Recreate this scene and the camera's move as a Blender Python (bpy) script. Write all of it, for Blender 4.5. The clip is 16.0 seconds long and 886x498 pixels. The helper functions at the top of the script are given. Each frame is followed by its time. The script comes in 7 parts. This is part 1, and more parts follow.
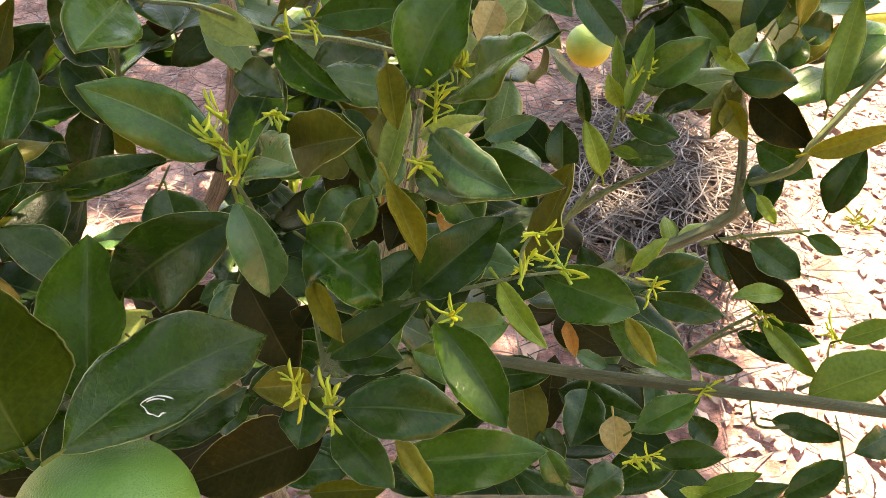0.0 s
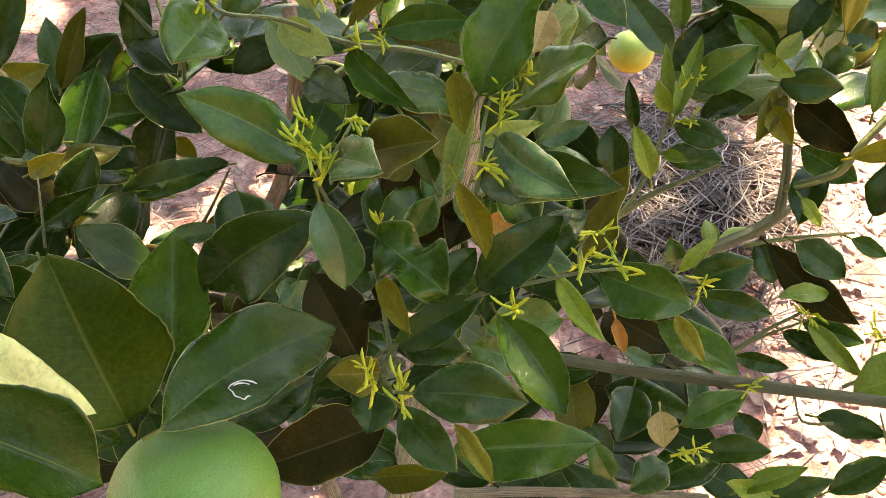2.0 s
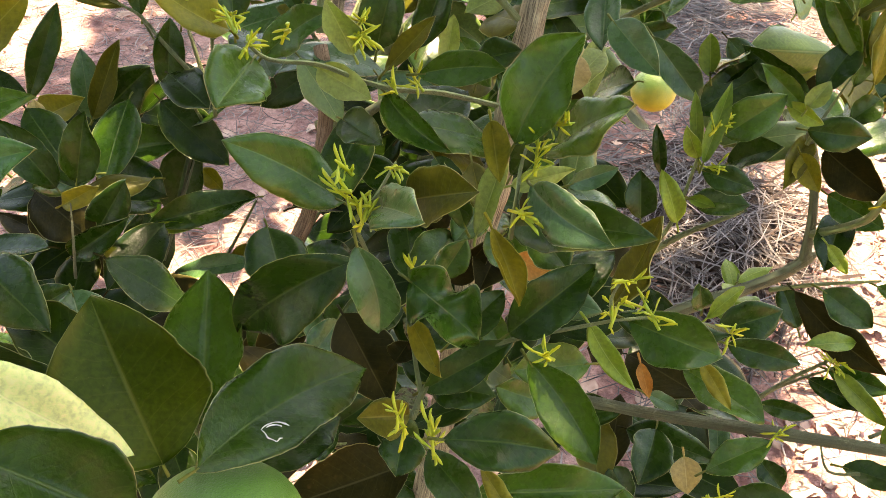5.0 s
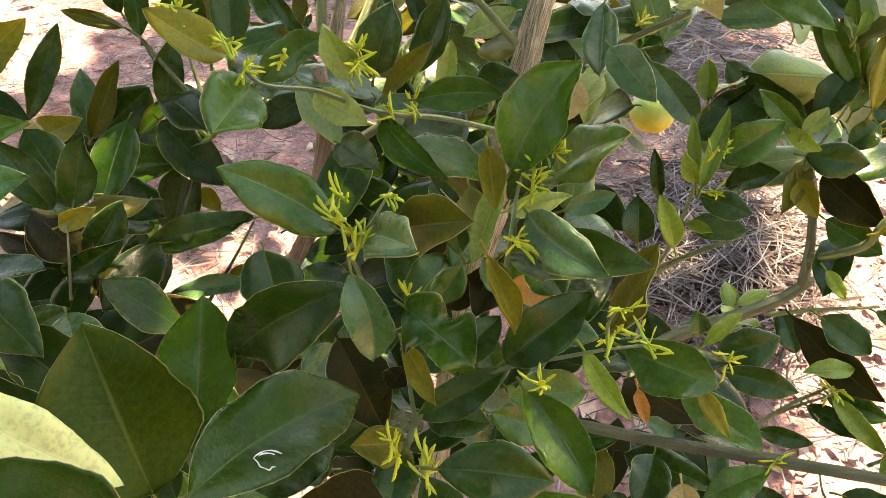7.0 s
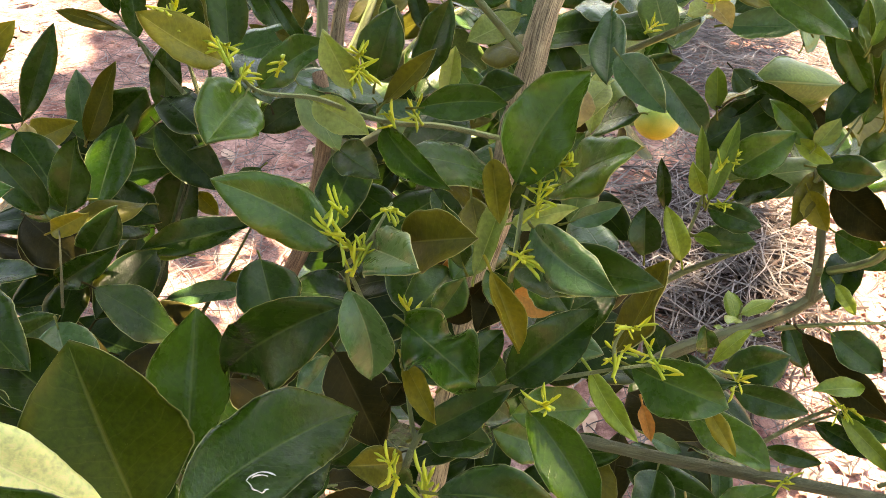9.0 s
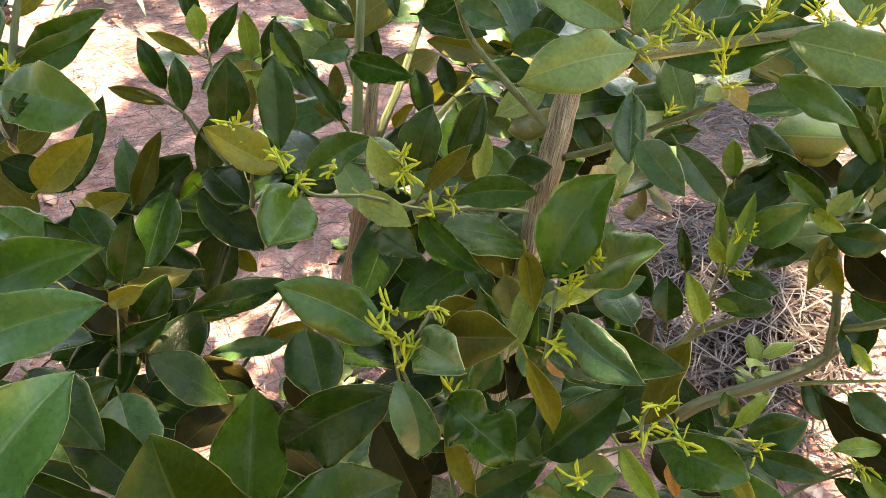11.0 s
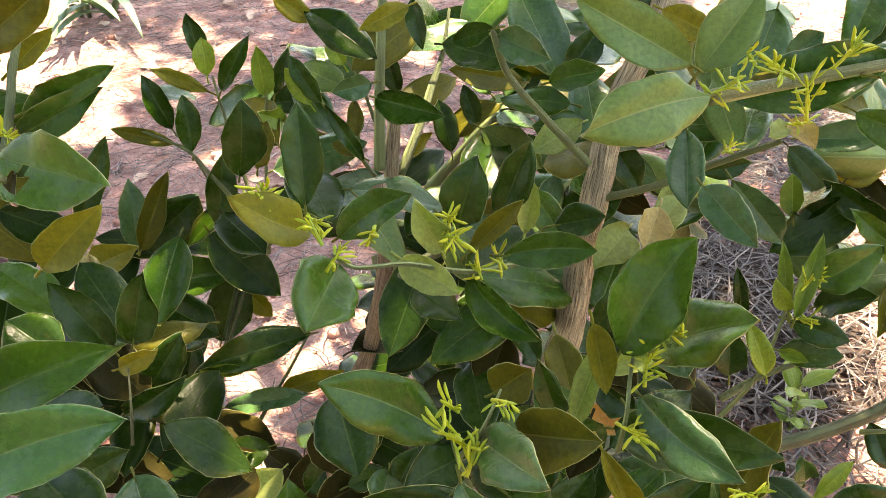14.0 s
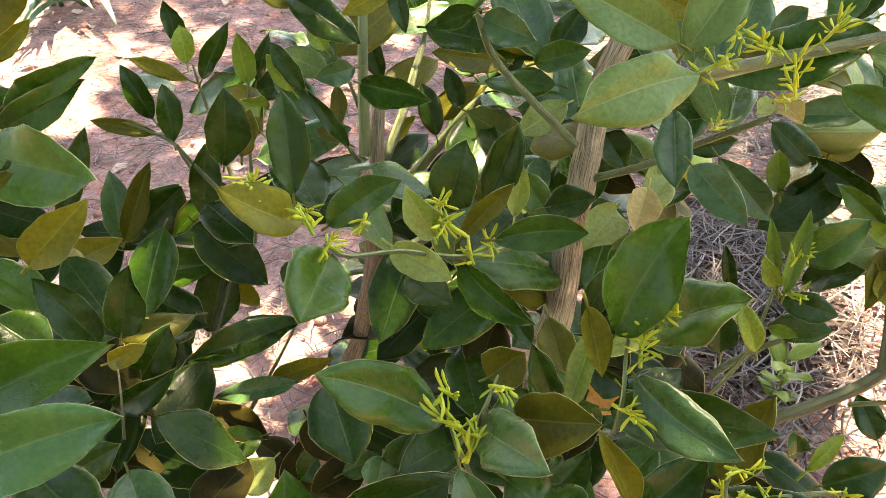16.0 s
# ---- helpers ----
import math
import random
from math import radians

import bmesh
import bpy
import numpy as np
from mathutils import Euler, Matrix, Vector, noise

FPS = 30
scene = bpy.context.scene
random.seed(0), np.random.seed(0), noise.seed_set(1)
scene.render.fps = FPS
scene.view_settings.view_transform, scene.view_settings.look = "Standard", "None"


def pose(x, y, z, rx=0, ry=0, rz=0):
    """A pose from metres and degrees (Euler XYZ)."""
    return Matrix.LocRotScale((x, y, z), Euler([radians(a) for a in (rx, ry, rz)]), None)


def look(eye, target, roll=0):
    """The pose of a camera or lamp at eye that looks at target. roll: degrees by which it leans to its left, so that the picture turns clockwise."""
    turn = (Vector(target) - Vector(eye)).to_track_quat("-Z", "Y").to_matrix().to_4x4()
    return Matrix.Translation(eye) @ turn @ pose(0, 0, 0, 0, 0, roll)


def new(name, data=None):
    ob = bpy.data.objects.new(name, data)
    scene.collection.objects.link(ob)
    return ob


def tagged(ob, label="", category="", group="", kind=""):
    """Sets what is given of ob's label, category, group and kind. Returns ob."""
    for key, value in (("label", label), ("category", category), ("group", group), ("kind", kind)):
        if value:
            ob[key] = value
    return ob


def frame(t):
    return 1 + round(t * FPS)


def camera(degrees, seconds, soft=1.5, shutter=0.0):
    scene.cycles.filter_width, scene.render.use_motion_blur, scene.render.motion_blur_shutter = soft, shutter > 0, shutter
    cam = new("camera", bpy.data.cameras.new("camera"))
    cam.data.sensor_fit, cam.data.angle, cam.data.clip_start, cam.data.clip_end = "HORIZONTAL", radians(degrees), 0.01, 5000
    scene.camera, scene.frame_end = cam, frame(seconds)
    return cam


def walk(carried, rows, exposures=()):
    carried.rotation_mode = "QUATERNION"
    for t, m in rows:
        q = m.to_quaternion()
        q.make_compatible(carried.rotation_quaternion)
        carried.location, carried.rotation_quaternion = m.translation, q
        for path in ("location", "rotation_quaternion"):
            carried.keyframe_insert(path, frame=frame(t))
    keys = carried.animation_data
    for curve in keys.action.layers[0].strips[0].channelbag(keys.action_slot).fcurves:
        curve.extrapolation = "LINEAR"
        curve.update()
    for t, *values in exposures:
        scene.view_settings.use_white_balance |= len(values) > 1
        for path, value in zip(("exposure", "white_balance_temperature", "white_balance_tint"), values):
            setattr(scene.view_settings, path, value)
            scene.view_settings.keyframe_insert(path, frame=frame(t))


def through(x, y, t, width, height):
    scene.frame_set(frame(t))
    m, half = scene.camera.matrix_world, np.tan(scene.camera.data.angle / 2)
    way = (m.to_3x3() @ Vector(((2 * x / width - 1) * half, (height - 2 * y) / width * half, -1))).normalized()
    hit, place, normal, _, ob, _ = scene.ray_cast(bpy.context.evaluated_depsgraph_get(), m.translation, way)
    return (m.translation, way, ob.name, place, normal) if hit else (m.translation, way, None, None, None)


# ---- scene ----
cam = camera(55.6, 16.0, soft=0.7)
PATH = [
    (0.0, (0.0940, 0.1020, 0.7330), (-0.0660, 1.6400, -0.5350), 3.30),
    (0.5, (0.0900, 0.0950, 0.7360), (-0.0850, 1.6320, -0.5320), 3.00),
    (1.0, (0.0890, 0.0910, 0.7350), (-0.1080, 1.6240, -0.5340), 2.50),
    (1.5, (0.0850, 0.0840, 0.7390), (-0.1320, 1.6170, -0.5260), 2.10),
    (2.0, (0.0820, 0.0790, 0.7450), (-0.1550, 1.6120, -0.5170), 1.80),
    (2.5, (0.0790, 0.0780, 0.7440), (-0.1700, 1.6130, -0.5130), 1.70),
    (3.0, (0.0750, 0.0780, 0.7460), (-0.1820, 1.6150, -0.5080), 1.70),
    (3.5, (0.0720, 0.0830, 0.7480), (-0.1870, 1.6250, -0.4990), 1.90),
    (4.0, (0.0700, 0.0810, 0.7500), (-0.1940, 1.6310, -0.4870), 2.10),
    (6.5, (0.0720, 0.0800, 0.7570), (-0.2040, 1.6640, -0.4320), 2.70),
    (7.0, (0.0720, 0.0850, 0.7570), (-0.2060, 1.6730, -0.4270), 2.70),
    (7.5, (0.0680, 0.0890, 0.7580), (-0.2100, 1.6800, -0.4230), 2.80),
    (8.0, (0.0650, 0.0940, 0.7500), (-0.2130, 1.6820, -0.4330), 3.00),
    (8.5, (0.0650, 0.0960, 0.7490), (-0.2140, 1.6850, -0.4320), 3.20),
    (9.0, (0.0680, 0.0990, 0.7540), (-0.2090, 1.6890, -0.4280), 3.30),
    (9.5, (0.0710, 0.0980, 0.7630), (-0.2050, 1.6880, -0.4190), 3.30),
    (10.0, (0.0590, 0.0920, 0.7900), (-0.2300, 1.6880, -0.3810), 2.60),
    (12.5, (0.0580, 0.0870, 0.8030), (-0.3000, 1.7040, -0.3190), 1.30),
    (13.0, (0.0360, 0.1200, 0.7940), (-0.3150, 1.7380, -0.3270), 0.90),
    (13.5, (0.0220, 0.1390, 0.7960), (-0.3170, 1.7560, -0.3300), 0.50),
    (14.0, (0.0220, 0.1380, 0.7980), (-0.3060, 1.7550, -0.3330), 0.20),
    (14.5, (0.0180, 0.1380, 0.7990), (-0.2960, 1.7530, -0.3380), 0.00),
    (15.0, (0.0160, 0.1370, 0.7980), (-0.2860, 1.7510, -0.3450), -0.00),
    (15.5, (0.0180, 0.1420, 0.7980), (-0.2710, 1.7500, -0.3550), -0.20),
    (16.0, (0.0170, 0.1400, 0.7980), (-0.2650, 1.7410, -0.3670), -0.40),
]
walk(cam, [(t, look(eye, target, roll)) for t, eye, target, roll in PATH],
     exposures=((0.0, 3.96, 9300, 18), (10.2, 4.00, 9150, 18), (12.4, 3.88, 9000, 15), (13.3, 4.04, 8950, 15), (16.0, 4.06, 8950, 16)))


# ---- light ----
SUN_HEIGHT, SUN_TURN = 66.0, 6.0   # degrees above the horizon; compass direction the sun stands in, from +y to +x
world = bpy.data.worlds.new("sky")
scene.world = world
world.use_nodes = True
wn = world.node_tree
sky = wn.nodes.new("ShaderNodeTexSky")
sky.sky_type = "NISHITA"
sky.sun_disc = False
sky.sun_elevation, sky.sun_rotation = radians(SUN_HEIGHT), radians(SUN_TURN)
wn.links.new(sky.outputs["Color"], wn.nodes["Background"].inputs["Color"])
wn.nodes["Background"].inputs["Strength"].default_value = 0.062
sun_dir = Vector((math.sin(radians(SUN_TURN)) * math.cos(radians(SUN_HEIGHT)),
                  math.cos(radians(SUN_TURN)) * math.cos(radians(SUN_HEIGHT)), math.sin(radians(SUN_HEIGHT))))
sun = new("sun", bpy.data.lights.new("sun", "SUN"))
sun.data.energy, sun.data.angle, sun.data.color = 2.75, radians(0.5), (1.0, 0.93, 0.82)
sun.matrix_world = look(sun_dir * 10, (0, 0, 0))


# ---- materials ----
def nodes_of(name):
    m = bpy.data.materials.new(name)
    m.use_nodes = True
    nt = m.node_tree
    return m, nt, nt.nodes["Principled BSDF"], nt.nodes["Material Output"]


def mix_rgb(nt, kind, fac, a, b):
    n = nt.nodes.new("ShaderNodeMix")
    n.data_type, n.blend_type = "RGBA", kind
    for sock, val in ((n.inputs[0], fac), (n.inputs[6], a), (n.inputs[7], b)):
        if hasattr(val, "is_linked"):
            nt.links.new(val, sock)
        else:
            sock.default_value = val
    return n.outputs[2]


def ramp(nt, fac, lo, hi, c0=(0, 0, 0, 1), c1=(1, 1, 1, 1)):
    n = nt.nodes.new("ShaderNodeValToRGB")
    n.color_ramp.elements[0].position, n.color_ramp.elements[1].position = lo, hi
    n.color_ramp.elements[0].color, n.color_ramp.elements[1].color = c0, c1
    nt.links.new(fac, n.inputs[0])
    return n.outputs[0]


def math_node(nt, op, a, b=None):
    n = nt.nodes.new("ShaderNodeMath")
    n.operation = op
    for sock, val in zip(n.inputs, (a, b)):
        if val is None:
            continue
        if hasattr(val, "is_linked"):
            nt.links.new(val, sock)
        else:
            sock.default_value = val
    return n.outputs[0]


def noise_tex(nt, scale, detail=4, coord="Object", rough=0.55):
    tc = nt.nodes.new("ShaderNodeTexCoord")
    n = nt.nodes.new("ShaderNodeTexNoise")
    n.inputs["Scale"].default_value, n.inputs["Detail"].default_value = scale, detail
    n.inputs["Roughness"].default_value = rough
    nt.links.new(tc.outputs[coord], n.inputs["Vector"])
    return n.outputs["Fac"]


def rgba(c):
    return (c[0], c[1], c[2], 1)


def leaf_material(name, colour, second, vein, rough, through=0.25, margin=(0.42, 0.43, 0.19), margin_amount=0.75, spots=0.0, gloss=0.4):
    """Leaf skin: blotches, pale midrib and side veins, thin pale margin; lets some light through."""
    m, nt, bsdf, out = nodes_of(name)
    uv = nt.nodes.new("ShaderNodeUVMap")
    sep = nt.nodes.new("ShaderNodeSeparateXYZ")
    nt.links.new(uv.outputs[0], sep.inputs[0])
    u = math_node(nt, "ABSOLUTE", math_node(nt, "SUBTRACT", math_node(nt, "MULTIPLY", sep.outputs[0], 2.0), 1.0))
    info = nt.nodes.new("ShaderNodeObjectInfo")
    blot = noise_tex(nt, 55, 4)
    fine = noise_tex(nt, 420, 3)
    fac = math_node(nt, "ADD", math_node(nt, "MULTIPLY", ramp(nt, blot, 0.35, 0.68), 0.45), math_node(nt, "MULTIPLY", info.outputs["Random"], 0.62))
    col = mix_rgb(nt, "MIX", fac, rgba(colour), rgba(second))
    col = mix_rgb(nt, "MULTIPLY", 0.55, col, ramp(nt, fine, 0.25, 0.72, (0.45, 0.45, 0.45, 1), (1.2, 1.2, 1.2, 1)))
    fleck = ramp(nt, noise_tex(nt, 900, 1), 0.74, 0.80)
    col = mix_rgb(nt, "MIX", math_node(nt, "MULTIPLY", fleck, 0.07), col, rgba(margin))
    # slanted side veins
    slant = math_node(nt, "SUBTRACT", math_node(nt, "MULTIPLY", sep.outputs[1], 11.0), math_node(nt, "MULTIPLY", u, 2.6))
    wig = math_node(nt, "ADD", slant, math_node(nt, "MULTIPLY", blot, 1.2))
    tri = math_node(nt, "ABSOLUTE", math_node(nt, "SUBTRACT", math_node(nt, "FRACT", wig), 0.5))
    side = ramp(nt, tri, 0.0, 0.07, (1, 1, 1, 1), (0, 0, 0, 1))
    rib = ramp(nt, u, 0.010, 0.038, (1, 1, 1, 1), (0, 0, 0, 1))
    edge = ramp(nt, u, 0.966, 0.99)
    col = mix_rgb(nt, "MIX", math_node(nt, "MULTIPLY", side, 0.17), col, rgba(vein))
    col = mix_rgb(nt, "MIX", math_node(nt, "MULTIPLY", rib, 0.65), col, rgba(vein))
    col = mix_rgb(nt, "MIX", math_node(nt, "MULTIPLY", math_node(nt, "MULTIPLY", edge, ramp(nt, blot, 0.30, 0.62, (0.35, 0.35, 0.35, 1), (1, 1, 1, 1))), margin_amount), col, rgba(margin))
    # bronze discoloured patches that start at the margin and the tip
    reach = math_node(nt, "ADD", math_node(nt, "MULTIPLY", u, 0.30), math_node(nt, "MULTIPLY", sep.outputs[1], 0.12))
    worn = ramp(nt, math_node(nt, "ADD", reach, math_node(nt, "MULTIPLY", noise_tex(nt, 26, 3), 0.9)), 0.80, 0.98)
    col = mix_rgb(nt, "MIX", math_node(nt, "MULTIPLY", worn, 0.34), col, mix_rgb(nt, "MIX", 0.55, rgba(second), (0.20, 0.13, 0.018, 1)))
    if spots:
        sp = ramp(nt, noise_tex(nt, 90, 2), 0.70, 0.76)
        col = mix_rgb(nt, "MIX", math_node(nt, "MULTIPLY", sp, spots), col, (0.10, 0.055, 0.02, 1))
    nt.links.new(col, bsdf.inputs["Base Color"])
    bsdf.inputs["IOR"].default_value = 1.42
    bsdf.inputs["Specular IOR Level"].default_value = gloss
    nt.links.new(ramp(nt, noise_tex(nt, 130, 3), 0.2, 0.8, (rough - 0.09,) * 3 + (1,), (rough + 0.12,) * 3 + (1,)), bsdf.inputs["Roughness"])
    bump = nt.nodes.new("ShaderNodeBump")
    bump.inputs["Strength"].default_value, bump.inputs["Distance"].default_value = 0.5, 0.0009
    h = math_node(nt, "ADD", math_node(nt, "MULTIPLY", fine, 0.5), math_node(nt, "SUBTRACT", math_node(nt, "MULTIPLY", blot, 1.2), math_node(nt, "ADD", math_node(nt, "MULTIPLY", side, 0.10), math_node(nt, "MULTIPLY", rib, 0.5))))
    nt.links.new(h, bump.inputs["Height"])
    nt.links.new(bump.outputs[0], bsdf.inputs["Normal"])
    tr = nt.nodes.new("ShaderNodeBsdfTranslucent")
    nt.links.new(mix_rgb(nt, "MULTIPLY", 1.0, col, (2.6, 2.9, 0.9, 1)), tr.inputs["Color"])
    mix = nt.nodes.new("ShaderNodeMixShader")
    mix.inputs[0].default_value = through
    nt.links.new(bsdf.outputs[0], mix.inputs[1])
    nt.links.new(tr.outputs[0], mix.inputs[2])
    nt.links.new(mix.outputs[0], out.inputs["Surface"])
    return m


UNDER = leaf_material("leaf_underside", (0.085, 0.105, 0.020), (0.150, 0.158, 0.032), (0.20, 0.21, 0.07), 0.55, 0.20, gloss=0.22)
SKIN = {
    "dark": leaf_material("leaf_dark_green", (0.010, 0.035, 0.002), (0.028, 0.067, 0.005), (0.066, 0.105, 0.022), 0.26, 0.10, spots=0.2, gloss=0.27),
    "mid": leaf_material("leaf_green", (0.020, 0.068, 0.006), (0.062, 0.130, 0.012), (0.120, 0.170, 0.040), 0.26, 0.11, spots=0.12, gloss=0.36),
    # blue: bluish tint of the colour includes sky sheen on the leaves
    "blue": leaf_material("leaf_blue_green_sheen", (0.030, 0.088, 0.024), (0.064, 0.136, 0.038), (0.141, 0.190, 0.080), 0.28, 0.10, gloss=0.45),
    "fresh": leaf_material("leaf_fresh_green", (0.092, 0.165, 0.016), (0.150, 0.222, 0.025), (0.256, 0.310, 0.060), 0.34, 0.18, gloss=0.35),
    "young": leaf_material("leaf_young", (0.165, 0.235, 0.025), (0.255, 0.305, 0.042), (0.32, 0.38, 0.10), 0.43, 0.25, gloss=0.3),
    "olive": leaf_material("leaf_olive", (0.062, 0.068, 0.005), (0.122, 0.114, 0.009), (0.179, 0.165, 0.030), 0.42, 0.16, spots=0.3, gloss=0.22),
    "yellow": leaf_material("leaf_yellowing", (0.125, 0.130, 0.010), (0.245, 0.205, 0.020), (0.27, 0.25, 0.05), 0.46, 0.24, spots=0.4, gloss=0.22),
    # brown: a leaf underside with its shade put into the colour
    "brown": leaf_material("leaf_underside_painted_shade", (0.011, 0.012, 0.002), (0.034, 0.027, 0.004), (0.06, 0.055, 0.02), 0.55, 0.08, spots=0.3, gloss=0.07),
    "tan": leaf_material("leaf_dry_tan", (0.340, 0.260, 0.100), (0.450, 0.350, 0.150), (0.50, 0.42, 0.22), 0.6, 0.2, spots=0.3, gloss=0.2),
    "dry": leaf_material("leaf_dry_orange", (0.360, 0.150, 0.030), (0.460, 0.235, 0.060), (0.46, 0.29, 0.10), 0.65, 0.2, spots=0.5, gloss=0.2),
    "pale": leaf_material("leaf_pale", (0.180, 0.235, 0.065), (0.300, 0.335, 0.100), (0.34, 0.37, 0.15), 0.50, 0.25, gloss=0.28),
    # cream: a sunlit leaf underside, its brightness put into the colour
    "cream": leaf_material("leaf_cream_sunlit", (0.640, 0.660, 0.290), (0.690, 0.710, 0.320), (0.70, 0.72, 0.36), 0.55, 0.30, gloss=0.3),
    "grey": leaf_material("leaf_grey_green", (0.080, 0.148, 0.031), (0.132, 0.205, 0.046), (0.243, 0.280, 0.090), 0.36, 0.12, spots=0.1, gloss=0.38),
    # deep: dark green with the crown's shade worked into the colour
    "deep": leaf_material("leaf_deep_green_shade", (0.007, 0.022, 0.001), (0.018, 0.041, 0.002), (0.050, 0.085, 0.018), 0.30, 0.07, spots=0.15, gloss=0.14),
    # bronze: warm olive that includes light coming through from behind
    "bronze": leaf_material("leaf_bronze_backlit", (0.019, 0.038, 0.001), (0.031, 0.055, 0.002), (0.075, 0.090, 0.015), 0.36, 0.12, spots=0.25, gloss=0.12),
    "gloss": leaf_material("leaf_glossy_green", (0.036, 0.120, 0.021), (0.064, 0.165, 0.030), (0.141, 0.220, 0.060), 0.24, 0.08, gloss=0.6),
}


def bark_material(name, dark, light, scale=1.0, rough=0.85):
    m, nt, bsdf, out = nodes_of(name)
    uv = nt.nodes.new("ShaderNodeUVMap")
    mp = nt.nodes.new("ShaderNodeMapping")
    mp.inputs["Scale"].default_value = (2.6 * scale, 14, 1)
    nt.links.new(uv.outputs[0], mp.inputs["Vector"])
    n1 = nt.nodes.new("ShaderNodeTexNoise")
    n1.inputs["Scale"].default_value, n1.inputs["Detail"].default_value, n1.inputs["Distortion"].default_value = 1.6, 5, 0.6
    nt.links.new(mp.outputs[0], n1.inputs["Vector"])
    f = ramp(nt, n1.outputs["Fac"], 0.36, 0.62)
    mp2 = nt.nodes.new("ShaderNodeMapping")
    mp2.inputs["Scale"].default_value = (4 * scale, 40, 1)
    nt.links.new(uv.outputs[0], mp2.inputs["Vector"])
    n2 = nt.nodes.new("ShaderNodeTexNoise")
    n2.inputs["Scale"].default_value, n2.inputs["Detail"].default_value, n2.inputs["Distortion"].default_value = 1.3, 4, 1.2
    nt.links.new(mp2.outputs[0], n2.inputs["Vector"])
    f = math_node(nt, "ADD", math_node(nt, "MULTIPLY", f, 0.35), math_node(nt, "MULTIPLY", ramp(nt, n2.outputs["Fac"], 0.40, 0.56), 0.65))
    col = mix_rgb(nt, "MIX", f, rgba(dark), rgba(light))
    col = mix_rgb(nt, "MULTIPLY", 0.5, col, ramp(nt, noise_tex(nt, 60, 3), 0.3, 0.7, (0.6, 0.55, 0.5, 1), (1.1, 1.1, 1.1, 1)))
    nt.links.new(col, bsdf.inputs["Base Color"])
    bsdf.inputs["Roughness"].default_value = rough
    bump = nt.nodes.new("ShaderNodeBump")
    bump.inputs["Strength"].default_value, bump.inputs["Distance"].default_value = 1.0, 0.002
    nt.links.new(f, bump.inputs["Height"])
    nt.links.new(bump.outputs[0], bsdf.inputs["Normal"])
    return m


BARK = bark_material("bark_brown", (0.060, 0.038, 0.018), (0.66, 0.53, 0.31))
BARK_RED = bark_material("bark_reddish", (0.10, 0.052, 0.026), (0.66, 0.43, 0.25))
# darker copy of the green bark, with branch shade in its colour
SHADED_GREEN_BARK = bark_material("bark_grey_green", (0.120, 0.140, 0.060), (0.230, 0.250, 0.120), 0.5, 0.7)
GREEN_BARK = bark_material("bark_green", (0.140, 0.195, 0.058), (0.275, 0.340, 0.120), 0.5, 0.6)


def plain_noise_material(name, c0, c1, scale, rough, bump_d=0.0, coord="Object", through=0.0, by_object=False, skew=1.0):
    m, nt, bsdf, out = nodes_of(name)
    f = noise_tex(nt, scale, 5, coord)
    info = nt.nodes.new("ShaderNodeObjectInfo")
    geo = nt.nodes.new("ShaderNodeNewGeometry")
    fac = math_node(nt, "ADD", math_node(nt, "MULTIPLY", ramp(nt, f, 0.35, 0.65), 0.4), math_node(nt, "MULTIPLY", math_node(nt, "POWER", info.outputs["Random"] if by_object else geo.outputs["Random Per Island"], skew), 0.6))
    nt.links.new(mix_rgb(nt, "MIX", fac, rgba(c0), rgba(c1)), bsdf.inputs["Base Color"])
    bsdf.inputs["Roughness"].default_value = rough
    if bump_d:
        bump = nt.nodes.new("ShaderNodeBump")
        bump.inputs["Strength"].default_value, bump.inputs["Distance"].default_value = 0.6, bump_d
        nt.links.new(f, bump.inputs["Height"])
        nt.links.new(bump.outputs[0], bsdf.inputs["Normal"])
    if through:
        tr = nt.nodes.new("ShaderNodeBsdfTranslucent")
        tr.inputs["Color"].default_value = rgba([min(1, c * 1.5) for c in c1])
        mix = nt.nodes.new("ShaderNodeMixShader")
        mix.inputs[0].default_value = through
        nt.links.new(bsdf.outputs[0], mix.inputs[1])
        nt.links.new(tr.outputs[0], mix.inputs[2])
        nt.links.new(mix.outputs[0], out.inputs["Surface"])
    return m


BUD = plain_noise_material("flower_bud", (0.19, 0.33, 0.022), (0.58, 0.55, 0.028), 160, 0.5, through=0.2, by_object=True)
STRAW = plain_noise_material("dry_straw", (0.018, 0.014, 0.013), (0.36, 0.315, 0.285), 40, 0.8, skew=2.2)
# near-black strands that imitate shade in the gaps of the straw
GAP_STRAW = plain_noise_material("straw_gap_shade", (0.020, 0.014, 0.010), (0.085, 0.055, 0.040), 40, 0.9)
LITTER = plain_noise_material("dry_leaf_litter", (0.24, 0.12, 0.075), (0.66, 0.49, 0.37), 60, 0.8)
GRASS = plain_noise_material("grass_blade", (0.06, 0.15, 0.10), (0.15, 0.23, 0.08), 30, 0.5, through=0.2)
CLOD = plain_noise_material("soil_clod", (0.25, 0.105, 0.075), (0.46, 0.25, 0.19), 120, 0.95, 0.002)


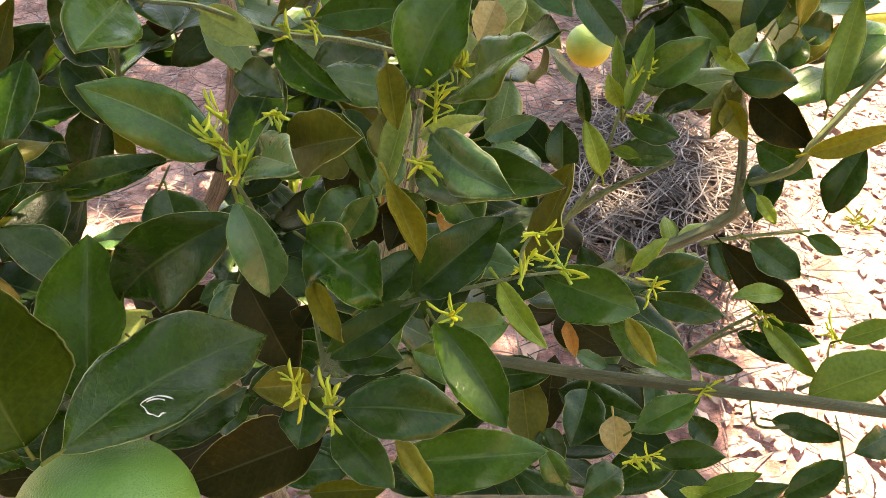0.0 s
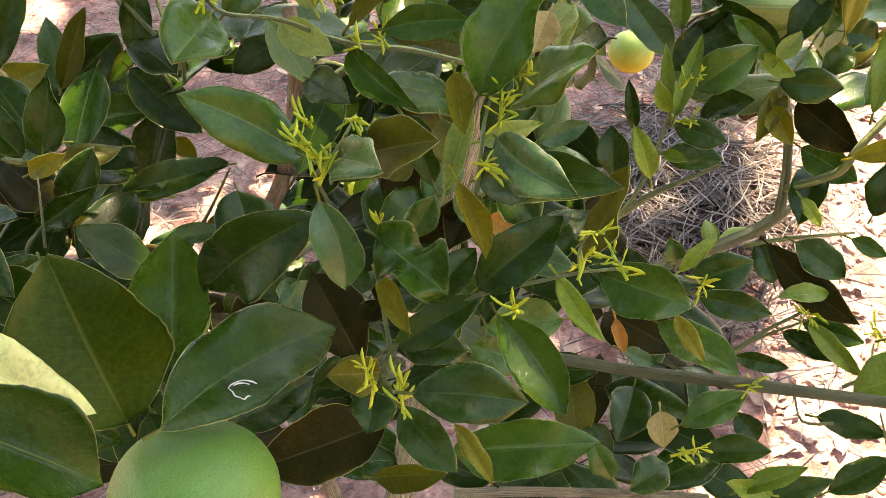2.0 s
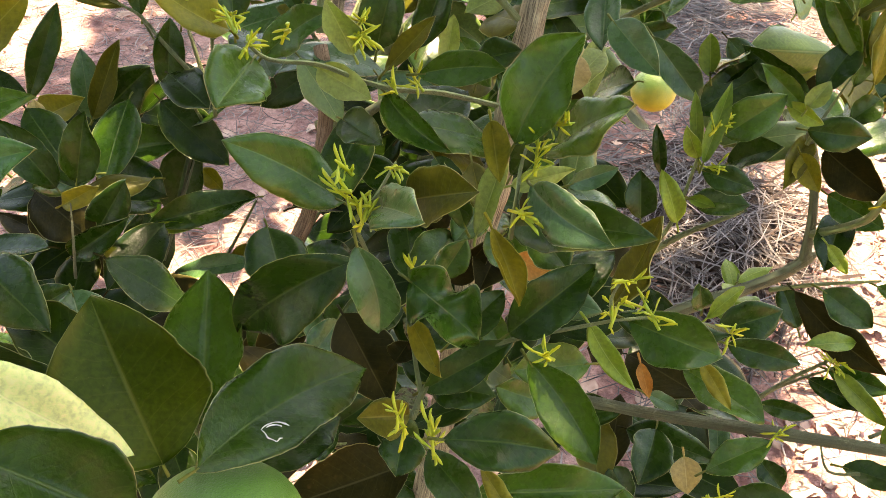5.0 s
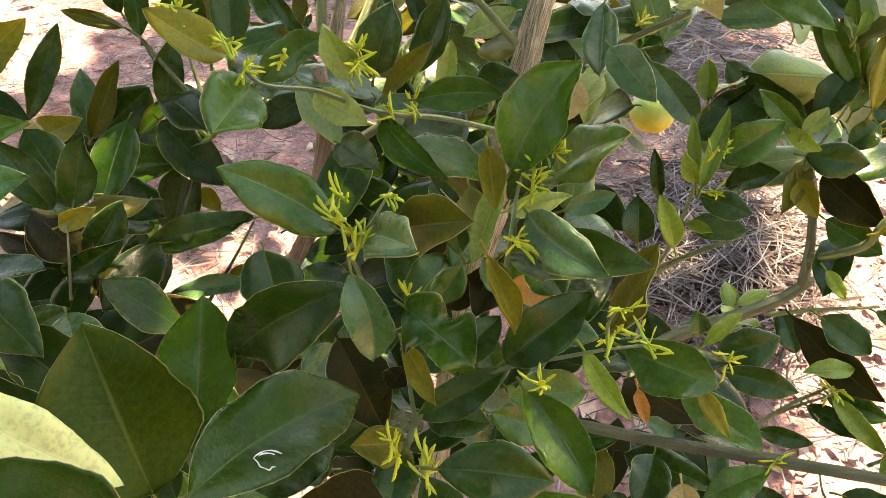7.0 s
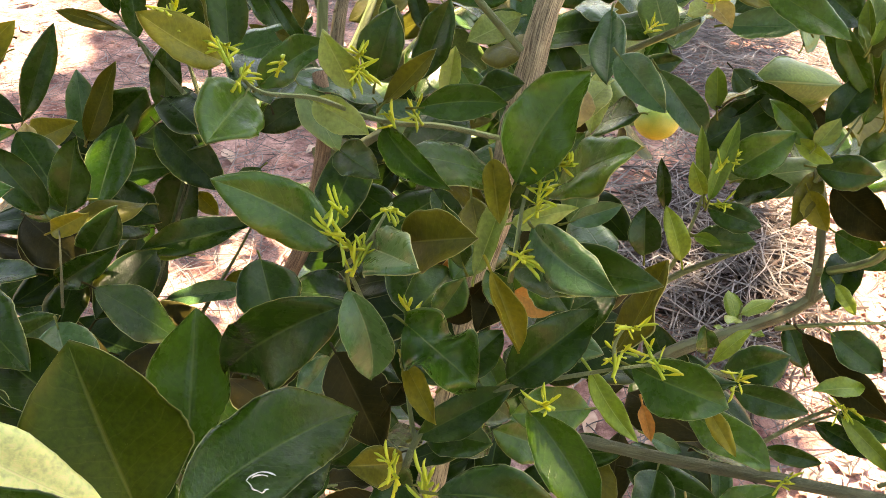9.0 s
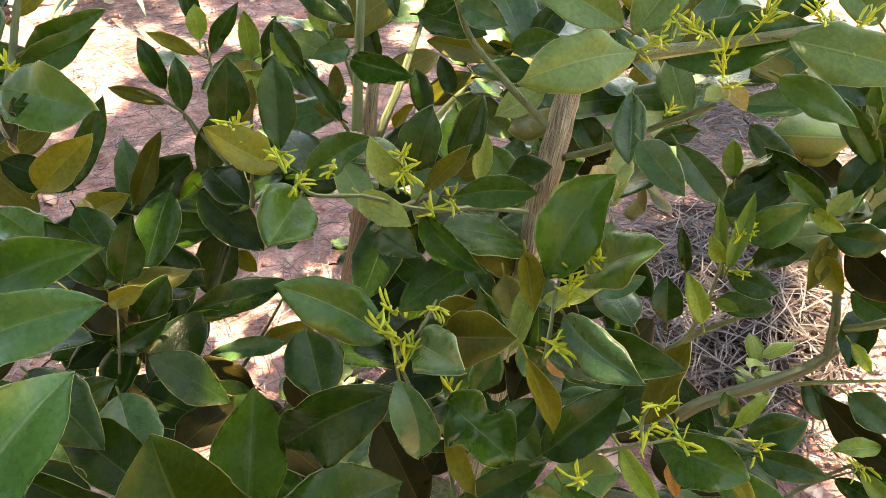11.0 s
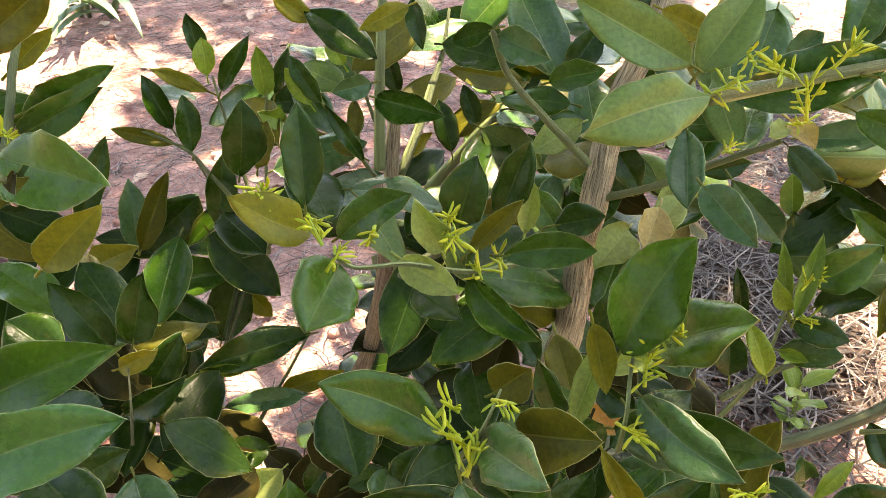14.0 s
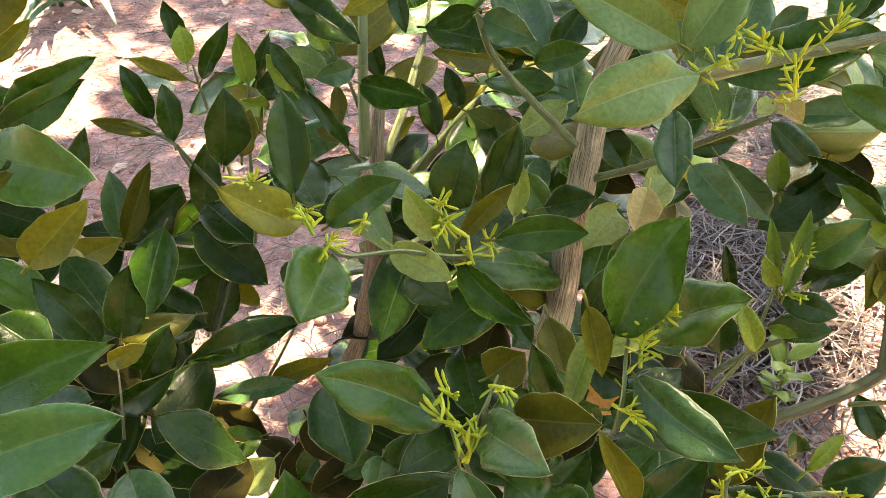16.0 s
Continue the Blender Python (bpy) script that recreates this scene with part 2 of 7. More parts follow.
def soil_material():
    m, nt, bsdf, out = nodes_of("red_soil")
    big = noise_tex(nt, 2.2, 5)
    mid = noise_tex(nt, 16, 6, rough=0.65)
    fine = noise_tex(nt, 120, 5, rough=0.7)
    col = mix_rgb(nt, "MIX", ramp(nt, mid, 0.36, 0.64), (0.17, 0.066, 0.052, 1), (0.54, 0.315, 0.262, 1))
    col = mix_rgb(nt, "MIX", math_node(nt, "MULTIPLY", ramp(nt, big, 0.5, 0.75), 0.25), col, (0.60, 0.43, 0.34, 1))
    col = mix_rgb(nt, "MULTIPLY", 0.85, col, ramp(nt, fine, 0.30, 0.70, (0.42, 0.38, 0.35, 1), (1.3, 1.3, 1.3, 1)))
    # unseen dark weed tone, added away from the tree to cut bounced light
    tc = nt.nodes.new("ShaderNodeTexCoord")
    far = nt.nodes.new("ShaderNodeVectorMath")
    far.operation = "LENGTH"
    nt.links.new(tc.outputs["Object"], far.inputs[0])
    away = math_node(nt, "ADD", math_node(nt, "MULTIPLY", far.outputs["Value"], 0.1), math_node(nt, "MULTIPLY", noise_tex(nt, 0.7, 5, rough=0.7), 0.55))
    col = mix_rgb(nt, "MIX", ramp(nt, away, 0.52, 0.60), col, mix_rgb(nt, "MIX", mid, (0.020, 0.035, 0.008, 1), (0.060, 0.085, 0.022, 1)))
    nt.links.new(col, bsdf.inputs["Base Color"])
    bsdf.inputs["Roughness"].default_value = 0.95
    bump = nt.nodes.new("ShaderNodeBump")
    bump.inputs["Strength"].default_value, bump.inputs["Distance"].default_value = 1.0, 0.012
    nt.links.new(math_node(nt, "ADD", mid, math_node(nt, "MULTIPLY", fine, 0.5)), bump.inputs["Height"])
    nt.links.new(bump.outputs[0], bsdf.inputs["Normal"])
    return m


def fruit_material(name, green, ripe, ripe_low, ripe_high):
    m, nt, bsdf, out = nodes_of(name)
    tc = nt.nodes.new("ShaderNodeTexCoord")
    sep = nt.nodes.new("ShaderNodeSeparateXYZ")
    nt.links.new(tc.outputs["Object"], sep.inputs[0])
    blot = noise_tex(nt, 45, 3)
    h = math_node(nt, "ADD", math_node(nt, "MULTIPLY", sep.outputs[2], -20.0), math_node(nt, "MULTIPLY", blot, 0.5))
    col = mix_rgb(nt, "MIX", ramp(nt, h, ripe_low, ripe_high), rgba(green), rgba(ripe))
    vor = nt.nodes.new("ShaderNodeTexVoronoi")
    vor.inputs["Scale"].default_value = 900
    nt.links.new(tc.outputs["Object"], vor.inputs["Vector"])
    pit = ramp(nt, vor.outputs["Distance"], 0.0, 0.6)
    col = mix_rgb(nt, "MULTIPLY", 0.36, col, ramp(nt, vor.outputs["Distance"], 0.02, 0.5, (0.5, 0.6, 0.42, 1), (1.1, 1.1, 1.1, 1)))
    col = mix_rgb(nt, "MULTIPLY", 0.5, col, ramp(nt, blot, 0.3, 0.7, (0.75, 0.8, 0.7, 1), (1.1, 1.1, 1.1, 1)))
    nt.links.new(col, bsdf.inputs["Base Color"])
    bsdf.inputs["Roughness"].default_value = 0.42
    bump = nt.nodes.new("ShaderNodeBump")
    bump.inputs["Strength"].default_value, bump.inputs["Distance"].default_value = 0.7, 0.0004
    nt.links.new(pit, bump.inputs["Height"])
    nt.links.new(bump.outputs[0], bsdf.inputs["Normal"])
    return m


GREEN_PEEL = fruit_material("green_orange_peel", (0.088, 0.205, 0.028), (0.20, 0.27, 0.035), 0.75, 1.5)
TURNING_PEEL = fruit_material("turning_orange_peel", (0.15, 0.26, 0.035), (0.56, 0.42, 0.035), 0.05, 0.7)


# ---- helpers for building ----
def mesh_object(name, verts, faces, mats, parent=None, face_mats=None, uvs=None, smooth=True):
    me = bpy.data.meshes.new(name)
    me.from_pydata(verts, [], faces)
    for m in mats:
        me.materials.append(m)
    if face_mats is not None:
        me.polygons.foreach_set("material_index", face_mats)
    if uvs is not None:
        layer = me.uv_layers.new(name="UVMap")
        flat = [c for f in faces for i in f for c in uvs[i]]
        layer.data.foreach_set("uv", flat)
    if smooth:
        me.polygons.foreach_set("use_smooth", [True] * len(faces))
    me.update()
    ob = new(name, me)
    if parent:
        ob.parent = parent
    return ob


def tube(points, radii, sides=8, wobble=0.0, closed=True):
    """Tapered tube along points: verts, faces, uvs."""
    pts = [Vector(p) for p in points]
    # smooth the line
    line, rad = [], []
    for i in range(len(pts) - 1):
        p0, p1, p2, p3 = pts[max(i - 1, 0)], pts[i], pts[i + 1], pts[min(i + 2, len(pts) - 1)]
        for k in range(4):
            s = k / 4
            line.append(0.5 * ((2 * p1) + (p2 - p0) * s + (2 * p0 - 5 * p1 + 4 * p2 - p3) * s * s + (3 * p1 - p0 - 3 * p2 + p3) * s ** 3))
            rad.append(radii[i] * (1 - s) + radii[i + 1] * s)
    line.append(pts[-1])
    rad.append(radii[-1])
    verts, faces, uvs = [], [], []
    side = (line[1] - line[0]).orthogonal().normalized()
    run = 0.0
    for i, p in enumerate(line):
        d = (line[min(i + 1, len(line) - 1)] - line[max(i - 1, 0)]).normalized()
        side = (side - d * side.dot(d)).normalized()
        other = d.cross(side)
        if i:
            run += (p - line[i - 1]).length
        for k in range(sides):
            a = 2 * math.pi * k / sides
            r = rad[i] * (1 + wobble * noise.noise(p * 60 + Vector((k * 1.7, 0, 0))))
            verts.append(p + side * math.cos(a) * r + other * math.sin(a) * r)
            uvs.append((run * 10, abs(2 * k / sides - 1)))
    for i in range(len(line) - 1):
        for k in range(sides):
            a, b = i * sides + k, i * sides + (k + 1) % sides
            faces.append((a, b, b + sides, a + sides))
    if closed:
        faces.append(tuple(range(sides))[::-1])
        faces.append(tuple(len(verts) - sides + k for k in range(sides)))
    return verts, faces, uvs


LEAF_ROWS, LEAF_COLS = 33, 17
PROFILE_V = (0, 0.05, 0.12, 0.22, 0.34, 0.45, 0.58, 0.70, 0.80, 0.88, 0.94, 0.975, 1.0)
PROFILE_W = (0, 0.30, 0.54, 0.80, 0.96, 1.0, 0.97, 0.85, 0.66, 0.44, 0.24, 0.11, 0.0)


def profile(v):
    """Half width along the blade, as a smooth curve through the table."""
    k = min(max(int(np.searchsorted(PROFILE_V, v)) - 1, 0), len(PROFILE_V) - 2)
    def slope(i):
        a, b = max(i - 1, 0), min(i + 1, len(PROFILE_V) - 1)
        return (PROFILE_W[b] - PROFILE_W[a]) / (PROFILE_V[b] - PROFILE_V[a])
    h = PROFILE_V[k + 1] - PROFILE_V[k]
    s = (v - PROFILE_V[k]) / h
    return max(0.0, (1 + 2 * s) * (1 - s) ** 2 * PROFILE_W[k] + s * (1 - s) ** 2 * h * slope(k)
               + s * s * (3 - 2 * s) * PROFILE_W[k + 1] - s * s * (1 - s) * h * slope(k + 1))


def leaf_geometry(base, tip, width, spin, fold, arch, bow, wave, seed, petiole=0.007, rows=LEAF_ROWS, cols=LEAF_COLS):
    """Closed thin leaf blade from base to tip with a short stalk. spin: turn about its axis from facing up."""
    rng = random.Random(seed)
    base, tip = Vector(base), Vector(tip)
    axis = tip - base
    length = axis.length
    axis.normalize()
    up = Vector((0, 0, 1)) - axis * axis.z
    up = up.normalized() if up.length > 0.05 else axis.orthogonal().normalized()
    n0 = Matrix.Rotation(radians(spin), 3, axis) @ up
    side = axis.cross(n0)
    ph, ph2 = rng.uniform(0, 6.28), rng.uniform(0, 6.28)
    tw = rng.uniform(-0.7, 0.7)
    roll_edge = rng.uniform(-0.10, 0.42)
    thick = 0.00022
    wide = rng.uniform(0.86, 1.15)
    droop = rng.uniform(-0.03, 0.17) * 0.4
    lop = rng.uniform(-0.06, 0.06)
    verts, uvs = [], []
    for layer in (1, -1):
        for i in range(rows):
            v = i / (rows - 1)
            vv = v ** wide
            hw = width / 2 * profile(vv)
            centre = base + axis * (v * length) + side * (bow * length * 4 * v * (1 - v)) + n0 * (arch * length * (4 * v * (1 - v)) - droop * length * v ** 3)
            t = tw * (v - 0.5)
            s2, n2 = side * math.cos(t) + n0 * math.sin(t), n0 * math.cos(t) - side * math.sin(t)
            for j in range(cols):
                u = 2 * j / (cols - 1) - 1
                a = radians(fold)
                rag = 1 + (0.035 * math.sin(v * 13 + ph + u * 2) + 0.016 * math.sin(v * 31 + ph2 - u) + 0.009 * math.sin(v * 83 + ph)) * abs(u)
                x = u * hw * math.cos(a * abs(u)) * rag * (1 + lop * (1 if u > 0 else -1))
                z = abs(u) ** 1.08 * hw * math.sin(a)
                z += 1.35 * wave * abs(u) ** 2 * math.sin(v * 9 + ph + (1.6 if u > 0 else 0)) + 0.4 * wave * math.sin(v * 19 + ph2 + u) * abs(u)
                z += 0.010 * hw * math.sin(v * 50 - 12 * abs(u) + ph) * abs(u) * (1 - abs(u))   # quilting between the side veins
                z -= roll_edge * hw * abs(u) ** 4
                verts.append(centre + s2 * x + n2 * (z + layer * thick))
                uvs.append((j / (cols - 1), v))
    faces, fm = [], []
    off = rows * cols
    for i in range(rows - 1):
        for j in range(cols - 1):
            a = i * cols + j
            faces.append((a, a + 1, a + cols + 1, a + cols))
            fm.append(0)
            b = a + off
            faces.append((b, b + cols, b + cols + 1, b + 1))
            fm.append(1)
    for i in range(rows - 1):
        for a in (i * cols, i * cols + cols - 1):
            faces.append((a, a + cols, a + cols + off, a + off))
            fm.append(0)
    if petiole:
        n = len(verts)
        start = base - axis * petiole - n0 * petiole * 0.35
        tv, tf, tu = tube([start, base - axis * petiole * 0.4 - n0 * petiole * 0.05, base + axis * 0.004], [0.0009, 0.0008, 0.0005], 5)
        verts += tv
        uvs += [(0.75, 0.3)] * len(tv)
        faces += [tuple(k + n for k in f) for f in tf]
        fm += [1] * len(tf)
    return verts, faces, fm, uvs


leaf_count = [0]
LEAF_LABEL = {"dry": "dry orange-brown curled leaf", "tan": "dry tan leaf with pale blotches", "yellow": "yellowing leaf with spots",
              "young": "young yellow-green leaf", "pale": "pale matte leaf underside", "brown": "brownish leaf underside darkened by painted shade"}


def leaf(kind, base, tip, width, spin, fold=10, arch=0.03, bow=0.0, wave=0.0012, eaten=None):
    leaf_count[0] += 1
    verts, faces, fm, uvs = leaf_geometry(base, tip, width, spin, min(fold * 1.22, max(fold - 8, 46)), arch, bow, wave, leaf_count[0])
    if eaten:   # rows and columns of the blade that insects have eaten away
        gone = {2 * ((2 * i + a) * (LEAF_COLS - 1) + 2 * j + b) + k for i, j in eaten for a in (0, 1) for b in (0, 1) for k in (0, 1)}
        faces = [f for n, f in enumerate(faces) if n not in gone]
        fm = [m for n, m in enumerate(fm) if n not in gone]
    low = SKIN[kind] if kind in ("pale", "dry", "tan", "brown", "yellow", "young") else UNDER
    ob = mesh_object("leaf", verts, faces, [SKIN[kind], low], tree, fm, uvs)
    if kind in LEAF_LABEL:
        ob["label"] = LEAF_LABEL[kind]
    return ob


inner = {}


def inner_leaf(kind, base, tip, width, spin):
    leaf_count[0] += 1
    v, f, m, u = leaf_geometry(base, tip, width, spin, 12, 0.03, 0.0, 0.0014, leaf_count[0], 0.008, 13, 7)
    store = inner.setdefault(kind, ([], [], [], []))
    n = len(store[0])
    store[0].extend(v)
    store[1].extend(tuple(i + n for i in q) for q in f)
    store[2].extend(m)
    store[3].extend(u)


def finish_inner_leaves():
    for kind, (v, f, m, u) in inner.items():
        # dark kinds get the brown skin below, imitating shade inside the crown
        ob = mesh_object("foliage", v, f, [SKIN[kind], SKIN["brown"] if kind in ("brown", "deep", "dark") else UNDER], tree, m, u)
        tagged(ob, "inner citrus leaves, many with shade in their colour", kind="stuff")
    inner.clear()


def stem(name, material, radii, points, sides=9):
    if name != "trunk":   # thinner towards the upper end, with a rounded tip
        pts = [Vector(p) for p in points]
        if pts[0].z > pts[-1].z:
            pts, radii = pts[::-1], radii[::-1]
        if name == "twig" and pts[0].x < -0.2 and radii[0] > 0.0012:   # goes on down into the crown
            pts.insert(0, pts[0] - (pts[1] - pts[0]).normalized() * 0.06)
            radii = [radii[0]] + list(radii)
        thin = 0.50 if name == "twig" else 0.82
        n = len(pts) - 1
        radii = [r * (1.12 + (thin - 1.12) * k / n) for k, r in enumerate(radii)]
        ahead = (pts[-1] - pts[-2]).normalized()
        points = pts + [pts[-1] + ahead * radii[-1] * 1.5]
        radii = radii + [radii[-1] * 0.25]
    v, f, u = tube(points, radii, 22 if name == "trunk" else sides, 0.20 if name == "trunk" else 0.14)
    return mesh_object(name, v, f, [material], tree, None, u)


def bud_mesh(length, radius, bend):
    v, f, _ = tube([(0, 0, 0), (bend, 0, length * 0.3), (bend * 1.5, 0, length * 0.72), (bend, 0, length)],
                   [radius * 0.45, radius * 0.9, radius, radius * 0.2], 6)
    me = bpy.data.meshes.new("bud")
    me.from_pydata(v, [], f)
    me.materials.append(BUD)
    me.polygons.foreach_set("use_smooth", [True] * len(f))
    return me


BUD_MESHES = [bud_mesh(0.0088, 0.00078, 0.0006), bud_mesh(0.0072, 0.00072, -0.0004), bud_mesh(0.0050, 0.00088, 0.0003), bud_mesh(0.0104, 0.00082, 0.0009)]


def flower_spray(centre, spread, count, seed, facing):
    """Loose spray of elongated citrus flower buds on hair-thin stalks."""
    rng = random.Random(seed)
    c, facing = Vector(centre), Vector(facing).normalized()
    verts, faces, ends = [], [], []
    lean = Vector((rng.uniform(-1, 1), rng.uniform(-1, 1), 0.6)).normalized()
    for k in range(int(count * 1.35)):
        s = rng.uniform(-1, 1)
        root = c + lean * spread * s * 0.8 + Vector((rng.uniform(-1, 1), rng.uniform(-1, 1), rng.uniform(-1, 1))) * spread * 0.15
        d = (Vector((rng.gauss(0, 1), rng.gauss(0, 1), rng.gauss(0, 1))).normalized() + lean * 0.6 + facing * 0.3).normalized()
        tip = root + d * spread * rng.uniform(0.12, 0.40)
        n = len(verts)
        v, f, _ = tube([root, tip], [0.0004, 0.00035], 5)
        verts += v
        faces += [tuple(i + n for i in q) for q in f]
        ends.append((tip, d))
    n = len(verts)
    v, f, _ = tube([c - lean * spread, c, c + lean * spread], [0.0009, 0.0008, 0.0005], 6)
    verts += v
    faces += [tuple(i + n for i in q) for q in f]
    spray = mesh_object("flower_spray", verts, faces, [BUD], tree)
    for tip, d in ends:
        ob = new("bud", rng.choice(BUD_MESHES))
        ob.parent = spray
        size = rng.uniform(0.65, 1.15)
        ob.matrix_local = Matrix.Translation(tip) @ d.to_track_quat("Z", "Y").to_matrix().to_4x4() @ Matrix.Diagonal((size, size, size, 1))
    return spray


def fruit(name, material, centre, radius, stalk_dir, label, squash=0.95):
    bm = bmesh.new()
    bmesh.ops.create_uvsphere(bm, u_segments=40, v_segments=26, radius=radius)
    for v in bm.verts:
        k = 1 + 0.02 * noise.noise(v.co * 40)
        top = max(0, v.co.z / radius)
        v.co = Vector((v.co.x * k, v.co.y * k, v.co.z * squash - radius * 0.06 * top ** 8))
    me = bpy.data.meshes.new(name)
    bm.to_mesh(me)
    bm.free()
    me.materials.append(material)
    me.polygons.foreach_set("use_smooth", [True] * len(me.polygons))
    ob = new(name, me)
    ob.parent = tree
    turn = Vector(stalk_dir).to_track_quat("Z", "Y").to_matrix().to_4x4()
    ob.matrix_local = Matrix.Translation(centre) @ turn
    ob["label"] = label
    v, f, u = tube([(0, 0, radius * 0.86), (0, 0, radius * 1.1), (0.004, 0, radius * 1.45)], [0.004, 0.0018, 0.0018], 8)
    s = mesh_object("fruit_stalk", v, f, [GREEN_BARK], ob, None, u)
    return ob


SCAR = plain_noise_material("leaf_scar_tissue", (0.50, 0.48, 0.38), (0.70, 0.68, 0.60), 300, 0.8)


def scar_line(points):
    """Pale raised rim of an old insect scar on a leaf."""
    v, f, u = tube(points, [0.00018 + 0.00022 * (k % 3) / 2 for k in range(len(points))], 5, 0.5)
    ob = mesh_object("leaf_scar", v, f, [SCAR], tree, None, u)
    ob["label"] = "pale scar rim on a leaf"
    return ob


# ---- ground ----
def ground_height(x, y):
    p = Vector((x, y, 0))
    return 0.020 * noise.noise(p * 1.3) + 0.010 * noise.noise(p * 5) + 0.004 * noise.noise(p * 17)


def build_ground():
    n = 170
    def spread(k):
        s = 2 * k / n - 1
        return math.copysign(abs(s) * 2.2 + abs(s) ** 9 * 900, s)
    verts = []
    for i in range(n + 1):
        for j in range(n + 1):
            x, y = spread(i) - 0.1, spread(j) + 1.2
            verts.append((x, y, ground_height(x, y)))
    faces = [(i * (n + 1) + j, (i + 1) * (n + 1) + j, (i + 1) * (n + 1) + j + 1, i * (n + 1) + j + 1) for i in range(n) for j in range(n)]
    ob = mesh_object("ground", verts, faces, [soil_material()])
    return tagged(ob, "dry red orchard soil with scattered straw", "ground", kind="structure")


ground = build_ground()
tree = tagged(new("citrus_tree"), "citrus tree with glossy green leaves, flower buds and green fruit", "tree")



# ---- branches ----
stem("trunk", BARK, [0.0082, 0.0087, 0.0091, 0.0096, 0.0100, 0.0105, 0.0109, 0.0114, 0.0118], [(0.063, 0.767, 0.624), (0.051, 0.722, 0.590), (0.033, 0.686, 0.553), (0.027, 0.653, 0.517), (0.022, 0.630, 0.476), (0.019, 0.609, 0.422), (0.009, 0.586, 0.365), (-0.005, 0.530, 0.207), (-0.028, 0.446, -0.030)])
stem("trunk", BARK_RED, [0.0055, 0.0059, 0.0062, 0.0065, 0.0069, 0.0072, 0.0076, 0.0079], [(-0.136, 0.671, 0.477), (-0.126, 0.652, 0.449), (-0.126, 0.631, 0.404), (-0.136, 0.616, 0.352), (-0.150, 0.599, 0.315), (-0.161, 0.583, 0.263), (-0.133, 0.575, 0.146), (-0.091, 0.563, -0.030)])
stem("branch", GREEN_BARK, [0.0042, 0.0042, 0.0042], [(-0.151, 0.756, 0.598), (-0.146, 0.722, 0.549), (-0.140, 0.688, 0.480)])
stem("branch", BARK, [0.0062, 0.0062, 0.0062], [(-0.139, 0.746, 0.511), (-0.140, 0.728, 0.484), (-0.139, 0.716, 0.449)])
stem("branch", GREEN_BARK, [0.0046, 0.0046, 0.0046, 0.0046], [(-0.053, 0.818, 0.483), (-0.072, 0.797, 0.475), (-0.097, 0.773, 0.449), (-0.118, 0.762, 0.422)])
stem("branch", GREEN_BARK, [0.0038, 0.0038, 0.0038], [(-0.118, 0.778, 0.514), (-0.122, 0.749, 0.491), (-0.133, 0.722, 0.457)])
stem("branch", GREEN_BARK, [0.0025, 0.0025, 0.0025, 0.0025], [(-0.045, 0.619, 0.620), (-0.036, 0.626, 0.593), (-0.014, 0.635, 0.564), (0.019, 0.646, 0.526)])
stem("branch", GREEN_BARK, [0.0025, 0.0025, 0.0025, 0.0025], [(0.033, 0.640, 0.505), (0.064, 0.633, 0.522), (0.094, 0.620, 0.548), (0.124, 0.606, 0.573)])
stem("twig", GREEN_BARK, [0.0017, 0.0017, 0.0017, 0.0017, 0.0017, 0.0017, 0.0017], [(-0.081, 0.415, 0.594), (-0.074, 0.422, 0.584), (-0.057, 0.443, 0.574), (-0.042, 0.468, 0.555), (-0.028, 0.487, 0.543), (-0.010, 0.526, 0.524), (0.016, 0.582, 0.491)])
stem("branch", SHADED_GREEN_BARK, [0.0039, 0.0039, 0.0039], [(-0.112, 0.633, 0.421), (-0.090, 0.629, 0.444), (-0.067, 0.624, 0.464)])
stem("branch", SHADED_GREEN_BARK, [0.0054, 0.0054, 0.0054, 0.0054, 0.0054], [(0.155, 0.619, 0.288), (0.174, 0.623, 0.306), (0.213, 0.628, 0.329), (0.244, 0.635, 0.348), (0.261, 0.642, 0.362)])
stem("branch", SHADED_GREEN_BARK, [0.0038, 0.0038, 0.0038, 0.0038, 0.0038], [(0.258, 0.640, 0.360), (0.258, 0.650, 0.381), (0.256, 0.658, 0.401), (0.247, 0.656, 0.434), (0.232, 0.640, 0.467)])
stem("twig", GREEN_BARK, [0.0019, 0.0019, 0.0019], [(0.236, 0.622, 0.341), (0.260, 0.606, 0.364), (0.297, 0.599, 0.380)])
stem("branch", SHADED_GREEN_BARK, [0.0042, 0.0042, 0.0042, 0.0042, 0.0042, 0.0042, 0.0042, 0.0042], [(0.063, 0.533, 0.279), (0.103, 0.523, 0.289), (0.156, 0.506, 0.305), (0.215, 0.477, 0.337), (0.248, 0.466, 0.349), (0.285, 0.456, 0.360), (0.330, 0.444, 0.373), (0.410, 0.430, 0.395)])
stem("branch", BARK, [0.0037, 0.0037, 0.0037, 0.0037], [(0.039, 0.448, 0.208), (0.088, 0.457, 0.211), (0.149, 0.467, 0.212), (0.215, 0.464, 0.229)])
stem("twig", GREEN_BARK, [0.0017, 0.0017, 0.0017, 0.0017, 0.0017, 0.0017], [(0.012, 0.352, 0.436), (0.015, 0.369, 0.441), (0.028, 0.379, 0.452), (0.052, 0.383, 0.468), (0.081, 0.388, 0.478), (0.101, 0.391, 0.485)])
stem("twig", GREEN_BARK, [0.0014, 0.0014, 0.0014], [(0.013, 0.366, 0.439), (0.008, 0.375, 0.451), (0.002, 0.386, 0.468)])
stem("twig", GREEN_BARK, [0.0011, 0.0011, 0.0011, 0.0011], [(-0.009, 0.378, 0.493), (-0.015, 0.366, 0.529), (-0.017, 0.359, 0.546), (-0.021, 0.362, 0.559)])
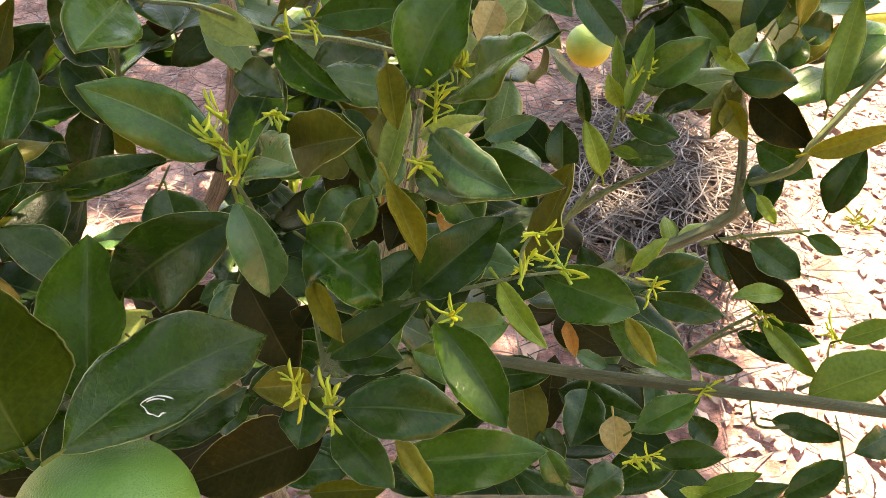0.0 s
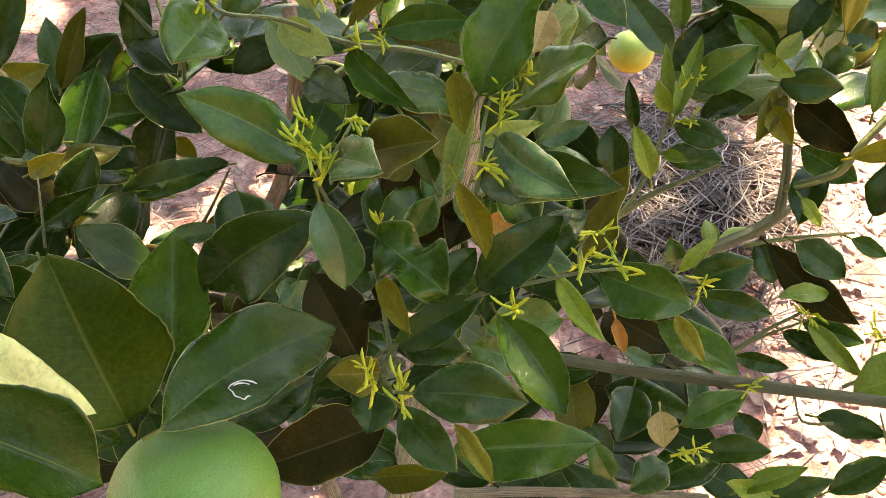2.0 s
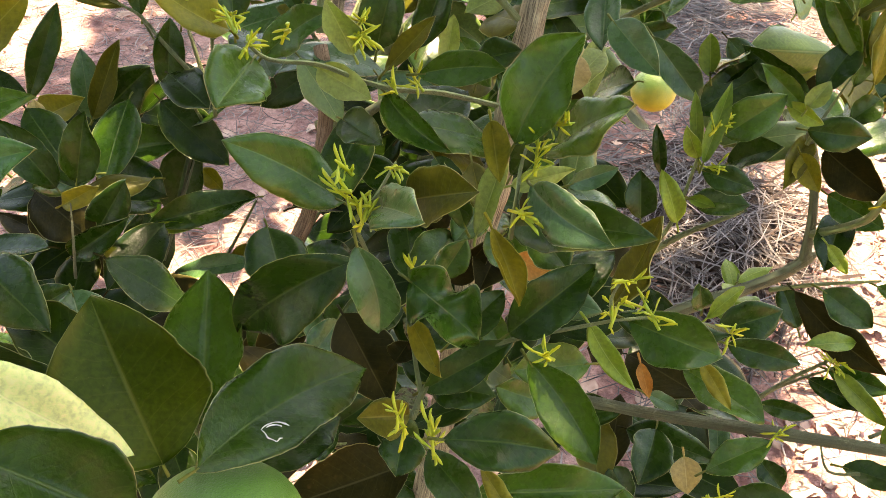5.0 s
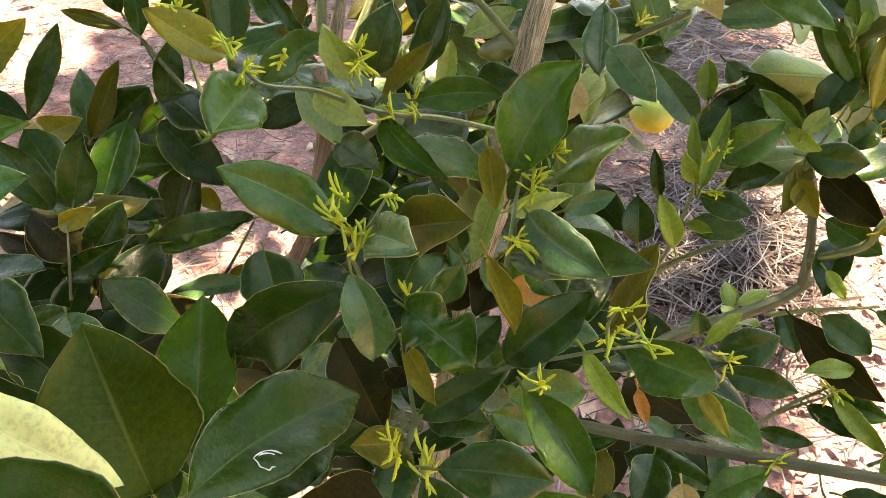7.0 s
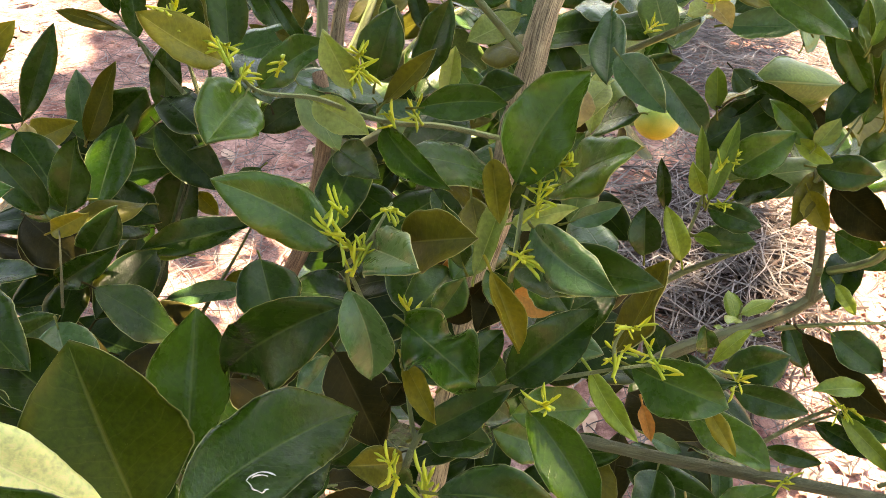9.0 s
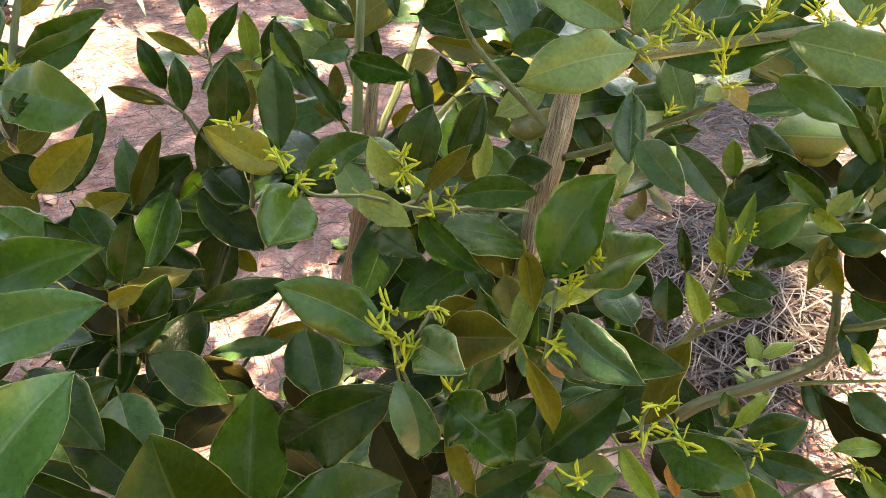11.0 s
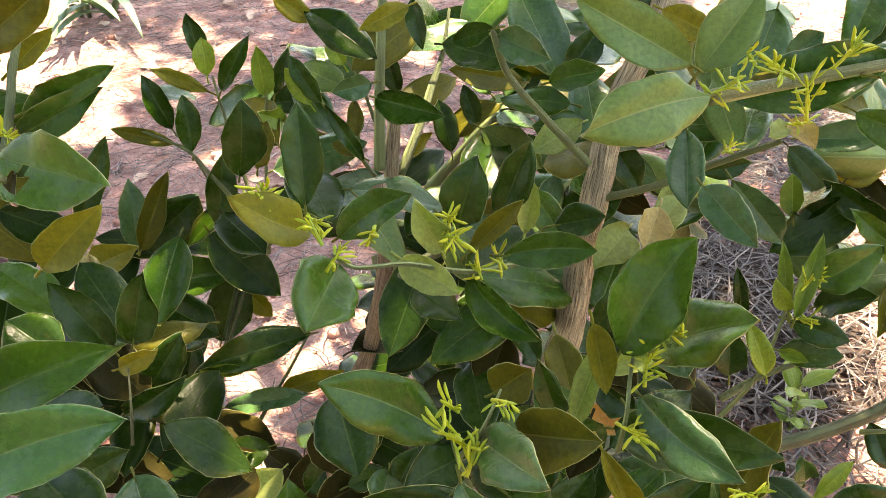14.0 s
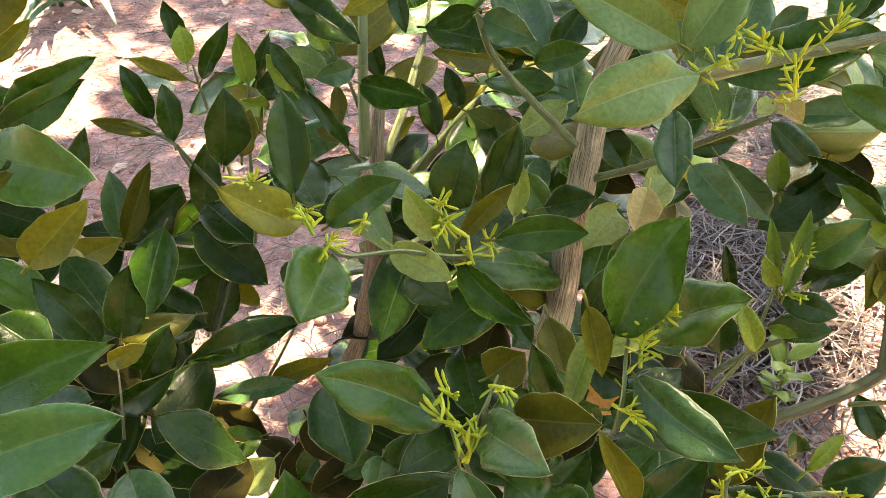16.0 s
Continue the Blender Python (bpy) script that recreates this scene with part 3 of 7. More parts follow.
stem("twig", GREEN_BARK, [0.0011, 0.0011, 0.0011], [(-0.016, 0.359, 0.546), (-0.009, 0.366, 0.554), (-0.004, 0.380, 0.563)])
stem("twig", GREEN_BARK, [0.0012, 0.0012, 0.0012, 0.0012], [(0.052, 0.450, 0.558), (0.048, 0.418, 0.551), (0.048, 0.403, 0.539), (0.047, 0.404, 0.515)])
stem("twig", GREEN_BARK, [0.0012, 0.0012, 0.0012], [(0.101, 0.391, 0.485), (0.099, 0.401, 0.490), (0.103, 0.411, 0.494)])
stem("twig", GREEN_BARK, [0.0013, 0.0013, 0.0013], [(0.101, 0.391, 0.485), (0.132, 0.421, 0.467), (0.172, 0.455, 0.435)])
stem("twig", GREEN_BARK, [0.0018, 0.0018, 0.0018, 0.0018], [(0.128, 0.586, 0.369), (0.144, 0.584, 0.412), (0.151, 0.591, 0.445), (0.155, 0.598, 0.479)])
stem("twig", GREEN_BARK, [0.0030, 0.0030, 0.0030], [(0.135, 0.625, 0.351), (0.161, 0.633, 0.372), (0.201, 0.635, 0.400)])
stem("twig", GREEN_BARK, [0.0015, 0.0015, 0.0015, 0.0015], [(0.209, 0.506, 0.327), (0.237, 0.517, 0.351), (0.257, 0.521, 0.369), (0.270, 0.533, 0.382)])
stem("twig", GREEN_BARK, [0.0015, 0.0015, 0.0015, 0.0015], [(0.211, 0.516, 0.306), (0.230, 0.530, 0.321), (0.247, 0.532, 0.336), (0.264, 0.532, 0.350)])
stem("twig", GREEN_BARK, [0.0013, 0.0013, 0.0013], [(0.304, 0.513, 0.353), (0.300, 0.497, 0.342), (0.284, 0.486, 0.338)])
stem("twig", GREEN_BARK, [0.0011, 0.0011, 0.0011], [(0.257, 0.486, 0.327), (0.261, 0.468, 0.320), (0.281, 0.470, 0.320)])
stem("twig", GREEN_BARK, [0.0012, 0.0012, 0.0012], [(0.306, 0.471, 0.333), (0.313, 0.458, 0.317), (0.319, 0.443, 0.298)])
stem("branch", GREEN_BARK, [0.0030, 0.0030, 0.0030, 0.0030, 0.0030], [(0.258, 0.645, 0.382), (0.279, 0.616, 0.418), (0.285, 0.611, 0.443), (0.301, 0.620, 0.468), (0.321, 0.626, 0.504)])
stem("branch", GREEN_BARK, [0.0020, 0.0020, 0.0020, 0.0020], [(-0.246, 0.482, 0.675), (-0.235, 0.447, 0.656), (-0.227, 0.422, 0.636), (-0.220, 0.400, 0.622)])
stem("twig", GREEN_BARK, [0.0014, 0.0014, 0.0014], [(-0.322, 0.707, 0.488), (-0.303, 0.699, 0.471), (-0.285, 0.699, 0.431)])
stem("twig", GREEN_BARK, [0.0018, 0.0018, 0.0018, 0.0018], [(-0.153, 0.720, 0.455), (-0.171, 0.730, 0.471), (-0.190, 0.745, 0.485), (-0.212, 0.765, 0.500)])
stem("twig", GREEN_BARK, [0.0016, 0.0016, 0.0016], [(-0.154, 0.730, 0.500), (-0.168, 0.740, 0.528), (-0.188, 0.755, 0.548)])
stem("twig", GREEN_BARK, [0.0028, 0.0026, 0.0026], [(-0.118, 0.778, 0.514), (-0.113, 0.800, 0.535), (-0.112, 0.820, 0.563)])
stem("twig", GREEN_BARK, [0.0016, 0.0016, 0.0016], [(-0.061, 0.800, 0.449), (-0.064, 0.810, 0.468), (-0.070, 0.820, 0.485)])
stem("twig", GREEN_BARK, [0.0017, 0.0017, 0.0017], [(-0.221, 0.677, 0.540), (-0.226, 0.677, 0.506), (-0.228, 0.672, 0.464)])
stem("twig", GREEN_BARK, [0.0019, 0.0019, 0.0019], [(-0.293, 0.737, 0.522), (-0.285, 0.727, 0.506), (-0.265, 0.708, 0.456)])
stem("twig", SHADED_GREEN_BARK, [0.0015, 0.0015, 0.0015], [(-0.283, 0.743, 0.369), (-0.285, 0.721, 0.339), (-0.293, 0.709, 0.307)])
stem("twig", GREEN_BARK, [0.0020, 0.0020, 0.0020], [(-0.207, 0.671, 0.317), (-0.220, 0.662, 0.290), (-0.237, 0.649, 0.258)])
stem("twig", GREEN_BARK, [0.0019, 0.0019, 0.0019], [(-0.131, 0.690, 0.358), (-0.141, 0.666, 0.326), (-0.159, 0.643, 0.298)])
stem("branch", GREEN_BARK, [0.0036, 0.0036, 0.0036], [(0.070, 0.516, 0.636), (0.111, 0.548, 0.634), (0.168, 0.575, 0.639)])
stem("twig", GREEN_BARK, [0.0019, 0.0019, 0.0019], [(-0.345, 0.695, 0.491), (-0.303, 0.693, 0.477), (-0.278, 0.683, 0.459)])
stem("twig", SHADED_GREEN_BARK, [0.0010, 0.0010, 0.0010], [(-0.263, 0.500, 0.418), (-0.256, 0.485, 0.404), (-0.258, 0.478, 0.372)])
stem("twig", SHADED_GREEN_BARK, [0.0014, 0.0014, 0.0014], [(-0.272, 0.707, 0.355), (-0.275, 0.688, 0.329), (-0.286, 0.668, 0.289)])
stem("twig", GREEN_BARK, [0.0018, 0.0018, 0.0018], [(-0.043, 0.407, 0.337), (-0.056, 0.410, 0.327), (-0.068, 0.411, 0.314)])
stem("twig", GREEN_BARK, [0.0015, 0.0015, 0.0015], [(0.228, 0.627, 0.467), (0.232, 0.628, 0.485), (0.244, 0.638, 0.512)])

# ---- leaves ----
# near lower left
leaf("bronze", (-0.075, 0.274, 0.473), (-0.104, 0.296, 0.538), 0.064, -17, 22, 0.04, 0.00, 0.0022)
leaf("mid", (-0.093, 0.336, 0.421), (-0.103, 0.384, 0.483), 0.056, 4, 36, -0.02, 0.00, 0.0028)
leaf("dark", (-0.061, 0.273, 0.473), (-0.020, 0.383, 0.432), 0.048, 30, 19.67, 0.01, -0.05, 0.0022)
leaf("dark", (-0.071, 0.340, 0.389), (-0.038, 0.391, 0.382), 0.030, 33, 24, 0.05, 0.00, 0.0020)
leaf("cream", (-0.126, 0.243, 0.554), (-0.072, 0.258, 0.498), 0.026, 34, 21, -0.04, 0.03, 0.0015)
# narrow dark leaf laid in for the shade strip above the cream leaf
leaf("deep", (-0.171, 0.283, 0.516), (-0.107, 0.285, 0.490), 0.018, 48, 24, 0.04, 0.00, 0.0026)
leaf("dark", (-0.108, 0.220, 0.538), (-0.058, 0.232, 0.494), 0.042, 27, 31, 0.07, 0.00, 0.0018)
leaf("dark", (-0.106, 0.272, 0.473), (-0.085, 0.281, 0.448), 0.015, 46, 24, 0.06, 0.00, 0.0010)
leaf("dark", (-0.223, 0.365, 0.484), (-0.165, 0.337, 0.470), 0.038, 14, 24, 0.08, 0.00, 0.0015)
leaf("dark", (-0.259, 0.393, 0.398), (-0.168, 0.362, 0.406), 0.021, 26, 24, -0.02, 0.00, 0.0030)
# centre
leaf("dark", (-0.019, 0.360, 0.522), (-0.079, 0.359, 0.467), 0.042, -79, 28, 0.04, 0.06, 0.0030)
leaf("blue", (-0.015, 0.357, 0.534), (-0.004, 0.351, 0.490), 0.025, 44, 31, 0.08, -0.08, 0.0010)
leaf("mid", (-0.024, 0.368, 0.548), (-0.068, 0.352, 0.581), 0.028, -56, 21, -0.04, 0.05, 0.0016)
leaf("blue", (-0.009, 0.366, 0.550), (0.019, 0.328, 0.574), 0.026, 43, 24, 0.04, 0.00, 0.0012)
leaf("olive", (0.005, 0.371, 0.552), (0.037, 0.353, 0.573), 0.028, 62, 24, 0.06, 0.00, 0.0010)
leaf("yellow", (0.030, 0.434, 0.560), (0.039, 0.410, 0.542), 0.023, 8, 66, -0.04, 0.00, 0.0006)
leaf("yellow", (0.039, 0.389, 0.531), (0.057, 0.371, 0.502), 0.022, 15, 71, 0.07, 0.00, 0.0010)
leaf("mid", (0.001, 0.390, 0.491), (0.040, 0.373, 0.475), 0.034, 24, 18, 0.04, 0.00, 0.0120)
leaf("dark", (0.052, 0.385, 0.471), (0.089, 0.405, 0.506), 0.033, 46, 31, 0.06, 0.00, 0.0016)
leaf("blue", (0.054, 0.415, 0.539), (0.092, 0.371, 0.543), 0.027, 62, 24, 0.05, 0.04, 0.0015)
leaf("dark", (0.046, 0.424, 0.508), (0.111, 0.396, 0.534), 0.030, 45, 21, 0.08, 0.00, 0.0015)
leaf("olive", (0.103, 0.426, 0.464), (0.117, 0.429, 0.523), 0.029, 12, 24, -0.02, 0.00, 0.0021)
leaf("mid", (0.043, 0.424, 0.555), (0.068, 0.447, 0.603), 0.040, 33, 31, 0.05, -0.05, 0.0024)
leaf("mid", (0.059, 0.444, 0.541), (0.093, 0.419, 0.586), 0.034, 43, 21, 0.04, 0.00, 0.0022)
leaf("blue", (0.112, 0.649, 0.524), (0.155, 0.647, 0.478), 0.027, 77, 24, 0.00, 0.00, 0.0017)
leaf("pale", (0.075, 0.659, 0.512), (0.075, 0.632, 0.477), 0.023, -8, 28, -0.02, 0.00, 0.0016)
leaf("pale", (0.039, 0.478, 0.497), (0.073, 0.481, 0.511), 0.014, 56, 24, -0.02, 0.00, 0.0013)
leaf("blue", (0.070, 0.527, 0.471), (0.100, 0.539, 0.481), 0.016, 63, 24, -0.04, 0.00, 0.0006)
leaf("dark", (0.121, 0.558, 0.433), (0.116, 0.568, 0.465), 0.024, -26, 24, 0.04, 0.00, 0.0012)
leaf("mid", (0.167, 0.600, 0.480), (0.200, 0.605, 0.512), 0.031, 61, 24, 0.06, 0.00, 0.0014)
leaf("fresh", (0.155, 0.578, 0.470), (0.164, 0.603, 0.518), 0.017, 16, 49, 0.02, 0.00, 0.0011)
leaf("fresh", (0.153, 0.587, 0.466), (0.143, 0.605, 0.508), 0.013, -29, 41, -0.04, 0.00, 0.0009)
leaf("young", (0.153, 0.588, 0.467), (0.141, 0.590, 0.489), 0.016, -85, 41, 0.07, 0.00, 0.0008)
leaf("dark", (0.157, 0.593, 0.456), (0.193, 0.584, 0.452), 0.022, 55, 24, 0.01, 0.00, 0.0009)
leaf("young", (0.148, 0.578, 0.420), (0.132, 0.588, 0.455), 0.021, -38, 34, 0.04, 0.00, 0.0015)
leaf("dark", (0.154, 0.589, 0.434), (0.194, 0.586, 0.438), 0.024, 48, 24, -0.04, 0.00, 0.0008)
leaf("dark", (0.136, 0.630, 0.426), (0.126, 0.633, 0.466), 0.015, -68, 41, 0.06, 0.00, 0.0012)
leaf("fresh", (0.152, 0.581, 0.440), (0.169, 0.572, 0.441), 0.012, 49, 41, -0.04, 0.00, 0.0006)
leaf("pale", (0.219, 0.621, 0.496), (0.229, 0.625, 0.516), 0.019, 50, 49, 0.02, 0.00, 0.0007)
leaf("young", (0.207, 0.631, 0.494), (0.231, 0.617, 0.488), 0.016, 69, 33, 0.06, 0.00, 0.0010)
leaf("dark", (0.224, 0.623, 0.480), (0.265, 0.619, 0.482), 0.027, 71, 21, 0.06, 0.00, 0.0012)
leaf("dark", (0.225, 0.628, 0.503), (0.244, 0.646, 0.540), 0.026, 19, 24, 0.05, 0.00, 0.0015)
leaf("mid", (0.221, 0.631, 0.492), (0.185, 0.632, 0.519), 0.019, -80, 28, 0.00, 0.00, 0.0012)
leaf("dark", (0.230, 0.666, 0.485), (0.181, 0.697, 0.505), 0.022, -70, 24, 0.01, 0.00, 0.0015)
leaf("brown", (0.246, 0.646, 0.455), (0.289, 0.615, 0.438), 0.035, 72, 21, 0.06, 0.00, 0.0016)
leaf("olive", (0.234, 0.649, 0.462), (0.217, 0.606, 0.442), 0.024, -10, 41, 0.00, 0.00, 0.0014)
leaf("yellow", (0.227, 0.631, 0.457), (0.241, 0.609, 0.441), 0.023, 54, 33, 0.05, 0.00, 0.0011)
leaf("dark", (0.280, 0.660, 0.399), (0.265, 0.613, 0.372), 0.032, 7, 28, 0.01, 0.00, 0.0014)
leaf("young", (0.262, 0.616, 0.394), (0.276, 0.598, 0.383), 0.012, 36, 24, 0.00, 0.00, 0.0009)
leaf("mid", (0.262, 0.655, 0.413), (0.300, 0.630, 0.404), 0.029, 72, 21, -0.04, 0.00, 0.0009)
leaf("mid", (0.246, 0.638, 0.528), (0.210, 0.640, 0.573), 0.023, -100, 38, -0.04, 0.00, 0.0011)
leaf("fresh", (0.247, 0.642, 0.534), (0.228, 0.652, 0.585), 0.019, -87, 38, 0.01, 0.00, 0.0013)
leaf("yellow", (0.260, 0.645, 0.518), (0.258, 0.660, 0.556), 0.020, -22, 34, 0.04, 0.00, 0.0015)
leaf("dark", (0.265, 0.660, 0.504), (0.289, 0.662, 0.500), 0.026, 66, 24, 0.04, 0.00, 0.0012)
leaf("brown", (0.229, 0.550, 0.398), (0.286, 0.505, 0.375), 0.029, 63, 24, -0.04, 0.05, 0.0014)
leaf("dark", (0.244, 0.546, 0.405), (0.277, 0.530, 0.393), 0.027, 41, 24, -0.02, 0.00, 0.0013)
leaf("fresh", (0.267, 0.522, 0.385), (0.232, 0.506, 0.389), 0.016, -34, 31, 0.06, 0.00, 0.0011)
leaf("dark", (0.105, 0.424, 0.460), (0.165, 0.422, 0.461), 0.021, 41, 24, -0.02, 0.06, 0.0021)
leaf("mid", (0.111, 0.416, 0.465), (0.157, 0.399, 0.465), 0.033, 54, 24, 0.04, 0.00, 0.0018)
leaf("dark", (0.169, 0.470, 0.422), (0.202, 0.476, 0.439), 0.028, 54, 21, 0.07, 0.00, 0.0010)
leaf("dark", (0.173, 0.458, 0.423), (0.214, 0.452, 0.421), 0.020, 56, 24, 0.01, 0.00, 0.0010)
leaf("young", (0.163, 0.480, 0.421), (0.183, 0.496, 0.437), 0.011, 20, 24, 0.07, 0.00, 0.0008)
leaf("mid", (0.163, 0.499, 0.412), (0.158, 0.499, 0.431), 0.016, -73, 24, 0.04, 0.00, 0.0012)
leaf("young", (0.090, 0.392, 0.480), (0.116, 0.370, 0.462), 0.016, 32, 41, -0.02, 0.05, 0.0014)
leaf("dry", (0.135, 0.502, 0.356), (0.143, 0.482, 0.344), 0.013, 20, 41, 0.02, 0.00, 0.0007)
leaf("blue", (0.145, 0.506, 0.324), (0.169, 0.504, 0.316), 0.013, 38, 24, 0.00, 0.00, 0.0009)
leaf("mid", (0.162, 0.498, 0.361), (0.212, 0.466, 0.357), 0.031, 31, 24, 0.05, 0.00, 0.0020)
leaf("yellow", (0.168, 0.480, 0.386), (0.188, 0.459, 0.369), 0.014, 35, 28, -0.01, 0.00, 0.0011)
leaf("dark", (0.217, 0.502, 0.336), (0.252, 0.497, 0.338), 0.017, 53, 34, -0.01, 0.00, 0.0011)
leaf("mid", (0.064, 0.372, 0.468), (0.102, 0.336, 0.445), 0.031, 37, 31, -0.04, -0.05, 0.0011)
leaf("dark", (0.033, 0.319, 0.464), (0.084, 0.323, 0.465), 0.032, 41, 28, 0.07, -0.03, 0.0013)
leaf("dark", (0.014, 0.368, 0.440), (0.055, 0.383, 0.468), 0.022, 46, 21, 0.02, 0.00, 0.0010)
leaf("dark", (0.014, 0.377, 0.435), (0.050, 0.373, 0.439), 0.025, 37, 24, 0.04, 0.00, 0.0013)
leaf("yellow", (0.002, 0.387, 0.469), (0.023, 0.366, 0.453), 0.015, 27, 33, -0.01, 0.00, 0.0010)
leaf("olive", (0.009, 0.359, 0.430), (-0.012, 0.340, 0.443), 0.029, -59, 38, 0.01, 0.00, 0.0008)
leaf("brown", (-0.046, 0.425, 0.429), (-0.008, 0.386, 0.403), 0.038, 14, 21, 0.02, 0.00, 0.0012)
leaf("blue", (-0.058, 0.450, 0.399), (-0.069, 0.417, 0.390), 0.024, -45, 24, 0.04, 0.00, 0.0014)
leaf("dark", (0.007, 0.353, 0.422), (0.008, 0.333, 0.413), 0.026, -12, 24, 0.05, 0.00, 0.0011)
leaf("dry", (0.039, 0.574, 0.373), (0.070, 0.564, 0.369), 0.024, 59, 24, 0.01, 0.00, 0.0008)
leaf("blue", (0.056, 0.484, 0.418), (0.101, 0.470, 0.422), 0.026, 47, 21, 0.06, 0.00, 0.0014)
leaf("mid", (0.098, 0.436, 0.411), (0.055, 0.418, 0.414), 0.031, -46, 21, -0.01, 0.00, 0.0015)
leaf("mid", (0.007, 0.439, 0.453), (0.020, 0.447, 0.478), 0.021, 63, 24, -0.02, 0.00, 0.0011)
leaf("brown", (0.010, 0.462, 0.433), (0.031, 0.466, 0.466), 0.019, 81, 24, 0.02, 0.00, 0.0008)
leaf("brown", (-0.009, 0.400, 0.422), (-0.003, 0.409, 0.432), 0.017, 28, 24, -0.02, 0.00, 0.0011)
# upper middle
leaf("mid", (-0.084, 0.426, 0.581), (-0.084, 0.384, 0.578), 0.039, -40, 28, -0.01, 0.00, 0.0011)
leaf("pale", (-0.065, 0.463, 0.562), (-0.033, 0.451, 0.554), 0.019, 57, 21, -0.01, 0.00, 0.0011)
leaf("mid", (-0.104, 0.487, 0.554), (-0.066, 0.490, 0.583), 0.024, 62, 24, -0.02, -0.05, 0.0017)
leaf("yellow", (-0.100, 0.438, 0.589), (-0.125, 0.416, 0.618), 0.025, -50, 22, 0.08, -0.10, 0.0010)
leaf("pale", (-0.043, 0.453, 0.577), (-0.054, 0.447, 0.606), 0.022, -86, 48, 0.04, 0.00, 0.0012)
leaf("dark", (-0.130, 0.508, 0.557), (-0.138, 0.530, 0.608), 0.027, 8, 28, 0.01, 0.00, 0.0014)
leaf("dark", (-0.217, 0.608, 0.511), (-0.209, 0.611, 0.566), 0.034, 103, 21, 0.06, 0.00, 0.0016)
leaf("olive", (-0.213, 0.629, 0.505), (-0.203, 0.632, 0.542), 0.021, 73, 24, 0.04, 0.00, 0.0014)
leaf("fresh", (-0.222, 0.677, 0.540), (-0.225, 0.678, 0.578), 0.022, -32, 34, 0.00, 0.00, 0.0011)
leaf("dark", (-0.272, 0.707, 0.526), (-0.252, 0.727, 0.566), 0.022, 51, 41, 0.06, 0.00, 0.0015)
leaf("dark", (-0.317, 0.767, 0.519), (-0.327, 0.772, 0.563), 0.025, -20, 41, 0.05, 0.00, 0.0015)
leaf("young", (-0.303, 0.746, 0.520), (-0.307, 0.754, 0.550), 0.021, -2, 24, 0.05, 0.00, 0.0011)
leaf("yellow", (-0.295, 0.730, 0.513), (-0.341, 0.723, 0.533), 0.015, -56, 24, -0.02, 0.00, 0.0018)
leaf("dark", (-0.321, 0.707, 0.488), (-0.341, 0.710, 0.532), 0.024, -48, 31, 0.06, 0.00, 0.0014)
leaf("dark", (-0.303, 0.700, 0.472), (-0.312, 0.716, 0.515), 0.026, 7, 31, 0.06, 0.00, 0.0014)
leaf("olive", (-0.316, 0.701, 0.477), (-0.366, 0.689, 0.492), 0.016, -62, 28, 0.01, 0.00, 0.0013)
leaf("dark", (-0.253, 0.766, 0.499), (-0.238, 0.774, 0.542), 0.016, 65, 33, 0.04, 0.00, 0.0017)
leaf("dark", (-0.183, 0.690, 0.531), (-0.209, 0.697, 0.565), 0.017, -60, 24, 0.07, 0.00, 0.0011)
leaf("young", (-0.195, 0.697, 0.526), (-0.214, 0.700, 0.553), 0.017, -52, 24, 0.02, 0.00, 0.0007)
leaf("fresh", (-0.206, 0.669, 0.524), (-0.217, 0.651, 0.538), 0.018, -90, 24, -0.01, 0.00, 0.0010)
leaf("yellow", (-0.188, 0.695, 0.592), (-0.214, 0.691, 0.611), 0.021, -60, 31, 0.08, 0.00, 0.0007)
leaf("dark", (-0.194, 0.699, 0.600), (-0.132, 0.671, 0.577), 0.029, 38, 21, 0.07, 0.00, 0.0019)
leaf("yellow", (-0.111, 0.677, 0.615), (-0.139, 0.652, 0.605), 0.019, -59, 31, 0.02, 0.00, 0.0008)
leaf("dark", (-0.114, 0.699, 0.612), (-0.103, 0.681, 0.583), 0.016, 31, 24, 0.08, 0.00, 0.0008)
leaf("blue", (-0.146, 0.697, 0.548), (-0.170, 0.679, 0.546), 0.021, -70, 24, 0.05, 0.00, 0.0011)
leaf("young", (-0.171, 0.710, 0.555), (-0.182, 0.709, 0.574), 0.016, -66, 24, 0.02, 0.00, 0.0007)
leaf("dark", (-0.151, 0.681, 0.491), (-0.178, 0.682, 0.535), 0.016, -55, 34, -0.01, 0.00, 0.0016)
leaf("dark", (-0.144, 0.768, 0.507), (-0.156, 0.770, 0.548), 0.022, -70, 28, 0.01, 0.00, 0.0010)
leaf("mid", (-0.125, 0.638, 0.564), (-0.075, 0.622, 0.563), 0.031, 68, 44, 0.01, 0.00, 0.0013)
leaf("olive", (-0.048, 0.842, 0.497), (-0.109, 0.807, 0.518), 0.030, -71, 21, 0.00, 0.00, 0.0020)
leaf("blue", (-0.045, 0.629, 0.616), (-0.010, 0.608, 0.613), 0.024, 59, 24, -0.02, 0.00, 0.0014)
leaf("dark", (-0.052, 0.669, 0.606), (-0.080, 0.669, 0.595), 0.018, -64, 24, -0.04, 0.00, 0.0006)
leaf("mid", (-0.013, 0.667, 0.573), (0.023, 0.659, 0.588), 0.022, 63, 21, 0.08, 0.00, 0.0009)
leaf("dark", (-0.004, 0.709, 0.560), (0.015, 0.733, 0.590), 0.026, 44, 24, -0.01, 0.00, 0.0014)
leaf("pale", (0.010, 0.711, 0.525), (-0.023, 0.674, 0.516), 0.029, -35, 28, -0.02, 0.00, 0.0018)
leaf("dark", (-0.044, 0.501, 0.558), (-0.035, 0.507, 0.599), 0.028, 52, 24, 0.06, 0.00, 0.0012)
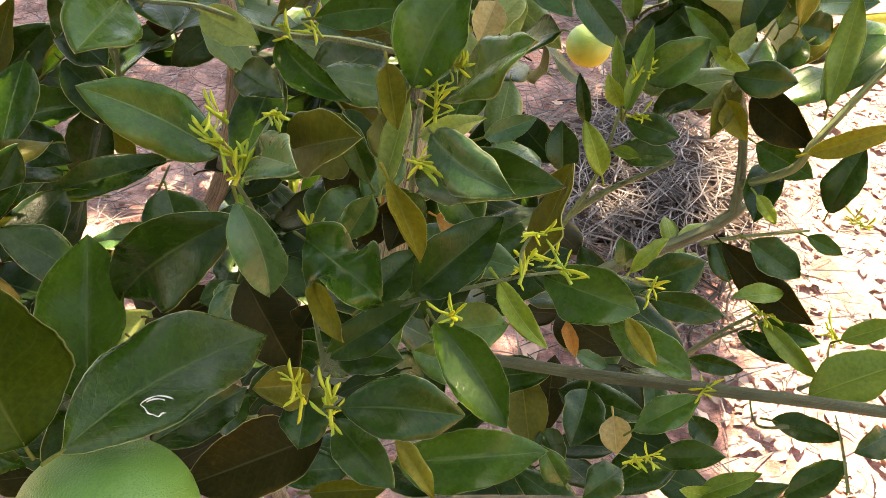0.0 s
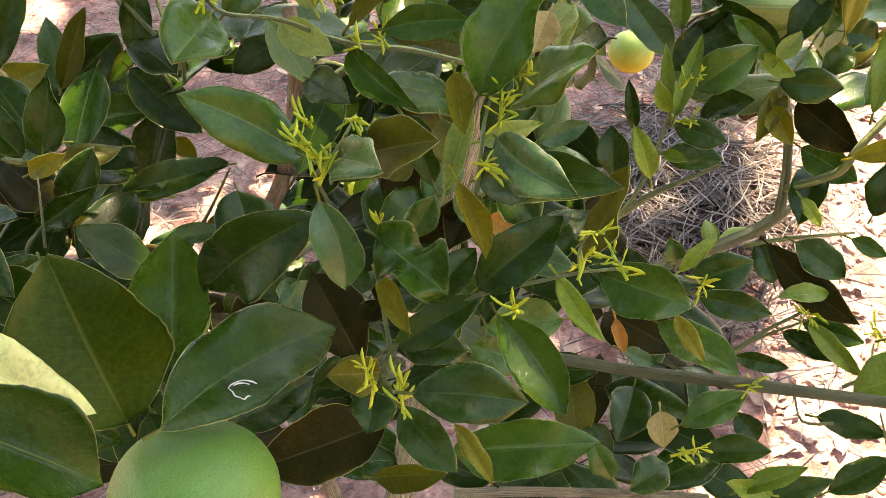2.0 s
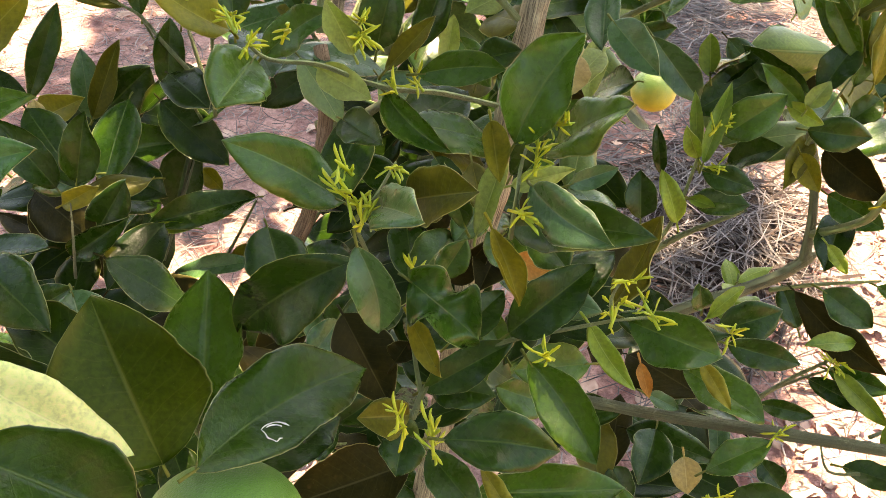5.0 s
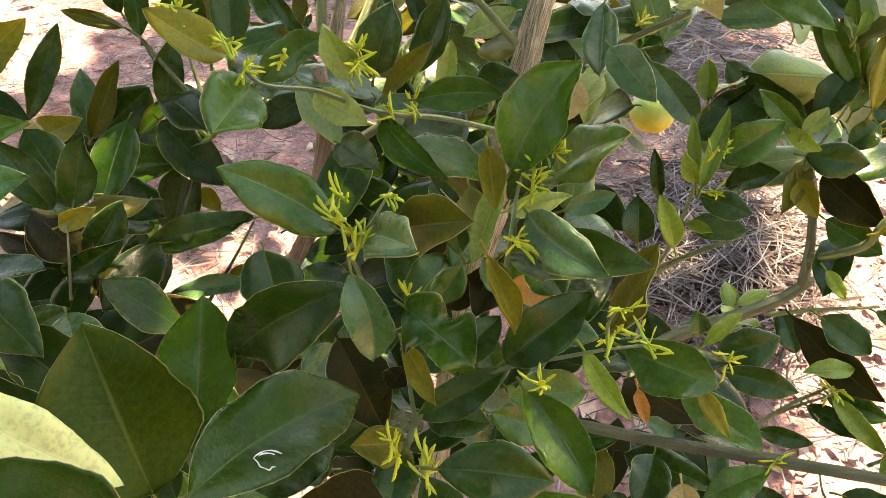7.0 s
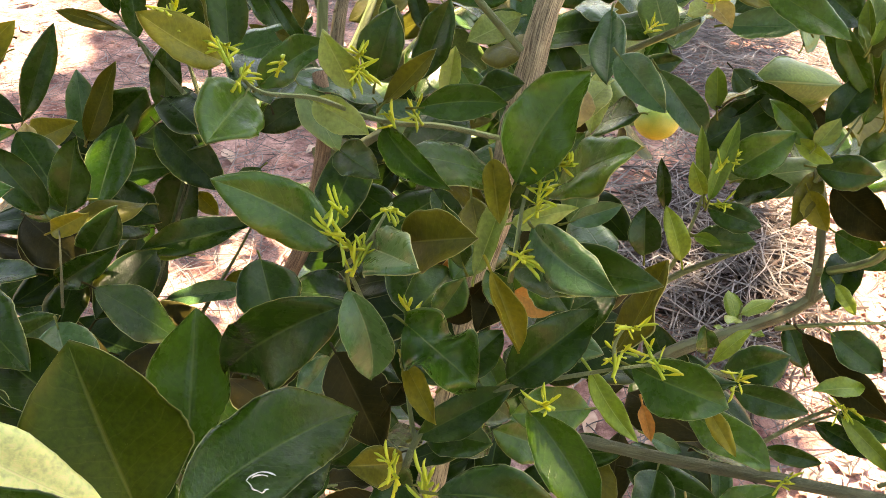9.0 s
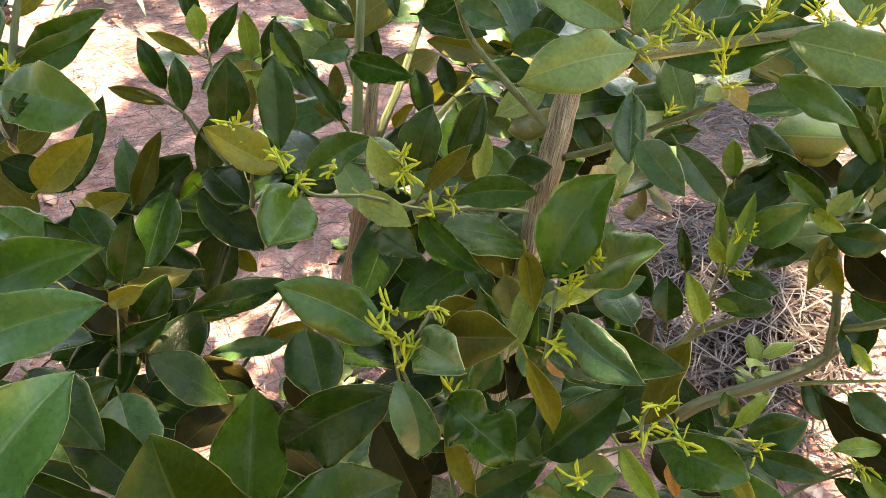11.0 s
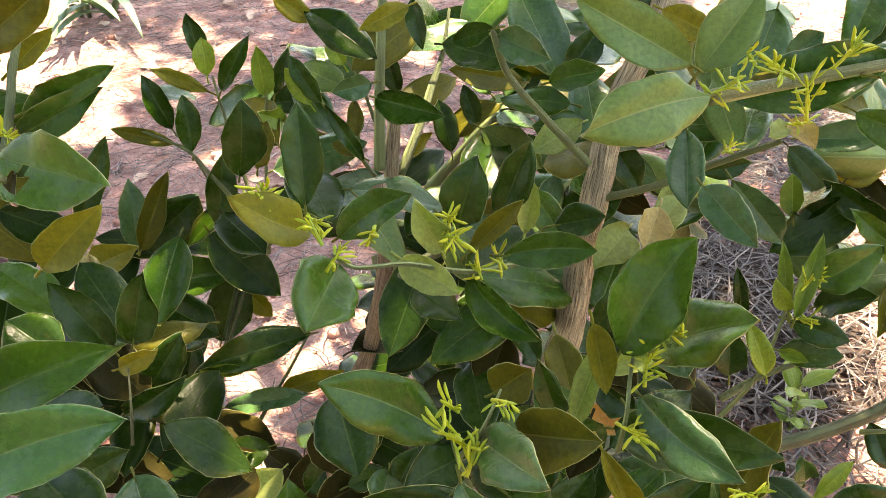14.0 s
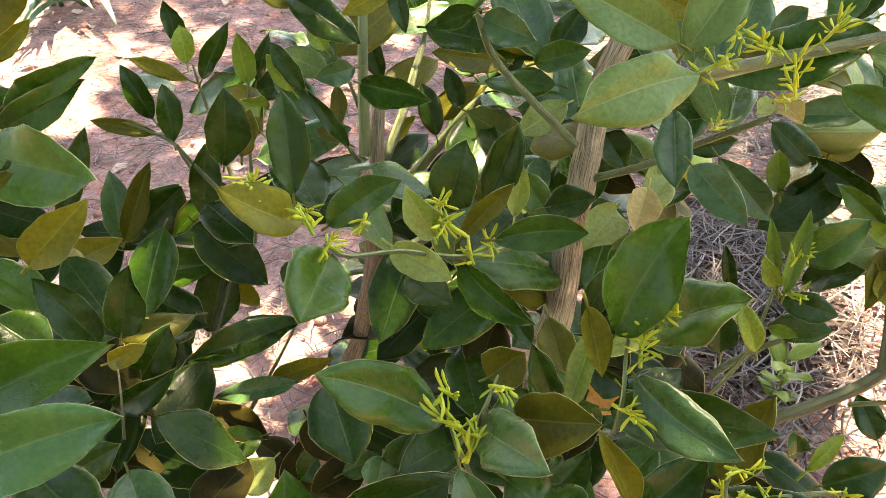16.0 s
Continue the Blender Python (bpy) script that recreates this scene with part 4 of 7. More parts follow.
leaf("dark", (-0.026, 0.525, 0.551), (-0.012, 0.534, 0.596), 0.025, 50, 28, -0.04, 0.00, 0.0009)
leaf("olive", (-0.036, 0.487, 0.553), (-0.010, 0.490, 0.586), 0.018, 62, 58, -0.04, 0.00, 0.0008)
leaf("pale", (-0.012, 0.540, 0.534), (-0.010, 0.549, 0.564), 0.015, 16, 28, 0.02, 0.00, 0.0007)
leaf("blue", (-0.010, 0.665, 0.464), (-0.003, 0.687, 0.495), 0.023, 21, 24, 0.01, 0.00, 0.0009)
leaf("mid", (-0.018, 0.490, 0.552), (0.029, 0.492, 0.560), 0.022, 68, 24, -0.04, -0.05, 0.0009)
leaf("dark", (0.004, 0.546, 0.538), (0.032, 0.546, 0.548), 0.022, 53, 24, -0.01, 0.00, 0.0010)
leaf("mid", (-0.033, 0.480, 0.543), (0.007, 0.457, 0.526), 0.025, 54, 51, 0.05, 0.06, 0.0016)
leaf("dark", (-0.071, 0.518, 0.502), (-0.040, 0.498, 0.500), 0.026, 38, 24, 0.00, 0.00, 0.0010)
leaf("brown", (-0.027, 0.631, 0.386), (-0.038, 0.586, 0.360), 0.039, -20, 24, 0.00, 0.00, 0.0015)
leaf("dry", (-0.029, 0.628, 0.347), (-0.001, 0.603, 0.339), 0.034, 24, 24, -0.04, 0.00, 0.0007)
leaf("young", (-0.094, 0.679, 0.332), (-0.089, 0.642, 0.314), 0.011, 5, 24, 0.07, 0.00, 0.0011)
leaf("dark", (0.020, 0.441, 0.490), (0.007, 0.441, 0.528), 0.020, -80, 41, -0.01, 0.00, 0.0013)
leaf("pale", (0.026, 0.440, 0.487), (0.037, 0.454, 0.539), 0.019, 20, 38, -0.04, 0.00, 0.0010)
leaf("grey", (0.070, 0.507, 0.641), (0.016, 0.468, 0.635), 0.032, -59, 21, 0.04, 0.04, 0.0025)
leaf("grey", (0.063, 0.533, 0.644), (0.005, 0.520, 0.677), 0.029, -71, 24, 0.02, 0.00, 0.0014)
leaf("grey", (0.068, 0.552, 0.634), (0.093, 0.571, 0.672), 0.032, 42, 28, 0.02, 0.00, 0.0010)
leaf("mid", (0.086, 0.558, 0.620), (0.165, 0.576, 0.641), 0.034, 62, 18, 0.06, 0.00, 0.0025)
leaf("blue", (0.130, 0.664, 0.601), (0.150, 0.669, 0.619), 0.018, 51, 24, -0.01, 0.00, 0.0010)
leaf("blue", (0.075, 0.620, 0.570), (0.078, 0.575, 0.542), 0.031, 24, 34, -0.04, 0.00, 0.0010)
leaf("blue", (0.082, 0.557, 0.567), (0.111, 0.526, 0.551), 0.024, 56, 21, 0.00, 0.00, 0.0013)
leaf("tan", (0.066, 0.608, 0.521), (0.058, 0.581, 0.503), 0.024, -22, 24, 0.04, 0.00, 0.0012)
leaf("pale", (0.081, 0.632, 0.516), (0.061, 0.595, 0.503), 0.023, -13, 21, 0.02, 0.00, 0.0009)
leaf("pale", (0.050, 0.631, 0.488), (0.031, 0.595, 0.477), 0.030, -31, 21, 0.04, 0.00, 0.0016)
leaf("dark", (0.033, 0.546, 0.460), (0.050, 0.553, 0.500), 0.019, 55, 24, 0.07, 0.00, 0.0011)
leaf("mid", (0.049, 0.600, 0.462), (0.071, 0.602, 0.493), 0.026, 74, 24, -0.01, 0.00, 0.0012)
leaf("tan", (0.131, 0.615, 0.584), (0.145, 0.600, 0.576), 0.017, 38, 28, 0.02, 0.00, 0.0007)
leaf("pale", (0.131, 0.614, 0.582), (0.118, 0.598, 0.581), 0.013, -30, 24, -0.04, 0.00, 0.0006)
leaf("blue", (0.147, 0.640, 0.562), (0.192, 0.630, 0.571), 0.022, 52, 21, -0.04, 0.00, 0.0009)
leaf("fresh", (0.158, 0.657, 0.495), (0.152, 0.664, 0.524), 0.017, -58, 21, -0.04, 0.00, 0.0006)
leaf("dark", (0.169, 0.683, 0.476), (0.192, 0.681, 0.502), 0.014, 53, 41, 0.05, 0.00, 0.0012)
leaf("mid", (0.157, 0.589, 0.604), (0.202, 0.564, 0.589), 0.023, 51, 24, 0.02, 0.00, 0.0011)
leaf("grey", (0.144, 0.530, 0.647), (0.206, 0.516, 0.643), 0.034, 57, 21, 0.04, 0.00, 0.0023)
leaf("yellow", (0.054, 0.698, 0.617), (0.088, 0.684, 0.606), 0.024, 61, 24, 0.02, 0.00, 0.0008)
leaf("dark", (0.098, 0.689, 0.505), (0.133, 0.701, 0.511), 0.018, 69, 24, 0.05, 0.00, 0.0012)
leaf("brown", (0.068, 0.729, 0.464), (0.047, 0.733, 0.475), 0.029, -66, 24, 0.00, 0.00, 0.0009)
# left cluster
leaf("mid", (-0.216, 0.398, 0.635), (-0.159, 0.385, 0.636), 0.033, 53, 18, 0.00, 0.00, 0.0016, eaten=((3, 5), (3, 6), (4, 5), (4, 6), (5, 5), (5, 6), (4, 4), (2, 6)))
leaf("mid", (-0.228, 0.434, 0.637), (-0.180, 0.436, 0.662), 0.016, 87, 28, 0.00, 0.00, 0.0015)
leaf("mid", (-0.230, 0.427, 0.628), (-0.189, 0.439, 0.650), 0.018, 84, 21, 0.06, 0.00, 0.0014)
leaf("olive", (-0.216, 0.404, 0.678), (-0.176, 0.407, 0.707), 0.021, 90, 24, 0.02, 0.00, 0.0010)
leaf("yellow", (-0.257, 0.468, 0.640), (-0.233, 0.475, 0.661), 0.012, 85, 24, 0.01, 0.00, 0.0008)
leaf("dark", (-0.432, 0.697, 0.376), (-0.402, 0.731, 0.461), 0.029, 61, 24, 0.01, 0.00, 0.0016)
leaf("yellow", (-0.215, 0.402, 0.577), (-0.187, 0.415, 0.606), 0.024, 68, 28, 0.08, 0.00, 0.0009)
leaf("gloss", (-0.195, 0.289, 0.563), (-0.121, 0.312, 0.592), 0.033, 61, 28, 0.00, -0.04, 0.0023)
leaf("mid", (-0.216, 0.309, 0.561), (-0.137, 0.338, 0.599), 0.034, 59, 28, 0.07, -0.04, 0.0022)
leaf("olive", (-0.371, 0.699, 0.366), (-0.346, 0.727, 0.434), 0.027, 59, 28, 0.01, 0.00, 0.0019)
leaf("blue", (-0.379, 0.706, 0.361), (-0.390, 0.732, 0.419), 0.031, 13, 21, 0.02, 0.00, 0.0013)
leaf("dark", (-0.381, 0.713, 0.354), (-0.326, 0.735, 0.405), 0.057, 85, 21, -0.02, 0.00, 0.0028)
leaf("mid", (-0.352, 0.693, 0.335), (-0.277, 0.698, 0.356), 0.053, 48, 48, 0.04, 0.00, 0.0029)
leaf("dark", (-0.278, 0.678, 0.416), (-0.274, 0.695, 0.475), 0.030, 40, 24, -0.02, 0.00, 0.0022)
leaf("dark", (-0.284, 0.517, 0.418), (-0.321, 0.520, 0.467), 0.032, -33, 28, 0.06, 0.00, 0.0018)
leaf("dark", (-0.271, 0.522, 0.421), (-0.260, 0.535, 0.472), 0.032, 63, 28, -0.01, 0.00, 0.0017)
leaf("tan", (-0.322, 0.566, 0.427), (-0.326, 0.572, 0.455), 0.022, -12, 31, 0.04, 0.00, 0.0012)
leaf("mid", (-0.403, 0.567, 0.434), (-0.333, 0.544, 0.418), 0.039, 18, 24, 0.01, 0.00, 0.0018)
leaf("yellow", (-0.273, 0.504, 0.414), (-0.244, 0.510, 0.432), 0.017, 77, 24, 0.04, 0.00, 0.0013)
leaf("dark", (-0.283, 0.536, 0.357), (-0.253, 0.552, 0.406), 0.032, 80, 21, 0.00, 0.00, 0.0017)
leaf("dark", (-0.285, 0.513, 0.360), (-0.238, 0.523, 0.396), 0.031, 74, 38, 0.08, 0.00, 0.0013)
leaf("dark", (-0.328, 0.647, 0.351), (-0.267, 0.628, 0.342), 0.044, 37, 24, 0.00, 0.00, 0.0018)
leaf("dark", (-0.193, 0.643, 0.343), (-0.267, 0.589, 0.340), 0.038, -39, 31, -0.01, 0.00, 0.0027)
leaf("young", (-0.233, 0.602, 0.332), (-0.268, 0.588, 0.338), 0.012, -53, 24, -0.01, 0.00, 0.0012)
leaf("dark", (-0.306, 0.695, 0.272), (-0.289, 0.724, 0.344), 0.049, 54, 24, -0.01, 0.00, 0.0025)
leaf("blue", (-0.263, 0.644, 0.311), (-0.197, 0.652, 0.339), 0.028, 47, 24, 0.02, 0.00, 0.0015)
leaf("blue", (-0.279, 0.634, 0.249), (-0.199, 0.643, 0.274), 0.023, 39, 24, -0.01, 0.00, 0.0027)
leaf("yellow", (-0.234, 0.659, 0.254), (-0.176, 0.667, 0.284), 0.022, 50, 24, 0.01, 0.00, 0.0016)
leaf("brown", (-0.289, 0.619, 0.248), (-0.219, 0.604, 0.242), 0.040, 20, 24, 0.01, 0.00, 0.0017)
leaf("dark", (-0.224, 0.604, 0.243), (-0.265, 0.580, 0.238), 0.034, -29, 24, 0.00, 0.00, 0.0013)
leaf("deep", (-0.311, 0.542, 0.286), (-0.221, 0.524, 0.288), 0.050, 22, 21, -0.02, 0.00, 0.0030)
leaf("blue", (-0.218, 0.423, 0.413), (-0.182, 0.380, 0.392), 0.042, -5, 21, -0.04, 0.00, 0.0011)
leaf("dark", (-0.118, 0.495, 0.429), (-0.093, 0.457, 0.404), 0.044, -4, 18, 0.02, 0.00, 0.0010)
# sunlit leaf, its brightness given by the pale colour
leaf("pale", (-0.235, 0.638, 0.172), (-0.263, 0.614, 0.145), 0.042, -34, 24, 0.07, 0.00, 0.0012)
leaf("dark", (-0.180, 0.569, 0.235), (-0.159, 0.592, 0.262), 0.031, 46, 24, 0.02, 0.00, 0.0009)
leaf("brown", (-0.168, 0.573, 0.307), (-0.147, 0.557, 0.278), 0.029, 27, 24, 0.00, 0.00, 0.0011)
leaf("dark", (-0.089, 0.520, 0.315), (-0.078, 0.541, 0.342), 0.027, 17, 24, 0.08, 0.00, 0.0008)
leaf("dark", (-0.128, 0.528, 0.303), (-0.100, 0.541, 0.313), 0.023, 30, 24, 0.06, 0.00, 0.0010)
leaf("brown", (-0.336, 0.721, 0.318), (-0.373, 0.680, 0.304), 0.035, -43, 24, 0.04, 0.00, 0.0021)
leaf("brown", (-0.308, 0.589, 0.263), (-0.329, 0.603, 0.324), 0.031, -19, 24, 0.08, 0.00, 0.0015)
leaf("dark", (-0.321, 0.477, 0.319), (-0.270, 0.487, 0.354), 0.035, 71, 24, 0.04, 0.00, 0.0023)
leaf("yellow", (-0.349, 0.593, 0.421), (-0.302, 0.596, 0.447), 0.028, 61, 24, 0.01, 0.00, 0.0013)
leaf("dark", (-0.418, 0.555, 0.351), (-0.380, 0.573, 0.366), 0.034, 64, 24, 0.01, 0.00, 0.0010)
leaf("dark", (-0.333, 0.663, 0.234), (-0.324, 0.677, 0.287), 0.035, 46, 24, 0.05, 0.00, 0.0018)
leaf("brown", (-0.317, 0.638, 0.194), (-0.339, 0.644, 0.244), 0.041, -38, 24, 0.04, 0.00, 0.0020)
leaf("blue", (-0.206, 0.703, 0.362), (-0.223, 0.689, 0.346), 0.022, -48, 24, 0.07, 0.00, 0.0008)
leaf("yellow", (-0.285, 0.725, 0.309), (-0.261, 0.717, 0.292), 0.021, 42, 24, 0.02, 0.00, 0.0007)
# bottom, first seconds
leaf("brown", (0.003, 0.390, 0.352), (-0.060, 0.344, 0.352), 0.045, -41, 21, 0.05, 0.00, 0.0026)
leaf("olive", (0.007, 0.345, 0.361), (0.047, 0.346, 0.373), 0.022, 50, 44, -0.04, 0.00, 0.0008)
leaf("dark", (0.018, 0.361, 0.403), (0.053, 0.335, 0.391), 0.027, 30, 28, 0.06, 0.00, 0.0014)
leaf("yellow", (0.046, 0.376, 0.377), (0.071, 0.347, 0.371), 0.014, 12, 28, 0.04, 0.00, 0.0014)
leaf("mid", (0.044, 0.385, 0.342), (0.129, 0.398, 0.354), 0.042, 43, 31, 0.05, 0.00, 0.0028)
leaf("dark", (0.010, 0.380, 0.387), (-0.011, 0.371, 0.394), 0.027, -53, 24, 0.07, 0.00, 0.0008)
leaf("olive", (0.112, 0.547, 0.261), (0.127, 0.493, 0.226), 0.036, 14, 21, 0.07, 0.00, 0.0017)
leaf("dark", (0.165, 0.543, 0.250), (0.155, 0.501, 0.231), 0.037, -16, 21, 0.08, 0.00, 0.0011)
leaf("mid", (0.184, 0.455, 0.314), (0.221, 0.467, 0.340), 0.025, 26, 24, 0.04, 0.00, 0.0017)
leaf("dark", (0.200, 0.446, 0.301), (0.239, 0.439, 0.320), 0.021, 34, 24, 0.07, 0.00, 0.0011)
leaf("tan", (0.175, 0.479, 0.297), (0.179, 0.457, 0.286), 0.023, 12, 21, 0.07, 0.00, 0.0008)
leaf("fresh", (0.224, 0.427, 0.291), (0.259, 0.430, 0.321), 0.017, 29, 31, 0.01, 0.00, 0.0011)
leaf("young", (0.245, 0.429, 0.290), (0.213, 0.423, 0.303), 0.016, -54, 24, -0.04, 0.00, 0.0006)
leaf("fresh", (0.291, 0.484, 0.335), (0.342, 0.491, 0.370), 0.037, 26, 24, 0.06, 0.00, 0.0014)
leaf("dark", (0.273, 0.478, 0.315), (0.312, 0.463, 0.324), 0.019, 35, 21, -0.04, 0.00, 0.0008)
leaf("dark", (0.340, 0.469, 0.327), (0.316, 0.452, 0.326), 0.022, -33, 24, 0.02, 0.00, 0.0007)
leaf("dark", (0.322, 0.635, 0.373), (0.336, 0.651, 0.422), 0.030, 6, 24, 0.06, 0.00, 0.0016)
leaf("mid", (0.309, 0.622, 0.359), (0.333, 0.609, 0.356), 0.015, 47, 24, 0.00, 0.00, 0.0009)
leaf("fresh", (0.303, 0.501, 0.371), (0.331, 0.498, 0.395), 0.016, 49, 24, 0.06, 0.00, 0.0011)
leaf("dark", (0.253, 0.533, 0.337), (0.289, 0.511, 0.337), 0.017, 55, 24, 0.00, 0.00, 0.0012)
leaf("mid", (0.265, 0.539, 0.343), (0.302, 0.521, 0.347), 0.020, 52, 24, 0.02, 0.00, 0.0008)
leaf("fresh", (0.266, 0.531, 0.349), (0.301, 0.499, 0.336), 0.017, 48, 31, 0.02, 0.00, 0.0010)
leaf("fresh", (0.277, 0.589, 0.481), (0.282, 0.618, 0.547), 0.022, -16, 28, -0.02, 0.00, 0.0025)
leaf("yellow", (0.278, 0.597, 0.443), (0.329, 0.591, 0.476), 0.019, 65, 31, 0.07, 0.00, 0.0016)
leaf("dark", (0.235, 0.514, 0.269), (0.255, 0.503, 0.252), 0.022, 43, 24, -0.01, 0.00, 0.0010)
leaf("dark", (0.133, 0.506, 0.240), (0.151, 0.478, 0.235), 0.027, 34, 24, 0.01, 0.00, 0.0008)
leaf("mid", (0.153, 0.470, 0.226), (0.132, 0.473, 0.263), 0.022, -67, 24, 0.08, 0.00, 0.0009)
leaf("dark", (0.191, 0.483, 0.237), (0.164, 0.455, 0.237), 0.030, -21, 24, 0.07, 0.00, 0.0010)
leaf("dark", (0.290, 0.455, 0.269), (0.325, 0.468, 0.296), 0.024, 25, 24, 0.00, 0.00, 0.0013)
leaf("dark", (0.236, 0.431, 0.278), (0.283, 0.441, 0.300), 0.019, 26, 24, -0.01, 0.00, 0.0017)
leaf("dark", (0.267, 0.625, 0.304), (0.249, 0.645, 0.331), 0.025, -33, 24, 0.04, 0.00, 0.0014)
leaf("dark", (-0.055, 0.429, 0.328), (-0.030, 0.446, 0.345), 0.024, 58, 24, 0.08, 0.00, 0.0008)
leaf("dark", (-0.067, 0.401, 0.327), (-0.050, 0.416, 0.344), 0.026, 40, 24, 0.08, 0.00, 0.0007)
leaf("mid", (0.020, 0.415, 0.397), (0.043, 0.423, 0.419), 0.027, 50, 24, 0.07, 0.00, 0.0009)
leaf("mid", (0.078, 0.445, 0.362), (0.045, 0.433, 0.383), 0.032, -46, 24, 0.00, 0.00, 0.0011)
leaf("blue", (0.081, 0.465, 0.386), (0.054, 0.438, 0.389), 0.025, -48, 24, 0.02, 0.00, 0.0008)
leaf("dark", (0.006, 0.485, 0.452), (-0.011, 0.446, 0.438), 0.032, -20, 24, 0.06, 0.00, 0.0013)
leaf("mid", (0.042, 0.462, 0.451), (0.029, 0.466, 0.472), 0.020, -39, 24, 0.06, 0.00, 0.0010)
leaf("blue", (-0.096, 0.528, 0.328), (-0.095, 0.498, 0.323), 0.030, -27, 24, 0.01, 0.00, 0.0008)
leaf("brown", (-0.149, 0.517, 0.289), (-0.110, 0.536, 0.307), 0.036, 45, 24, -0.02, 0.00, 0.0016)
leaf("olive", (-0.017, 0.473, 0.472), (0.002, 0.477, 0.490), 0.030, 69, 24, -0.04, 0.00, 0.0006)
leaf("brown", (0.037, 0.483, 0.454), (0.029, 0.447, 0.442), 0.027, -7, 24, 0.04, 0.00, 0.0014)
leaf("mid", (0.024, 0.512, 0.462), (0.009, 0.477, 0.453), 0.027, -20, 24, 0.00, 0.00, 0.0011)
leaf("dark", (0.061, 0.504, 0.443), (0.038, 0.510, 0.457), 0.023, -63, 24, -0.01, 0.00, 0.0010)
leaf("olive", (0.012, 0.506, 0.492), (0.024, 0.482, 0.473), 0.026, 21, 31, -0.02, 0.00, 0.0011)
leaf("mid", (0.080, 0.473, 0.432), (0.060, 0.457, 0.414), 0.026, -24, 24, -0.01, 0.00, 0.0010)
leaf("mid", (-0.016, 0.607, 0.525), (0.009, 0.593, 0.498), 0.024, 58, 24, -0.02, 0.00, 0.0014)
leaf("dark", (-0.018, 0.543, 0.469), (0.004, 0.531, 0.446), 0.019, 30, 24, 0.02, 0.00, 0.0007)
leaf("dark", (0.034, 0.725, 0.503), (0.059, 0.710, 0.474), 0.028, 43, 24, 0.06, 0.00, 0.0012)
leaf("brown", (0.047, 0.528, 0.465), (0.058, 0.500, 0.457), 0.022, 32, 24, 0.00, 0.00, 0.0009)
leaf("dark", (0.055, 0.466, 0.481), (0.077, 0.448, 0.467), 0.028, 37, 21, 0.00, 0.00, 0.0009)
leaf("gloss", (-0.125, 0.217, 0.567), (-0.100, 0.262, 0.606), 0.043, 40, 34, 0.05, -0.05, 0.0022)
leaf("mid", (0.161, 0.631, 0.662), (0.144, 0.593, 0.632), 0.026, -13, 24, 0.07, 0.00, 0.0013)
leaf("dark", (0.178, 0.648, 0.646), (0.165, 0.631, 0.625), 0.019, -34, 24, -0.02, 0.00, 0.0011)
leaf("grey", (0.211, 0.620, 0.631), (0.180, 0.631, 0.657), 0.026, -63, 24, 0.01, 0.00, 0.0010)
leaf("dark", (0.201, 0.660, 0.585), (0.233, 0.654, 0.566), 0.030, 60, 24, 0.04, 0.00, 0.0014)
leaf("dark", (-0.242, 0.426, 0.496), (-0.274, 0.431, 0.514), 0.033, -27, 21, 0.08, 0.00, 0.0008)
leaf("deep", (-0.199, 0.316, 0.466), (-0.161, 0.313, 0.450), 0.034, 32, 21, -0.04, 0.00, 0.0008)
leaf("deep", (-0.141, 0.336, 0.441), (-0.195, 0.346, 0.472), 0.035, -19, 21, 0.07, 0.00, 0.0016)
leaf("brown", (-0.261, 0.357, 0.474), (-0.234, 0.378, 0.495), 0.027, 71, 24, 0.01, 0.00, 0.0010)
# broad bulging leaf and leaves before the right stem
leaf("grey", (0.320, 0.952, 0.404), (0.229, 0.927, 0.408), 0.061, -67, -32, 0.06, 0.00, 0.0022)
leaf("yellow", (0.311, 0.959, 0.381), (0.257, 0.950, 0.383), 0.033, -77, 18, 0.02, 0.00, 0.0011)
leaf("dark", (0.015, 0.437, 0.408), (0.042, 0.469, 0.428), 0.029, 31, 31, 0.06, 0.00, 0.0014)
leaf("mid", (0.048, 0.459, 0.383), (0.023, 0.479, 0.411), 0.023, -31, 31, 0.00, 0.00, 0.0012)
leaf("dark", (0.181, 0.628, 0.444), (0.208, 0.606, 0.474), 0.026, 55, 24, 0.03, 0.00, 0.0012)
# small leaves among the upright stems
leaf("dark", (-0.097, 0.760, 0.463), (-0.111, 0.770, 0.506), 0.024, -20, 20, 0.03, 0.00, 0.0012)
leaf("dark", (-0.081, 0.800, 0.465), (-0.097, 0.810, 0.504), 0.020, -30, 24, 0.03, 0.00, 0.0012)
leaf("olive", (-0.166, 0.720, 0.490), (-0.173, 0.735, 0.516), 0.016, -20, 24, 0.03, 0.00, 0.0012)
leaf("olive", (-0.193, 0.760, 0.455), (-0.236, 0.770, 0.466), 0.013, -50, 24, 0.03, 0.00, 0.0012)
leaf("olive", (-0.158, 0.700, 0.484), (-0.184, 0.705, 0.491), 0.013, -40, 24, 0.03, 0.00, 0.0012)
leaf("brown", (-0.175, 0.800, 0.401), (-0.233, 0.810, 0.388), 0.026, -60, 20, 0.03, 0.00, 0.0012)
leaf("blue", (-0.190, 0.780, 0.446), (-0.183, 0.790, 0.473), 0.014, 10, 24, 0.03, 0.00, 0.0012)
leaf("mid", (-0.077, 0.840, 0.484), (-0.099, 0.850, 0.500), 0.022, -40, 24, 0.03, 0.00, 0.0012)
leaf("dark", (-0.083, 0.860, 0.403), (-0.105, 0.870, 0.427), 0.024, -30, 24, 0.03, 0.00, 0.0012)
leaf("yellow", (-0.167, 0.900, 0.375), (-0.147, 0.910, 0.404), 0.018, 30, 24, 0.03, 0.00, 0.0012)
